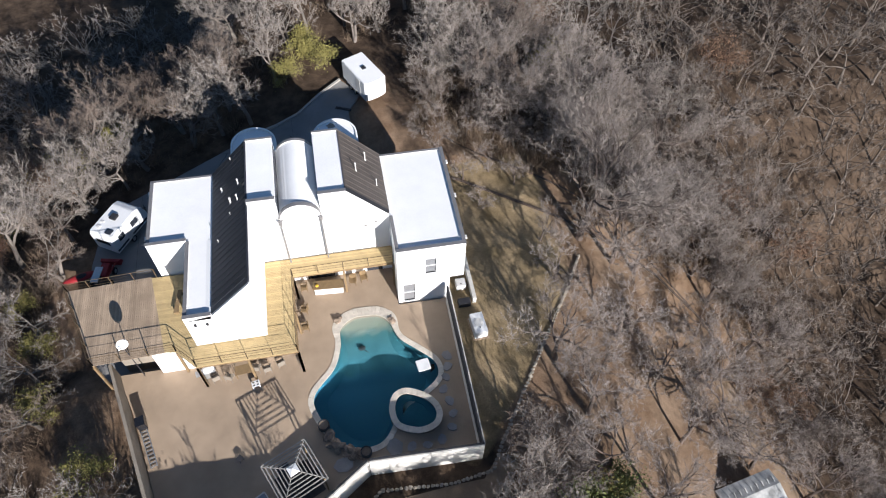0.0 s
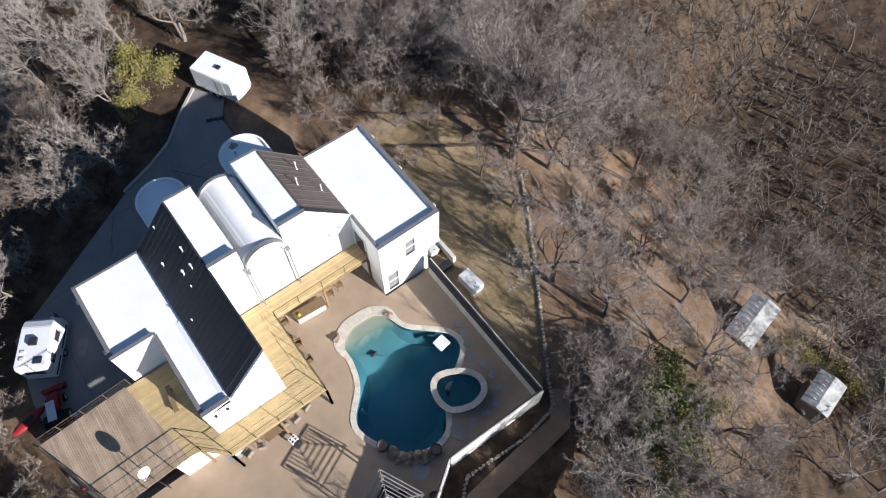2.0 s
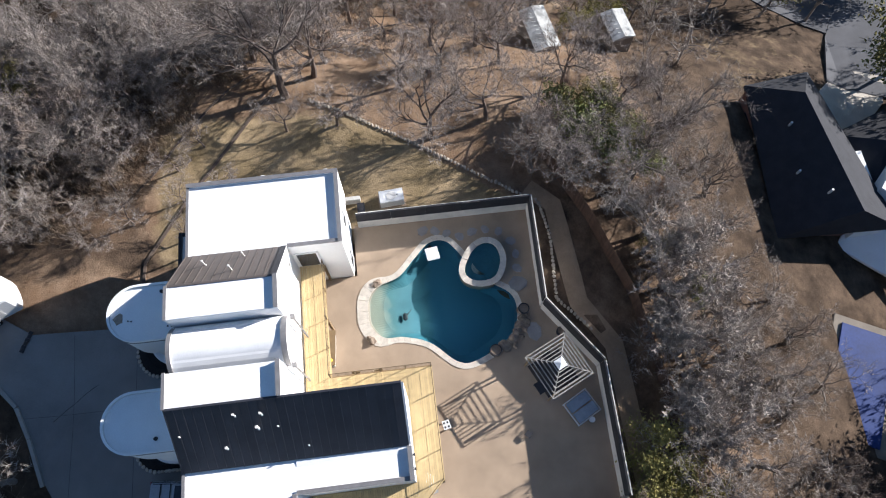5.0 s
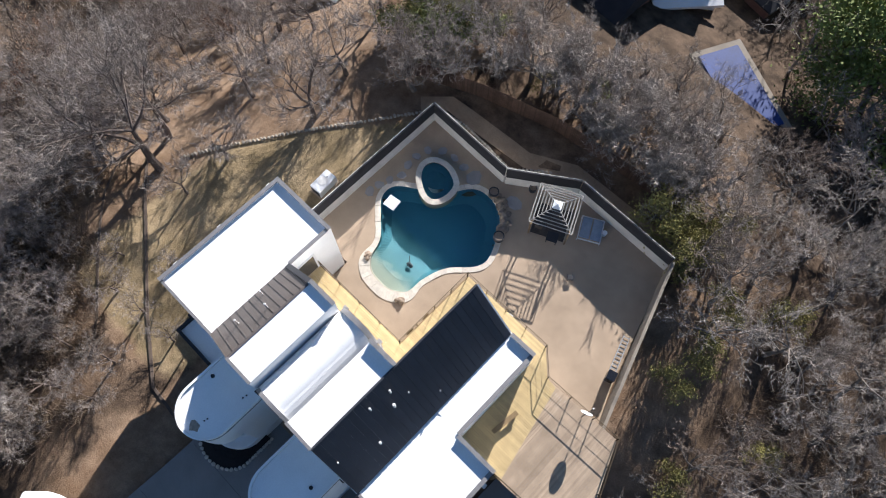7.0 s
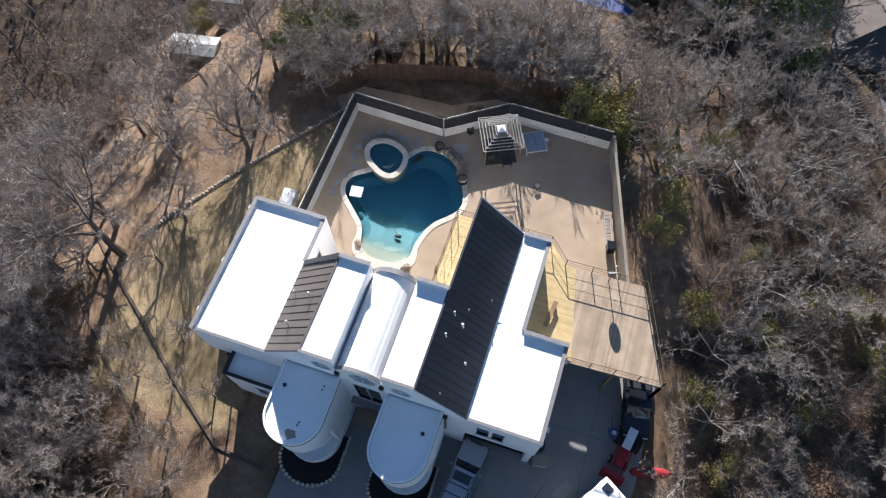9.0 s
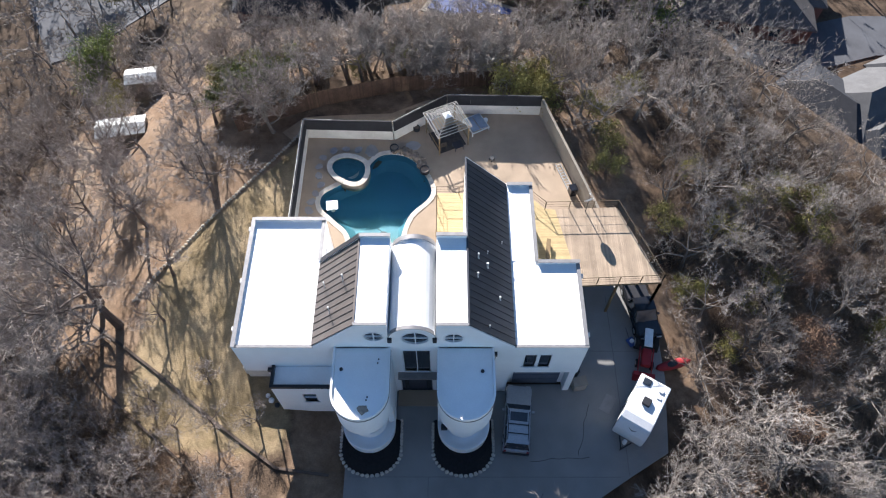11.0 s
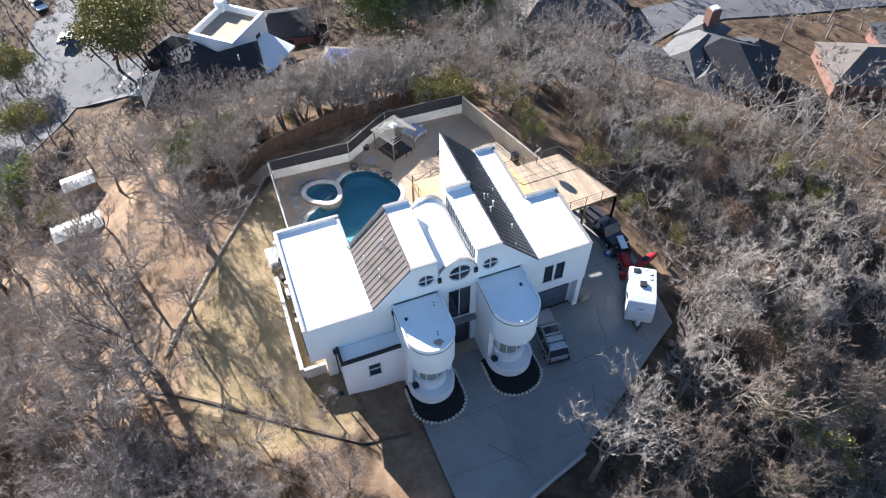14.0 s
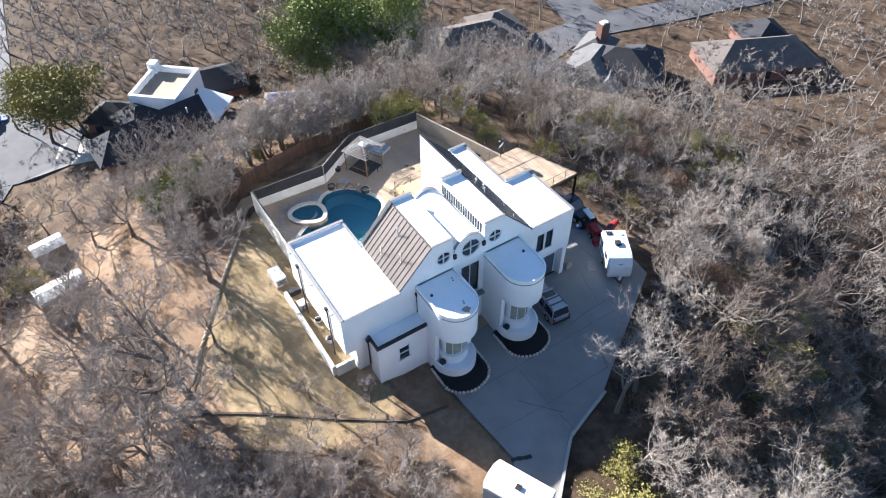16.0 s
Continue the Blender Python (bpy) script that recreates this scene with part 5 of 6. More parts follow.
# ---- vehicles ----
def wheel(parent, x, y, r, w, side):
    t = part("wheel", Geo().tube((x, y, r), (x + side * w, y, r), r, r, 20), RUBBER, parent)
    part("rim", Geo().tube((x + side * w, y, r), (x + side * (w + 0.015), y, r), r * 0.62, r * 0.55, 16), STEEL, t)


def frustum(x0, x1, y0, y1, z0, a0, a1, b0, b1, z1):
    return Geo().add([(x0, y0, z0), (x1, y0, z0), (x1, y1, z0), (x0, y1, z0), (a0, b0, z1), (a1, b0, z1), (a1, b1, z1), (a0, b1, z1)], [(3, 2, 1, 0), (4, 5, 6, 7), (0, 1, 5, 4), (1, 2, 6, 5), (2, 3, 7, 6), (3, 0, 4, 7)])


def road_car(m, length, width, tall, paint, cabin, label, category="car", bed=False):
    """A car that looks along -y. cabin: where the glasshouse starts and ends, from the front."""
    c = thing("car", m, label, category)
    hw, hl, belt = width / 2, length / 2, tall * 0.56
    part("body", frustum(-hw, hw, -hl, hl, 0.3, -hw + 0.05, hw - 0.05, -hl + 0.06, hl - 0.04, belt), paint, c, bevel=0.09)
    y0, y1 = -hl + cabin[0], -hl + cabin[1]
    part("glasshouse", frustum(-hw + 0.07, hw - 0.07, y0, y1, belt - 0.03, -hw + 0.2, hw - 0.2, y0 + 0.65, y1 - 0.25, tall - 0.06), GLASS, c, "dark tinted glass")
    part("roof", Geo().box(-hw + 0.17, hw - 0.17, y0 + 0.62, y1 - 0.2, tall - 0.07, tall), paint, c, bevel=0.03)
    for sx in (-1, 1):
        for yy, ty in ((y0 + 0.04, y0 + 0.66), ((y0 + y1) / 2 + 0.1, (y0 + y1) / 2 + 0.12), (y1 - 0.06, y1 - 0.26)):
            part("pillar", Geo().tube((sx * (hw - 0.07), yy, belt - 0.02), (sx * (hw - 0.19), ty, tall - 0.05), 0.045, 0.045, 5), paint, c)
        part("headlight", Geo().box(sx * (hw - 0.3) - 0.18, sx * (hw - 0.3) + 0.18, -hl - 0.01, -hl + 0.08, belt - 0.32, belt - 0.15), PIPE, c)
        part("tail_light", Geo().box(sx * (hw - 0.15) - 0.08, sx * (hw - 0.15) + 0.08, hl - 0.06, hl + 0.01, belt - 0.3, belt - 0.02), RED_PAINT, c)
        part("mirror", Geo().box(sx * (hw + 0.1) - 0.1, sx * (hw + 0.1) + 0.1, y0 + 0.45, y0 + 0.6, belt, belt + 0.16), paint, c)
        for yy in (-hl + 0.9, hl - 0.95):
            wheel(c, sx * (hw - 0.2), yy, 0.36, 0.2, sx)
    part("front_bumper", Geo().box(-hw + 0.03, hw - 0.03, -hl - 0.06, -hl + 0.1, 0.32, 0.6), DARK, c, bevel=0.03)
    part("rear_bumper", Geo().box(-hw + 0.03, hw - 0.03, hl - 0.1, hl + 0.06, 0.32, 0.6), DARK, c, bevel=0.03)
    if bed:
        part("load_bed", Geo().box(-hw + 0.12, hw - 0.12, y1 + 0.12, hl - 0.15, belt - 0.01, belt + 0.03), DARK, c)
    else:
        part("sunroof", Geo().box(-hw + 0.35, hw - 0.35, y0 + 0.85, y0 + 1.5, tall + 0.002, tall + 0.012), GLASS, c)
        for sx in (-1, 1):
            part("roof_rail", Geo().tube((sx * (hw - 0.25), y0 + 0.8, tall + 0.06), (sx * (hw - 0.25), y1 - 0.4, tall + 0.06), 0.025, 0.025, 6), DARK, c)
        for yy in (y0 + 1.75, y1 - 0.9):
            part("cross_bar", Geo().box(-hw + 0.22, hw - 0.22, yy - 0.03, yy + 0.03, tall + 0.04, tall + 0.08), DARK, c)
    return c


# the estate car stands with its rear to the street
road_car(pose(3.85, -2.35, FRONT, 0, 0, 174 - 360), 4.9, 1.92, 1.8, CAR_SILVER, (1.45, 4.75), "silver estate car parked beside the round bay")
road_car(pose(14.1, 6.6, FRONT, 0, 0, 8), 5.3, 1.95, 1.75, CAR_BLACK, (1.3, 3.3), "black pickup truck parked under the deck", "pickup truck", bed=True)
road_car(pose(-36.6, 79.5, height(-36.6, 79.5) + 0.1, 0, 0, 78), 4.5, 1.8, 1.5, CAR_BLUE, (1.2, 4.0), "blue car parked on the street")
road_car(pose(40.3, 48.5, height(40.3, 48.5) + 0.12, 0, 0, 100), 5.4, 1.9, 1.8, CAR_BLACK, (1.4, 3.4), "black pickup truck parked by the house", "pickup truck", bed=True)
road_car(pose(-42.5, 96, height(-42.5, 96) + 0.1, 0, 0, 20), 4.6, 1.8, 1.5, WHITE_GEL, (1.2, 4.0), "white car parked on the street")


def caravan():
    m = pose(12.7, -1.9, FRONT, 0, 0, -32) @ Matrix.Diagonal((0.98, 0.87, 1.02, 1))
    c = thing("travel_trailer", m, "white rounded travel trailer with dark windows on the driveway", "travel trailer")
    prof = [(-2.5, 0.5), (2.45, 0.5), (2.5, 2.3), (2.3, 2.62), (-1.2, 2.66), (-1.9, 2.45), (-2.45, 1.7), (-2.55, 1.0)]
    g = Geo()
    k = len(prof)
    g.add([(-1.15, y, z) for y, z in prof] + [(1.15, y, z) for y, z in prof], [tuple(range(k))[::-1], tuple(range(k, 2 * k))] + [(i, (i + 1) % k, k + (i + 1) % k, k + i) for i in range(k)])
    part("body", g, WHITE_GEL, c, bevel=0.06)
    part("roof_vent", Geo().box(-0.3, 0.3, -0.2, 0.5, 2.66, 2.88), DARK, c, "dark roof air conditioner", bevel=0.04)
    part("skylight", Geo().box(-0.85, -0.25, 1.5, 2.1, 2.63, 2.68), GLASS, c)
    part("roof_vent", Geo().box(0.45, 0.75, 1.5, 1.8, 2.63, 2.72), PIPE, c)
    part("roof_vent", Geo().box(0.5, 0.8, 0.9, 1.1, 2.64, 2.7), PIPE, c)
    for sx in (-1, 1):
        part("side_window", Geo().box(sx * 1.16 - 0.01, sx * 1.16 + 0.01, -1.1, -0.2, 1.5, 2.1), GLASS, c)
        part("side_window", Geo().box(sx * 1.16 - 0.01, sx * 1.16 + 0.01, 0.9, 1.7, 1.5, 2.1), GLASS, c)
        part("stripe", Geo().box(sx * 1.16 - 0.008, sx * 1.16 + 0.008, -2.2, 2.4, 0.75, 0.95), DARK, c)
        wheel(c, sx * 1.0, 0.2, 0.34, 0.18, sx)
    part("door", Geo().box(-1.18, -1.165, 0.05, 0.7, 0.6, 2.3), PIPE, c)
    part("rear_window", Geo().box(-0.7, 0.7, 2.475, 2.49, 1.45, 2.1), GLASS, c)
    part("emblem", Geo().add([(-0.35, -2.2, 2.07), (0.0, -2.32, 1.9), (0.35, -2.2, 2.07), (0.0, -2.27, 1.985)], [(0, 1, 3), (1, 2, 3)]), DARK, c, "dark chevron mark")
    part("tongue", Geo().tube((-0.5, -2.5, 0.5), (0, -3.5, 0.5), 0.05, 0.05, 6), DARK, c)
    part("tongue", Geo().tube((0.5, -2.5, 0.5), (0, -3.5, 0.5), 0.05, 0.05, 6), DARK, c)
    part("gas_bottle", Geo().tube((0, -2.9, 0.55), (0, -2.9, 1.0), 0.16, 0.14, 12), WHITE_GEL, c)
    part("jack", Geo().tube((0, -3.4, 0.0), (0, -3.4, 0.9), 0.04, 0.04, 8), DARK, c)


caravan()
mat_ob = part("door_mat", Geo().box(-0.4, 0.4, -0.7, 0.7, 0.0, 0.03), FLAG)
mat_ob.matrix_basis = pose(10.7, -1.0, FRONT + 0.003, 0, 0, -32)
tagged(mat_ob, "pale grey outdoor mat beside the travel trailer", "mat")


def cargo_trailer():
    c = thing("cargo_trailer", pose(-10.46, -16.3, FRONT + 1.33, 0, 0, 24.9), "white enclosed box trailer parked at the drive's end", "cargo trailer")
    loop = [(-1.22, -2.3), (1.22, -2.3), (1.22, 2.15), (0.75, 2.32), (0.0, 2.38), (-0.75, 2.32), (-1.22, 2.15)]
    part("body", Geo().prism(loop, 0.45, 2.6), WHITE_GEL, c, bevel=0.05)
    part("roof", Geo().prism([(x * 0.97, y * 0.98) for x, y in loop], 2.6, 2.66), MEMBRANE, c)
    part("roof_vent", Geo().box(-0.2, 0.2, -0.2, 0.2, 2.66, 2.8), DARK, c)
    part("side_door", Geo().box(1.22, 1.24, 0.4, 1.2, 0.6, 2.4), PIPE, c)
    for sx in (-1, 1):
        part("rear_door", Geo().box(sx * 0.55 - 0.5, sx * 0.55 + 0.5, -2.33, -2.3, 0.55, 2.5), WHITE_GEL, c)
        part("fender", Geo().box(sx * 1.3 - 0.12, sx * 1.3 + 0.12, -1.1, 0.6, 0.75, 0.82), STEEL, c)
        for y in (-0.65, 0.15):
            wheel(c, sx * 1.12, y, 0.33, 0.18, sx)
        part("tongue", Geo().tube((sx * 0.5, -2.2, 0.45), (0, -3.3, 0.45), 0.05, 0.05, 6), DARK, c)


cargo_trailer()


def tractor():
    c = thing("garden_tractor", pose(14.0, 3.0, FRONT, 0, 0, -12), "red compact tractor with loader arms and mower deck", "tractor")
    part("hood", Geo().box(-0.35, 0.35, -1.4, 0.0, 0.55, 1.05), RED_PAINT, c, bevel=0.05)
    part("platform", Geo().box(-0.6, 0.6, 0.0, 1.1, 0.5, 0.62), DARK, c)
    part("seat", Geo().box(-0.25, 0.25, 0.55, 0.95, 0.85, 0.95), DARK, c)
    part("seat_back", Geo().box(-0.25, 0.25, 0.93, 1.02, 0.95, 1.35), DARK, c)
    part("canopy", Geo().box(-0.45, 0.15, -0.3, 1.2, 1.95, 2.02), PIPE, c, "pale flat canopy")
    for sx in (-1, 1):
        part("roll_bar", Geo().tube((sx * 0.45, 1.05, 0.6), (sx * 0.4, 1.05, 1.95), 0.035, 0.035, 6), DARK, c)
        part("loader_arm", Geo().tube((sx * 0.5, 0.1, 0.95), (sx * 0.5, -1.9, 0.5), 0.06, 0.05, 6), RED_PAINT, c)
        wheel(c, sx * 0.55, 0.6, 0.55, 0.3, sx)
        wheel(c, sx * 0.45, -1.05, 0.32, 0.2, sx)
    part("bucket", frustum(-0.8, 0.8, -2.4, -1.85, 0.05, -0.8, 0.8, -2.1, -1.8, 0.6), RED_PAINT, c)
    part("steering_wheel", Geo().tube((0, 0.25, 1.15), (0, 0.27, 1.19), 0.18, 0.18, 14), DARK, c)


tractor()
k = thing("kayak", pose(16.1, 2.1, FRONT - 0.25, 0, 0, -75), "red plastic kayak lying on the grass", "kayak")
part("hull", Geo().blob((0, 0, 0.3), 0.42, 1.5, 0.22, 0.05, 2), RED_PAINT, k, smooth=True)
part("cockpit", Geo().blob((0, -0.1, 0.46), 0.25, 0.5, 0.08, 0.0, 2), DARK, k)
mow = thing("push_mower", pose(13.1, 3.9, FRONT, 0, 0, 30), "blue and grey push mower", "mower")
part("deck", Geo().box(-0.3, 0.3, -0.35, 0.35, 0.12, 0.3), CAR_BLUE, mow, bevel=0.04)
part("engine", Geo().tube((0, 0, 0.3), (0, 0, 0.5), 0.17, 0.14, 14), WHITE_GEL, mow)
part("handle", Geo().tube((0, 0.3, 0.25), (0, 1.0, 0.95), 0.02, 0.02, 6), DARK, mow)
gb = thing("storage_bin", pose(8.6, 0.35, FRONT, 0, 0, 12), "tan storage bin with dark lid by the garage", "bin")
part("body", Geo().box(-0.5, 0.5, -0.35, 0.35, 0, 1.05), mat("tan_plastic", (0.33, 0.3, 0.26), 0.6, 0.1, 2, 20, 0.05), gb, bevel=0.04)
part("lid", Geo().box(-0.53, 0.53, -0.38, 0.38, 1.06, 1.13), WALL_GREY, gb, bevel=0.02)
tall = thing("wheeled_bin", pose(8.25, 1.35, FRONT, 0, 0, 8), "tall dark wheeled bin by the garage", "bin")
part("body", Geo().box(-0.33, 0.33, -0.36, 0.36, 0.08, 1.15), CAR_BLACK, tall, bevel=0.04)
part("lid", Geo().box(-0.35, 0.35, -0.39, 0.39, 1.16, 1.23), DARK, tall, bevel=0.02)
for q in (-0.28, 0.23):
    part("wheel", Geo().tube((q, 0.36, 0.11), (q + 0.05, 0.36, 0.11), 0.11, 0.11, 12), RUBBER, tall)


# ---- sheds, play frame and neighbours ----
# the mottling is wear plus the branches' dappled shade, painted in
SHEET = mat("weathered_dappled_sheeting", (0.42, 0.42, 0.405), 0.6, 0.4, 1.2, 20, 0.1, mottle=0.3)


def metal_shed(x, y, z, sx, sy, h, turn, label):
    s = thing("metal_shed", pose(x, y, z, 0, 0, turn), label, "shed", "sheds among the trees")
    part("wall", Geo().box(-sx / 2 + 0.1, sx / 2 - 0.1, -sy / 2 + 0.1, sy / 2 - 0.1, -1.0, h - 0.1), WALL_GREY, s)
    part("roof", Geo().along_y([(-sx / 2, h - 0.1), (sx / 2, h - 0.1), (sx / 2, h), (0, h + 0.3), (-sx / 2, h)], -sy / 2, sy / 2), SHEET, s, "pale corrugated metal roof")
    for i in range(int(sy / 0.5)):
        part("roof_rib", Geo().box(-sx / 2, -0.02, -0.03, 0.03, 0, 0.04, pose(0, -sy / 2 + 0.3 + i * 0.5, h + 0.01 + 0.15, 0, -math.degrees(math.atan2(0.3, sx / 2)), 0) @ pose(sx / 4, 0, 0)), SHEET, s)
    part("door", Geo().box(-0.5, 0.5, -sy / 2 + 0.06, -sy / 2 + 0.1, -0.2, h - 0.5), DARK, s)


metal_shed(-34.1, 28.7, -6.4, 2.5, 4.9, 1.9, -80, "low shed with pale metal roof among bare trees")
metal_shed(-34.0, 36.3, -7.4, 2.3, 3.4, 2.4, -80, "grey metal roofed shed in dense trees")
sw = thing("swing_set", pose(-42.6, 33.7, height(-42.6, 33.7), 0, 0, 30), "dark timber swing frame on bare ground", "swing set")
for sx in (-1.5, 1.5):
    for sy in (-0.9, 0.9):
        part("leg", Geo().tube((sx, sy, -0.1), (sx, 0, 2.4), 0.06, 0.06, 6), POST, sw)
    part("brace", Geo().tube((sx, -0.55, 0.9), (sx, 0.55, 0.9), 0.04, 0.04, 6), POST, sw)
part("beam", Geo().tube((-1.7, 0, 2.4), (1.7, 0, 2.4), 0.07, 0.07, 6), POST, sw)
for sx in (-0.7, 0.6):
    part("swing_seat", Geo().box(sx - 0.22, sx + 0.22, -0.08, 0.08, 0.5, 0.54), DARK, sw)
    for q in (-0.2, 0.2):
        part("rope", Geo().tube((sx + q, 0, 0.52), (sx + q, 0, 2.4), 0.012, 0.012, 4), DARK, sw)

BRICK_FAR = mat("dark_red_house_brick", (0.16, 0.085, 0.07), 0.9, 0.25, 1.5, 20, 0.2)


def hip(parent, cx, cy, sx, sy, turn, z0, eave, ridge, roof, wall, along="x", windows=True):
    """A walled block with a hipped roof and its windows."""
    m = pose(cx, cy, 0, 0, 0, turn)
    w = part("wall", Geo().box(-sx / 2 + 0.4, sx / 2 - 0.4, -sy / 2 + 0.4, sy / 2 - 0.4, z0 - 2, eave, m), wall, parent)
    k = max(0.3, (sx - sy) / 2 + 0.3) if along == "x" else 0.3
    j = max(0.3, (sy - sx) / 2 + 0.3) if along == "y" else 0.3
    top = [(-k, 0), (k, 0)] if along == "x" else [(0, -j), (0, j)]
    vs = [(-sx / 2, -sy / 2, eave), (sx / 2, -sy / 2, eave), (sx / 2, sy / 2, eave), (-sx / 2, sy / 2, eave)] + [(a, b, ridge) for a, b in top]
    vs += [(x, y, eave - 0.2) for x, y, _ in vs[:4]]
    fs = [(0, 1, 5, 4), (1, 2, 5), (2, 3, 4, 5), (3, 0, 4)] if along == "x" else [(0, 1, 4), (1, 2, 5, 4), (2, 3, 5), (3, 0, 4, 5)]
    fs += [(6, 7, 1, 0), (7, 8, 2, 1), (8, 9, 3, 2), (9, 6, 0, 3), (9, 8, 7, 6)]
    part("roof", Geo().add([m @ Vector(q) for q in vs], fs), roof, parent)
    if windows:
        for s in (-1, 1):
            for i in range(max(1, int(sx / 4))):
                x = -sx / 2 + 2 + i * 4
                if abs(x) < sx / 2 - 1:
                    part("window", Geo().box(x - 0.6, x + 0.6, s * (sy / 2 - 0.38) - 0.03, s * (sy / 2 - 0.38) + 0.03, eave - 1.9, eave - 0.6, m), GLASS, parent)
    return w


north_house = thing("neighbour_house", pose(0, 0, 0), "charcoal hip-roofed brick house with a chimney", "house", "neighbouring houses")
hip(north_house, 55.2, 38.9, 12.5, 14.5, 41, -16.5, -13.5, -10.3, SHINGLE, BRICK_FAR, "y")
hip(north_house, 45.6, 40.7, 12.5, 8.2, -52, -16.5, -13.4, -11.7, SHINGLE, BRICK_FAR, "x")
# blocks that show sunlit planes take the paler copy
hip(north_house, 51.3, 41.0, 14.5, 9.5, 27, -16.5, -13.6, -10.9, SHINGLE_LIT, BRICK_FAR, "x", False)
hip(north_house, 50.4, 36.4, 8.5, 5.2, 40, -16.5, -13.7, -12.2, SHINGLE_LIT, BRICK_FAR, "x", False)
hip(north_house, 60.6, 38.8, 6.5, 6.5, 41, -16.5, -13.6, -11.4, SHINGLE, BRICK_FAR, "x", False)
hip(north_house, 56.5, 46.2, 8.0, 6.0, 27, -16.5, -13.6, -11.6, SHINGLE_LIT, BRICK_FAR, "x", False)
ch = part("chimney", Geo().box(56.0, 57.8, 45.0, 46.4, -16, -9.4), BRICK_FAR, north_house, "dark brick chimney with pale cap")
part("chimney_cap", Geo().box(56.3, 57.5, 45.2, 46.2, -9.4, -9.1), PIPE, ch)
for x, y, z in ((54.5, 37, -12.2), (58.5, 35.8, -12.9), (52, 41.0, -13.0), (62, 40, -12.9)):
    part("vent_pipe", Geo().tube((x, y, z - 1), (x, y, z + 0.5), 0.1, 0.1, 8), PIPE, north_house)

brown_house = thing("neighbour_house", pose(0, 0, 0), "brown hip-roofed house beside the street", "house", "neighbouring houses")
hip(brown_house, 39.6, 61.3, 19.0, 12.0, -10, -16.5, -14.2, -11.4, SHINGLE_BROWN, BRICK_FAR, "x")
hip(brown_house, 47.0, 63.5, 9.0, 9.0, -10, -16.5, -14.2, -12.0, SHINGLE_BROWN, BRICK_FAR, "x")
far_house = thing("neighbour_house", pose(0, 0, 0), "weathered brown hip-roofed house among trees", "house", "neighbouring houses")
hip(far_house, 79.0, 29.5, 20.0, 11.0, -25, -17.0, -14.5, -11.5, SHINGLE_BROWN, BRICK_FAR, "x")
hip(far_house, 86.0, 33.5, 9.0, 10.0, -25, -17.0, -14.5, -11.8, SHINGLE, BRICK_FAR, "y")

nw = thing("neighbour_house", pose(0, 0, 0), "white two-storey house with parapet terrace and charcoal roofs", "house", "neighbouring houses")
m = pose(-13.6, 59.4, 0, 0, 0, -42)
part("tower_wall", Geo().box(-3.4, 3.4, -4.0, 4.0, -12, -4.6, m), STUCCO, nw)
part("terrace_roof", Geo().box(-3.1, 3.1, -3.7, 3.7, -4.6, -4.5, m), CONCRETE, nw)
for a in ((-3.4, 3.4, -4.0, -3.6), (-3.4, 3.4, 3.6, 4.0), (-3.4, -3.0, -3.6, 3.6), (3.0, 3.4, -3.6, 3.6)):
    part("parapet", Geo().box(*a, -4.6, -3.6, m), STUCCO, nw)
part("turret", Geo().box(-3.9, -2.7, 3.0, 4.3, -6, -3.0, m), STUCCO, nw)
for y in (-1.6, 1.6):
    part("window", Geo().box(3.4, 3.44, y - 0.5, y + 0.5, -7.4, -5.6, m), GLASS, nw)
part("lean_to_roof", Geo().add([m @ Vector(q) for q in ((3.4, -4.0, -6.2), (8.0, -4.0, -7.4), (8.0, 3.2, -7.4), (3.4, 3.2, -6.2), (3.4, -4.0, -6.5), (8.0, -4.0, -7.7), (8.0, 3.2, -7.7), (3.4, 3.2, -6.5))], [(0, 1, 2, 3), (7, 6, 5, 4), (0, 4, 5, 1), (1, 5, 6, 2), (2, 6, 7, 3), (3, 7, 4, 0)]), MEMBRANE, nw, "white lean-to roof")
part("lean_to_wall", Geo().box(3.4, 7.2, -3.7, 2.9, -12, -7.9, m), STUCCO, nw)
part("wall", Geo().box(-25.2, -11.2, 46.2, 52.0, -13.0, -4.9), BRICK_FAR, nw)
part("wall", Geo().box(-18.0, -10.8, 52.0, 54.6, -13.0, -4.9), STUCCO, nw)
roof_pts = [(-26.3, 52.2, -4.5), (-25.8, 46.3, -4.9), (-10.9, 45.0, -5.2), (-10.4, 55.2, -4.6), (-22.9, 49.8, -2.3), (-11.2, 50.6, -1.7)]
part("roof", Geo().add(roof_pts + [(x, y, z - 0.22) for x, y, z in roof_pts[:4]], [(1, 2, 5, 4), (0, 1, 4), (3, 0, 4, 5), (2, 3, 5), (7, 8, 2, 1), (8, 9, 3, 2), (9, 6, 0, 3), (6, 7, 1, 0), (9, 8, 7, 6)]), SHINGLE, nw)
for x, y, z in ((-20.5, 48.2, -3.4), (-16.0, 47.6, -3.6), (-13.5, 49.0, -2.5)):
    part("vent_pipe", Geo().tube((x, y, z - 0.6), (x, y, z + 0.4), 0.1, 0.1, 8), PIPE, nw)
for x in (-23.0, -19.0, -15.0):
    part("window", Geo().box(x - 0.6, x + 0.6, 46.14, 46.2, -7.4, -5.9), GLASS, nw)
hip(nw, -18.6, 57.2, 6.0, 6.0, 20, -11.5, -6.0, -4.4, SHINGLE, BRICK_FAR, "y")
hip(nw, -6.0, 65.0, 10.0, 8.0, -10, -11.5, -8.8, -7.0, SHINGLE, BRICK_FAR, "x")
hip(nw, -20.0, 63.5, 9.0, 6.0, -40, -11.5, -8.8, -7.0, SHINGLE, BRICK_FAR, "x")
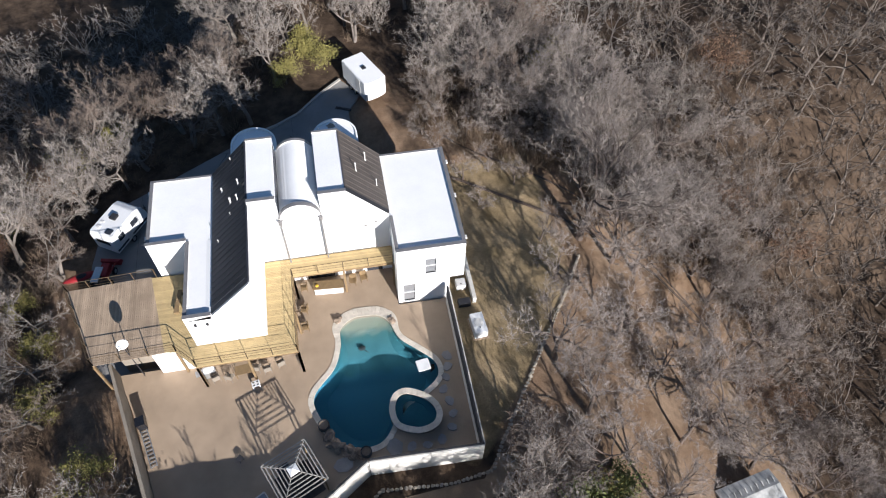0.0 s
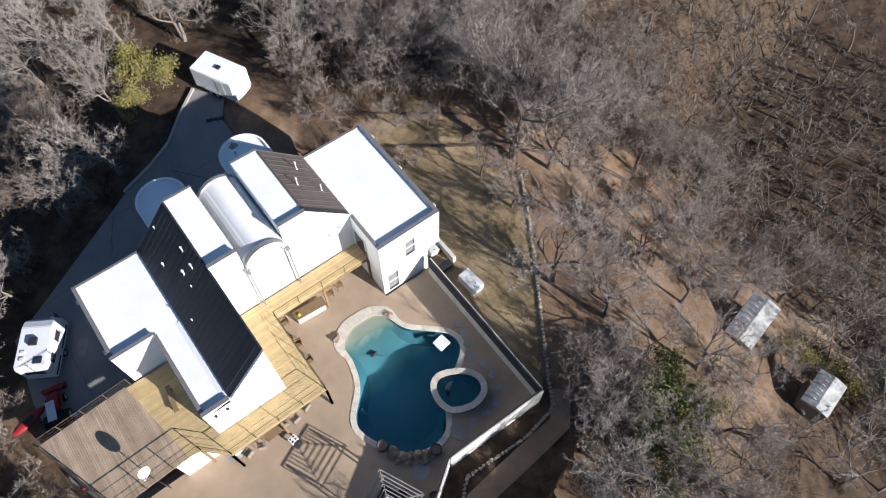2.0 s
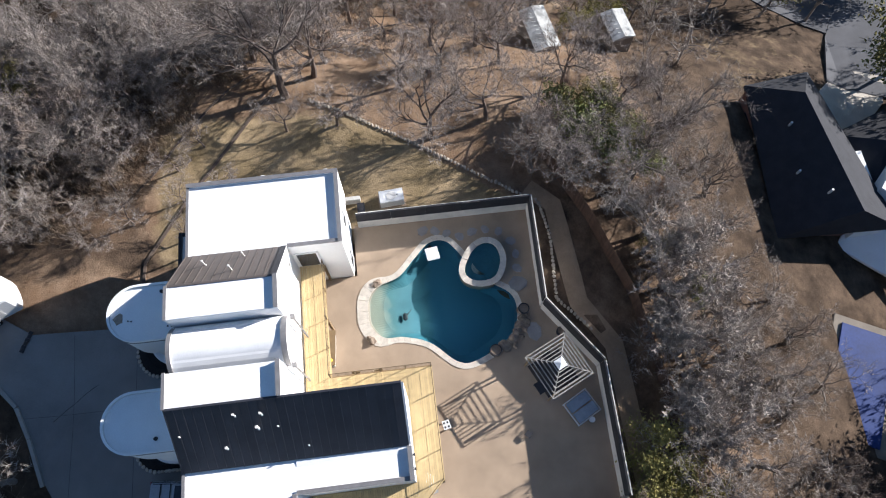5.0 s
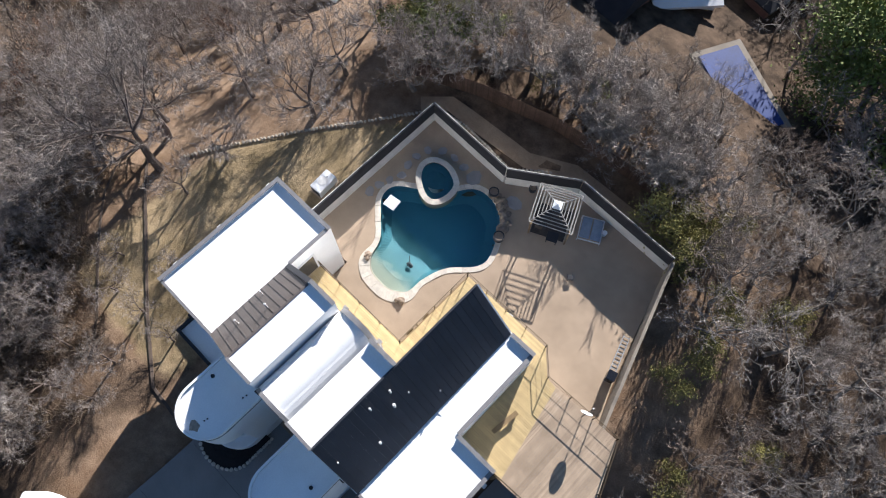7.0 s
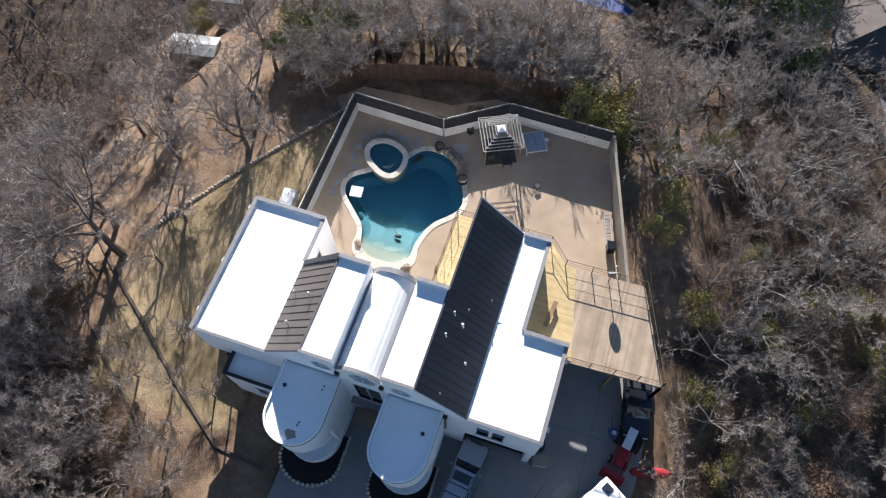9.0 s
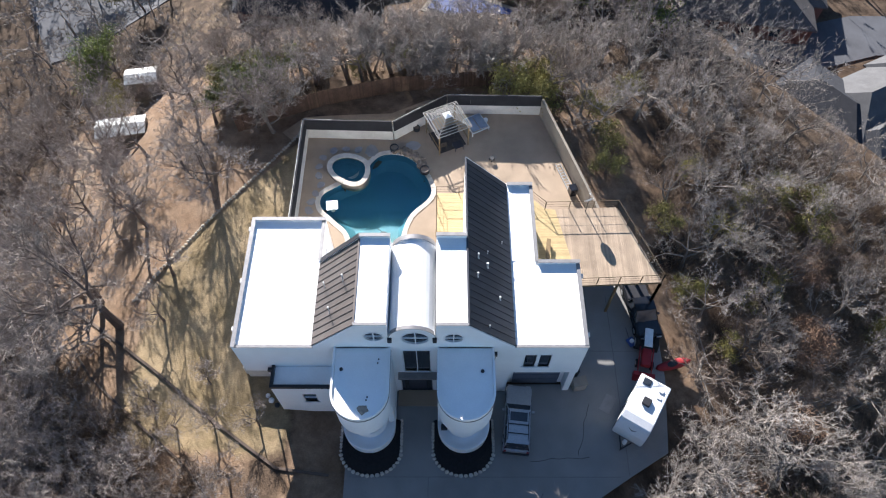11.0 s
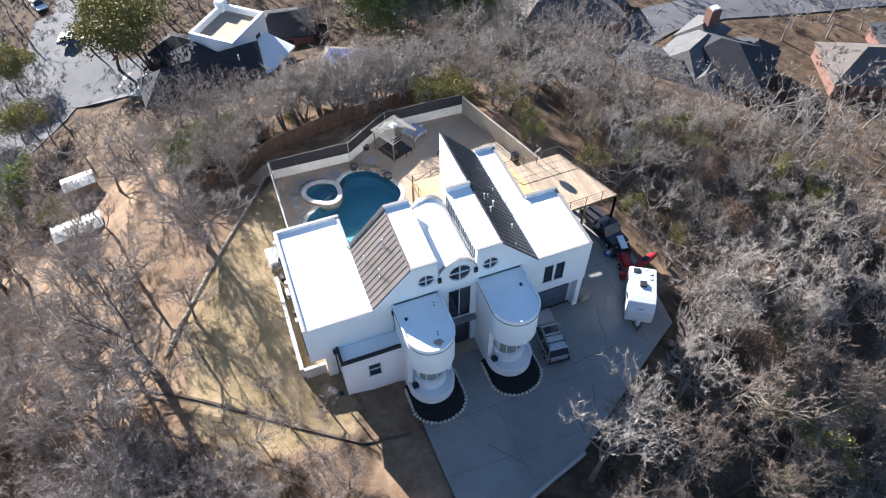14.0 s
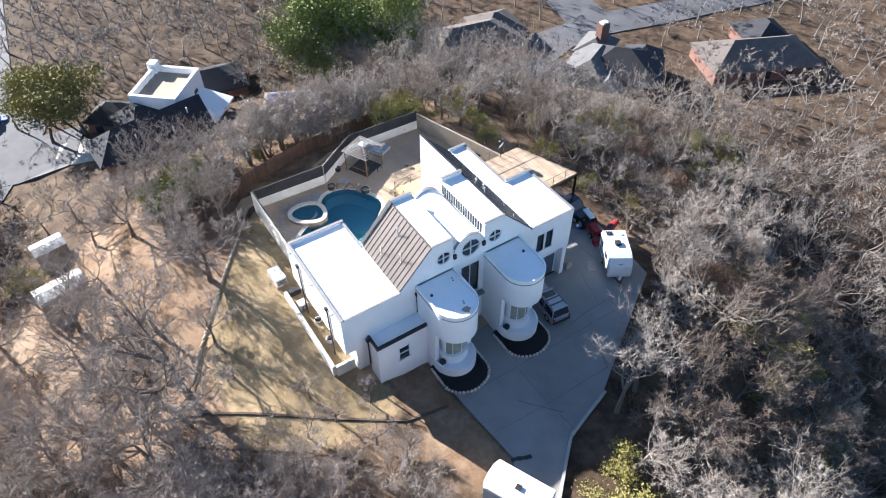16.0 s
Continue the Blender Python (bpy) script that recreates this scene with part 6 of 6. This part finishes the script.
cover = thing("covered_pool", pose(1.6, 48.4, height(1.6, 48.4), 0, 0, -27), "neighbour's pool under a deep blue cover", "pool")
part("pool_cover", Geo().box(-4.6, 4.6, -2.1, 2.1, 0.1, 0.25), TARP, cover, bevel=0.05)
part("surround", Geo().box(-5.2, 5.2, -2.7, 2.7, -1.2, 0.1), WALL_GREY, cover)


# ---- trees ----
LEAF_RUST = mat("rust_dry_leaves", (0.19, 0.115, 0.075), 0.9, 0.3, 0.8, 8, 0.0, rand=0.2)
LEAF_OLIVE = mat("olive_leaves", (0.22, 0.195, 0.065), 0.9, 0.35, 0.8, 8, 0.0, rand=0.25)
LEAF_SHRUB = mat("fresh_green_leaves", (0.15, 0.17, 0.058), 0.85, 0.35, 0.8, 8, 0.0, rand=0.25)
LEAF_GREEN = mat("dark_evergreen_leaves", (0.17, 0.205, 0.055), 0.85, 0.35, 0.6, 8, 0.0, rand=0.2)
TWIG_BROWN = mat("brown_twigs", (0.185, 0.142, 0.116), 0.9, 0.25, 0.3, 8, 0.0, rand=0.2)
TWIG_GREY = mat("grey_brown_twigs", (0.28, 0.24, 0.215), 0.9, 0.25, 0.3, 8, 0.0, rand=0.2)
BARK_DARK = mat("dark_brown_bark", (0.13, 0.10, 0.085), 0.9, 0.3, 1.5, 30, 0.2, rand=0.2)


def skeleton_tree(seed, h, spread, stems=1, kids=(2, 2, 3), tips=(4, 3, 3), tuft=15, twig=0.013, thick=1.0, reach=1.0, steps=(3, 4, 3, 2)):
    """Limbs as tapered tubes without end caps and twigs as slivers; returns two Geos and the branch tips."""
    rng = np.random.default_rng(seed)
    limbs, tv, tf, ends = Geo(), [], [], []

    def unit(v):
        return v / (np.linalg.norm(v) + 1e-9)

    def limb(a, b, r0, r1, sides):
        w = unit(b - a)
        u = unit(np.cross(w, (0.31, 0.77, 0.55)))
        v = np.cross(w, u)
        if sides == 2:
            limbs.add([a + u * r0, a - u * r0, b - u * r1, b + u * r1], [(0, 1, 2, 3)])
            return
        ring = [(math.cos(2 * math.pi * i / sides), math.sin(2 * math.pi * i / sides)) for i in range(sides)]
        limbs.add([a + (u * c + v * s) * r0 for c, s in ring] + [b + (u * c + v * s) * r1 for c, s in ring], [(i, (i + 1) % sides, sides + (i + 1) % sides, sides + i) for i in range(sides)])

    def twigs(a, b, d, n, ln):
        """Short side shoots along one stretch of a branch."""
        for _ in range(n):
            o = a + (b - a) * rng.uniform(0.0, 1.05)
            w = unit(d * 0.75 + rng.normal(0, 0.62, 3) + np.array((0, 0, 0.18)))
            side = unit(np.cross(w, rng.normal(0, 1, 3))) * twig
            q = o + w * ln * rng.uniform(0.45, 1.25)
            k = len(tv)
            tv.extend([tuple(o + side), tuple(o - side), tuple(q)])
            tf.append((k, k + 1, k + 2))

    def grow(p, d, ln, r, level):
        n = steps[level]
        sides = (7, 5, 3, 2)[level]
        for i in range(n):
            d = unit(d + rng.normal(0, (0.08, 0.2, 0.28, 0.36)[level], 3) + np.array((0, 0, (0.05, 0.05, 0.07, 0.09)[level])))
            q = p + d * ln / n
            limb(p, q, r * (1 - 0.62 * i / n), r * (1 - 0.62 * (i + 1) / n), sides)
            r2 = r * (1 - 0.62 * (i + 1) / n)
            if level == 3:
                twigs(p, q, d, tuft // n, h * 0.055)
                ends.append(q)
                p = q
                continue
            p = q
            c = (kids[level] if level < 2 else min(1, kids[level])) if i < n - 1 else tips[level]
            if (level == 0 and i == 0) or (level == 1 and i == 0):
                c = 0
            for _ in range(c):
                a = rng.uniform(0, 2 * math.pi)
                out = np.array((math.cos(a), math.sin(a), 0))
                dd = unit(d * (0.45, 0.85, 0.9)[level] + out * spread * (1.0, 0.75, 0.7)[level] + np.array((0, 0, 0.12)))
                grow(p, dd, ln * (0.86, 0.54, 0.6)[level] * reach * rng.uniform(0.75, 1.15), r2 * (0.75, 0.62, 0.5)[level] + 0.002, level + 1)

    for s in range(stems):
        a = rng.uniform(0, 2 * math.pi)
        lean = np.array((math.cos(a), math.sin(a), 0)) * (0.3 if stems > 1 else 0.08)
        grow(np.array((0.12 * s, 0.0, -0.3)), unit(np.array((0, 0, 1.0)) + lean), h * 0.40, (h * 0.021 + 0.03) * thick, 0)
    return limbs, Geo().add(tv, tf), ends


def leaf_blades(seed, centres, n, size, spread):
    """Small leaf blades scattered in clumps round the given points."""
    rng = np.random.default_rng(seed)
    c = np.array(centres)[rng.integers(len(centres), size=n)] + rng.normal(0, spread, (n, 3))
    u = rng.normal(0, 1, (n, 3))
    u /= np.linalg.norm(u, axis=1, keepdims=True)
    v = np.cross(u, rng.normal(0, 1, (n, 3)))
    v /= np.linalg.norm(v, axis=1, keepdims=True)
    s = size * rng.uniform(0.6, 1.3, (n, 1))
    pts = np.stack([c - u * s, c + v * s * 0.5, c + u * s, c - v * s * 0.5], 1).reshape(-1, 3)
    return Geo().add(pts.tolist(), [(4 * i, 4 * i + 1, 4 * i + 2, 4 * i + 3) for i in range(n)])


BARE = []
for i, (h, spread, stems) in enumerate(((9.4, 0.85, 1), (8.4, 0.85, 2), (10.4, 0.8, 1), (7.6, 0.95, 2), (9.0, 0.9, 1), (9.8, 0.95, 1))):
    a, b, _ = skeleton_tree(40 + i, h, spread, stems, tips=(4, 3, 2) if stems == 1 else (2, 2, 2))
    BARE.append((a.mesh("trunk", BARK), b.mesh("crown", TWIG)))
# browner copies of the bare trees, also used to darken crowns that lack self-shade
BROWN = []
for a, b in BARE[:4]:
    c = b.copy()
    c.materials[0] = TWIG_BROWN
    BROWN.append((a, c))
OPEN = []
for i, (h, spread) in enumerate(((11.0, 0.95), (9.5, 1.1), (12.0, 0.85))):
    a, b, _ = skeleton_tree(70 + i, h, spread, 1, kids=(2, 3, 2), tips=(4, 3, 3), tuft=24, twig=0.0115, thick=1.2, reach=1.05)
    OPEN.append((a.mesh("trunk", BARK_DARK), b.mesh("crown", TWIG_GREY)))
a, b, _ = skeleton_tree(33, 6.3, 0.8, 3, kids=(2, 2, 2), tips=(2, 2, 1), tuft=24, twig=0.022, thick=0.7)
THICKET = (a.mesh("trunk", BARK), b.mesh("crown", TWIG))
LEAFY = {}
for key, h, spread, n, size, sd, m in (("rust", 6.0, 1.0, 3600, 0.09, 0.4, LEAF_RUST), ("shrub", 3.4, 1.3, 2600, 0.1, 0.3, LEAF_SHRUB), ("olive", 4.2, 1.1, 2900, 0.095, 0.34, LEAF_OLIVE), ("green", 10.0, 0.9, 9000, 0.14, 0.6, LEAF_GREEN), ("oak", 9.0, 1.2, 6500, 0.17, 0.5, LEAF_OLIVE)):
    a, b, ends = skeleton_tree(90 + len(key) * 3 + int(h), h, spread, 1, kids=(2, 1, 1), tips=(4, 3, 2), tuft=0)
    LEAFY[key] = (a.mesh("trunk", BARK_DARK), leaf_blades(7, ends, n, size, sd).mesh("crown", m))


def plant(name, meshes, x, y, scale, turn, label, category, group, tall=1.0):
    t = thing(name, pose(x, y, height(x, y), 0, 0, turn) @ Matrix.Diagonal((scale, scale, scale * tall, 1)), label, category, group)
    for n, me in zip(("trunk", "crown"), meshes):
        new(n, me).parent = t


ROADS = [((-120, 120), (-60, 82)), ((-60, 82), (-27, 62.5)), ((-41, 71), (-30, 140)), ((36, 52.5), (56, 56)), ((56, 56), (100, 48)), ((100, 48), (170, 40)), ((66, 57), (80, 130))]


def near_road(x, y, d):
    for a, b in ROADS:
        ab = (b[0] - a[0], b[1] - a[1])
        s = min(1, max(0, ((x - a[0]) * ab[0] + (y - a[1]) * ab[1]) / (ab[0] ** 2 + ab[1] ** 2)))
        if math.hypot(x - a[0] - s * ab[0], y - a[1] - s * ab[1]) < d:
            return True
    return False


def woods(x, y):
    """Whether a tree of the woods may stand here."""
    if -18.5 < x < 16.5 and -6 < y < 28.5 or -13 < x < 4 and y > 0 and y < 31.2 or inside(x, y, DRIVE_CLEAR):
        return False
    if -27 < x < -12 and -9 < y < 25 or -17 < x < -4 and -24 < y < -5 or -36 < x < -12 and -14 < y < -6 and (y + 14) > -(x + 12) * 0.33:
        return False
    if -44 < x < -18 and -4 < y < 35 or -39 < x < -28 and 34 < y < 41:
        return False
    if -31 < x < -1 and 43 < y < 70 or -27 < x < -8 and 40 < y < 44 or -5 < x < 8 and 44 < y < 53 or 37 < x < 68 and 27 < y < 51 or 27 < x < 56 and 49 < y < 73 or 68 < x < 93 and 20 < y < 41:
        return False
    if -39 < x < -25 and 46 < y < 62:
        return False
    return not near_road(x, y, 5.0)


DRIVE_CLEAR = [(-8.5, 2), (-12, -14), (-13, -20), (-8.0, -22.0), (-2.0, -16.2), (2.5, -13.7), (11.9, -7.9), (16.0, -5.8), (18.0, 2.0), (17.0, 12.0), (8, 14)]
rng = random.Random(5)
for x, y, k, s in ((-21.4, 16.9, 0, 0.85), (-27.1, 5.3, 2, 1.2), (-29.6, 7.6, 0, 1.0), (-31.5, 2.6, 1, 0.9), (-34.6, 6.2, 0, 0.95), (-18.8, 25.2, 1, 0.85), (-23.5, 9.5, 1, 0.6), (-24.0, -9.0, 0, 0.75), (-28.5, -10.5, 1, 0.8), (-20.5, -12.5, 2, 0.7), (-17.0, -14.5, 1, 0.6), (-32.0, -7.0, 2, 0.8), (-23.0, -15.5, 0, 0.8), (-30.0, -3.4, 0, 0.75), (-33.5, 1.2, 1, 0.8), (-27.0, -6.6, 1, 0.7), (-31.5, -12.5, 0, 0.85), (-26.4, -13.0, 2, 0.7), (-35.5, -9.5, 1, 0.85), (-19.8, -17.5, 0, 0.75), (-27.0, -18.5, 1, 0.85), (-21.8, -6.8, 1, 0.55), (-37.0, -3.0, 2, 0.8), (-40.0, 2.5, 0, 0.8), (-38.5, 8.0, 1, 0.8)):
    plant("bare_tree", OPEN[k], x, y, s, rng.uniform(0, 360), "open leafless tree with dark spreading limbs", "tree", "open trees on the west slope")
open_spots = [(-21.4, 16.9)]
for _ in range(1500):
    if len(open_spots) >= 46:
        break
    x, y = rng.uniform(-46, -19), rng.uniform(-10, 36)
    edge = (x + 24.4) * 0.79 - (y - 10.5) * 0.61
    if (edge > -4.5 and x > -29) or math.hypot(x + 32.6, y - 28.3) < 4.2 or math.hypot(x + 32.8, y - 36.0) < 4.0 or math.hypot(x + 42.6, y - 33.7) < 3 or (x > -27 and y > -8 and y < 9):
        continue
    if all(math.hypot(x - a, y - b) > 4.1 for a, b in open_spots):
        open_spots.append((x, y))
        plant("bare_tree", OPEN[rng.randrange(3)], x, y, rng.uniform(0.6, 0.85), rng.uniform(0, 360), "open leafless tree with dark spreading limbs", "tree", "open trees on the west slope")
for x, y, k, s in ((-18.9, 0.3, 1, 0.3), (-14.9, -2.7, 2, 0.26), (-18.1, -2.9, 0, 0.3), (-22.6, -1.2, 1, 0.34), (-23.4, 5.4, 2, 0.36), (-20.6, -3.2, 2, 0.3), (-16.4, -6.6, 0, 0.36), (-19.4, -8.0, 1, 0.42), (-25.4, -4.0, 0, 0.42), (-17.6, -10.2, 2, 0.45), (-22.4, -9.8, 2, 0.45), (-15.2, -9.0, 1, 0.35)):
    plant("sapling", OPEN[k], x, y, s, rng.uniform(0, 360), "thin leafless sapling on the dry slope", "tree", "saplings on the west slope")
low_spots = []
for _ in range(600):
    x, y = rng.uniform(-45, -17), rng.uniform(-17, 10)
    below = -(x + 24.0) * 0.64 - (y + 2.4) * 0.77        # how far downhill of the thin edging
    if 2.2 < below < 13 and len(low_spots) < 32 and all(math.hypot(x - a, y - b) > 3.2 for a, b in low_spots):
        low_spots.append((x, y))
        plant("bare_tree", BROWN[rng.randrange(4)], x, y, rng.uniform(0.45, 0.72), rng.uniform(0, 360), "leafless grey-brown tree at the foot of the slope", "tree", "bare trees below the edging")
for x, y, s in ((-47.6, -13.7, 1.0), (19.5, -9.5, 0.9), (-43.4, 2.9, 0.9), (-39.5, 19.0, 0.7), (-43.5, 21.0, 0.8), (21.5, -11.0, 0.8), (24.0, -2.0, 0.8), (-50.0, 6.0, 0.9), (28.0, 4.0, 0.8), (-30.0, -24.0, 0.8), (14.0, -22.0, 0.9), (30.0, 12.0, 0.7), (-14.0, 34.5, 0.6)):
    plant("oak_tree", LEAFY["rust"], x, y, s, rng.uniform(0, 360), "small oak keeping dry rust-brown leaves", "tree", "rust-leaved oaks")
for x, y, s in ((-5.9, -20.5, 0.95), (-4.5, -22.5, 1.0), (-2.5, -18.5, 0.8), (-29.0, -16.0, 0.9), (-31.0, -18.0, 0.8), (-21.6, 28.6, 0.9), (-20.0, 30.2, 1.0), (-23.0, 30.5, 0.9), (-19.0, 32.5, 0.9), (12.8, 19.8, 0.7), (13.2, 23.0, 0.8), (12.2, 26.8, 0.8), (18.6, 8.5, 0.7),
                (17.0, 14.5, 0.7), (32.3, 16.3, 0.8), (43.5, 13.3, 1.0), (46.5, 8.7, 1.0), (38.0, 8.0, 0.8), (-36.0, 32.5, 0.8), (-38.5, 37.0, 1.0), (22.0, -16.0, 0.8), (26.0, -8.0, 0.8), (9.0, 33.0, 0.8), (16.0, 29.5, 0.8), (20.0, -13.0, 1.0), (24.5, -17.5, 1.1), (16.5, -19.0, 0.9), (27.0, -23.0, 1.1), (20.5, -25.0, 1.0), (30.0, -14.0, 1.0), (13.0, -26.0, 0.9), (-10.0, 32.8, 0.6), (3.0, 33.0, 0.6), (4.8, 29.4, 1.15), (6.5, 28.4, 1.05), (8.2, 28.2, 1.1), (22.7, 14.2, 0.7), (25.5, 18.0, 0.8), (20.5, 20.5, 0.6), (27.0, 10.5, 0.7), (21.0, 4.0, 0.6), (30.0, 20.0, 0.8), (33.7, 19.4, 0.9), (49.9, 12.4, 1.1), (24.0, 8.5, 0.6)):
    plant("cedar_bush", LEAFY["olive"], x, y, s, rng.uniform(0, 360), "bushy olive-green cedar among bare trees", "tree", "cedar bushes")
for x, y, s in ((-20.2, 28.4, 1.3), (-18.2, 30.4, 1.2), (-21.8, 30.8, 1.2), (-19.8, 32.6, 1.1), (-22.6, 28.0, 1.0), (-16.9, 33.4, 0.9), (-6.4, 35.6, 0.8)):
    plant("green_shrub", LEAFY["shrub"], x, y, s, rng.uniform(0, 360), "leafy green shrub beyond the board fence", "shrub", "green shrubs")
for x, y, s in ((11.0, 58.5, 1.5), (16.5, 57.0, 1.65), (21.5, 56.5, 1.6), (26.0, 56.5, 1.45), (-39.6, 42.5, 0.8), (30.0, 60.0, 1.2), (15.0, 64.0, 1.3), (21.0, 63.0, 1.3)):
    plant("evergreen_tree", LEAFY["green"], x, y, s, rng.uniform(0, 360), "tall dense green evergreen tree", "tree", "evergreens beyond the fence")
for x, y, s in ((-25.5, 64.5, 1.35), (-30.0, 66.5, 1.25), (-27.5, 70.0, 1.1), (-42.0, 58.0, 0.8), (-46.0, 74.0, 0.9), (-52.0, 66.0, 0.8)):
    plant("live_oak", LEAFY["oak"], x, y, s, rng.uniform(0, 360), "broad olive-green live oak by the street", "tree", "live oaks by the street")

SPOTS = []
cell = {}


def try_spot(x, y, gap):
    i, j = int(x // 6), int(y // 6)
    for a in (-1, 0, 1):
        for b in (-1, 0, 1):
            if any((x - p) ** 2 + (y - q) ** 2 < gap * gap for p, q in cell.get((i + a, j + b), ())):
                return False
    cell.setdefault((i, j), []).append((x, y))
    SPOTS.append((x, y))
    return True


for x in np.arange(-16.0, 11.0, 2.3):           # the thicket behind the terrace wall
    try_spot(x + rng.uniform(-0.5, 0.5), 32.4 + rng.uniform(-0.9, 1.3) - (0.8 if x < -9 else 0), 1.5)
for x in np.arange(-9.0, 6.0, 1.9):
    for row in (33.6,):
        plant("thicket_tree", THICKET, x + rng.uniform(-0.4, 0.4), row + rng.uniform(-0.4, 0.4), rng.uniform(1.1, 1.3), rng.uniform(0, 360), "dense many-stemmed bare thicket behind the wall", "tree", "thicket behind the wall", rng.uniform(0.95, 1.1))
for x, y in ((-17.2, 24.6), (-16.2, 27.4), (-17.8, 27.0), (12.4, 24.6), (11.4, 27.0)):
    try_spot(x, y, 0.8)
HEDGE = len(SPOTS)
for _ in range(26000):
    x, y = rng.uniform(-85, 125), rng.uniform(-50, 170)
    far = math.hypot(x - 2, y - 4)
    if woods(x, y) and far < 200:
        try_spot(x, y, 2.9 if far < 48 else 3.5 if far < 75 else 4.7)
order = sorted(range(len(SPOTS)), key=lambda i: math.hypot(SPOTS[i][0] - 1, SPOTS[i][1] - 5))
for i in order[:235]:
    x, y = SPOTS[i]
    brushy = x > 16 and 2 < y < 26
    if brushy and rng.random() < 0.12:
        continue
    s = rng.uniform(0.72, 1.08) * (0.84 if y > 30 or x > 27 else 1) if i >= HEDGE else rng.uniform(0.85, 0.98)
    s *= 0.86 if brushy else 1.0
    # brown twigs prevail south-east: browner trees, and crown shade put into the colour
    if rng.random() < (0.8 if x > 7 and y < -13 or x > 17 and y < -8 or x < -40 and y < 30 else 0.2):
        plant("bare_tree", BROWN[rng.randrange(4)], x, y, s, rng.uniform(0, 360), "leafless brown tree in close winter woods", "tree", "bare trees of the woods")
    else:
        plant("bare_tree", BARE[rng.randrange(6)], x, y, s, rng.uniform(0, 360), "leafless grey-brown tree in close winter woods", "tree", "bare trees of the woods")


def far_woods(name, spots, kids, tuft, twig, size, tone):
    """The woods farther off, too many to count, as one mesh."""
    kinds = []
    for i in range(3):
        a, b, _ = skeleton_tree(120 + i, 9.0, 0.9, 1, kids=kids, tips=(4, 3, 2) if tuft == 11 else (4, 2, 2), tuft=tuft, twig=twig, thick=0.75, steps=(3, 4, 2, 1))
        tris = [(f[0], f[j], f[j + 1]) for f in a.f for j in range(1, len(f) - 1)]
        v = np.array(a.v + b.v, np.float32)
        f = np.array(tris + [tuple(k + len(a.v) for k in q) for q in b.f], np.int32)
        kinds.append((v, f))
    vs, fs, n = [], [], 0
    for x, y in spots:
        v, f = kinds[rng.randrange(3)]
        a, s = rng.uniform(0, 6.283), rng.uniform(0.75, 1.15) * size
        r = np.array(((math.cos(a), -math.sin(a), 0), (math.sin(a), math.cos(a), 0), (0, 0, 1)), np.float32) * s
        vs.append(v @ r.T + np.array((x, y, height(x, y)), np.float32))
        fs.append(f + n)
        n += len(v)
    vs, fs = np.concatenate(vs), np.concatenate(fs)
    me = bpy.data.meshes.new(name)
    me.vertices.add(len(vs))
    me.vertices.foreach_set("co", vs.ravel())
    me.loops.add(fs.size)
    me.loops.foreach_set("vertex_index", fs.ravel())
    me.polygons.add(len(fs))
    me.polygons.foreach_set("loop_start", np.arange(0, fs.size, 3, dtype=np.int32))
    me.update(calc_edges=True)
    me.materials.append(tone)
    tagged(new(name, me), "far close-grown woods of bare trees", "woods", kind="stuff")


middle = order[235:545]
FAR_GREY = mat("far_grey_twigs", (0.25, 0.218, 0.195), 0.9, 0.35, 0.12, 2.0, 0.0)
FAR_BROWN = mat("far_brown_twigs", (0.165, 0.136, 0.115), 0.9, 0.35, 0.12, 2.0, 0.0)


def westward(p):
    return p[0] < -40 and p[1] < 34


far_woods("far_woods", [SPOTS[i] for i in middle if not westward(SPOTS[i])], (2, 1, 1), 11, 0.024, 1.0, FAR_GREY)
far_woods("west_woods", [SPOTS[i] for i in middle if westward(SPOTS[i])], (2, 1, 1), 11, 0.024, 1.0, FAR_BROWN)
distant = [SPOTS[i] for i in order[545:] if SPOTS[i][1] > 30 or SPOTS[i][0] > 30 or SPOTS[i][0] < -45]
distant = rng.sample(distant, min(860, len(distant)))
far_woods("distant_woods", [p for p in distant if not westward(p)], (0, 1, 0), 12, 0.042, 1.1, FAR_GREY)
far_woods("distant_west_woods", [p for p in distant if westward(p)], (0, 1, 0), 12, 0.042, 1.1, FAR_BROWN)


def undergrowth():
    """Low brush between the trunks."""
    r = np.random.default_rng(8)
    g_v, g_f = [], []
    n = 0
    for px, py in [SPOTS[i] for i in order[:430]] + low_spots:
        for _ in range(22 if (px, py) in low_spots else 7 if px > 16 and 0 < py < 26 else 2):
            x, y = px + r.normal(0, 1.6), py + r.normal(0, 1.6)
            if not woods(x, y) and (px, py) not in low_spots:
                continue
            z = height(x, y)
            for _ in range(70):
                b = np.array((x, y, z)) + np.append(r.normal(0, 0.45, 2), 0)
                d = r.normal(0, 0.55, 3) + np.array((0, 0, 0.9))
                s = np.cross(d, r.normal(0, 1, 3))
                s *= 0.016 / np.linalg.norm(s)
                g_v += [b + s, b - s, b + d * r.uniform(0.5, 1.6)]
                g_f.append((n, n + 1, n + 2))
                n += 3
    ob = part("undergrowth", Geo().add(g_v, g_f), mat("brown_brush", (0.17, 0.125, 0.09), 0.95, 0.4, 0.3, 6, 0.0))
    tagged(ob, "low brown brush between the trunks", "undergrowth", kind="stuff")


undergrowth()
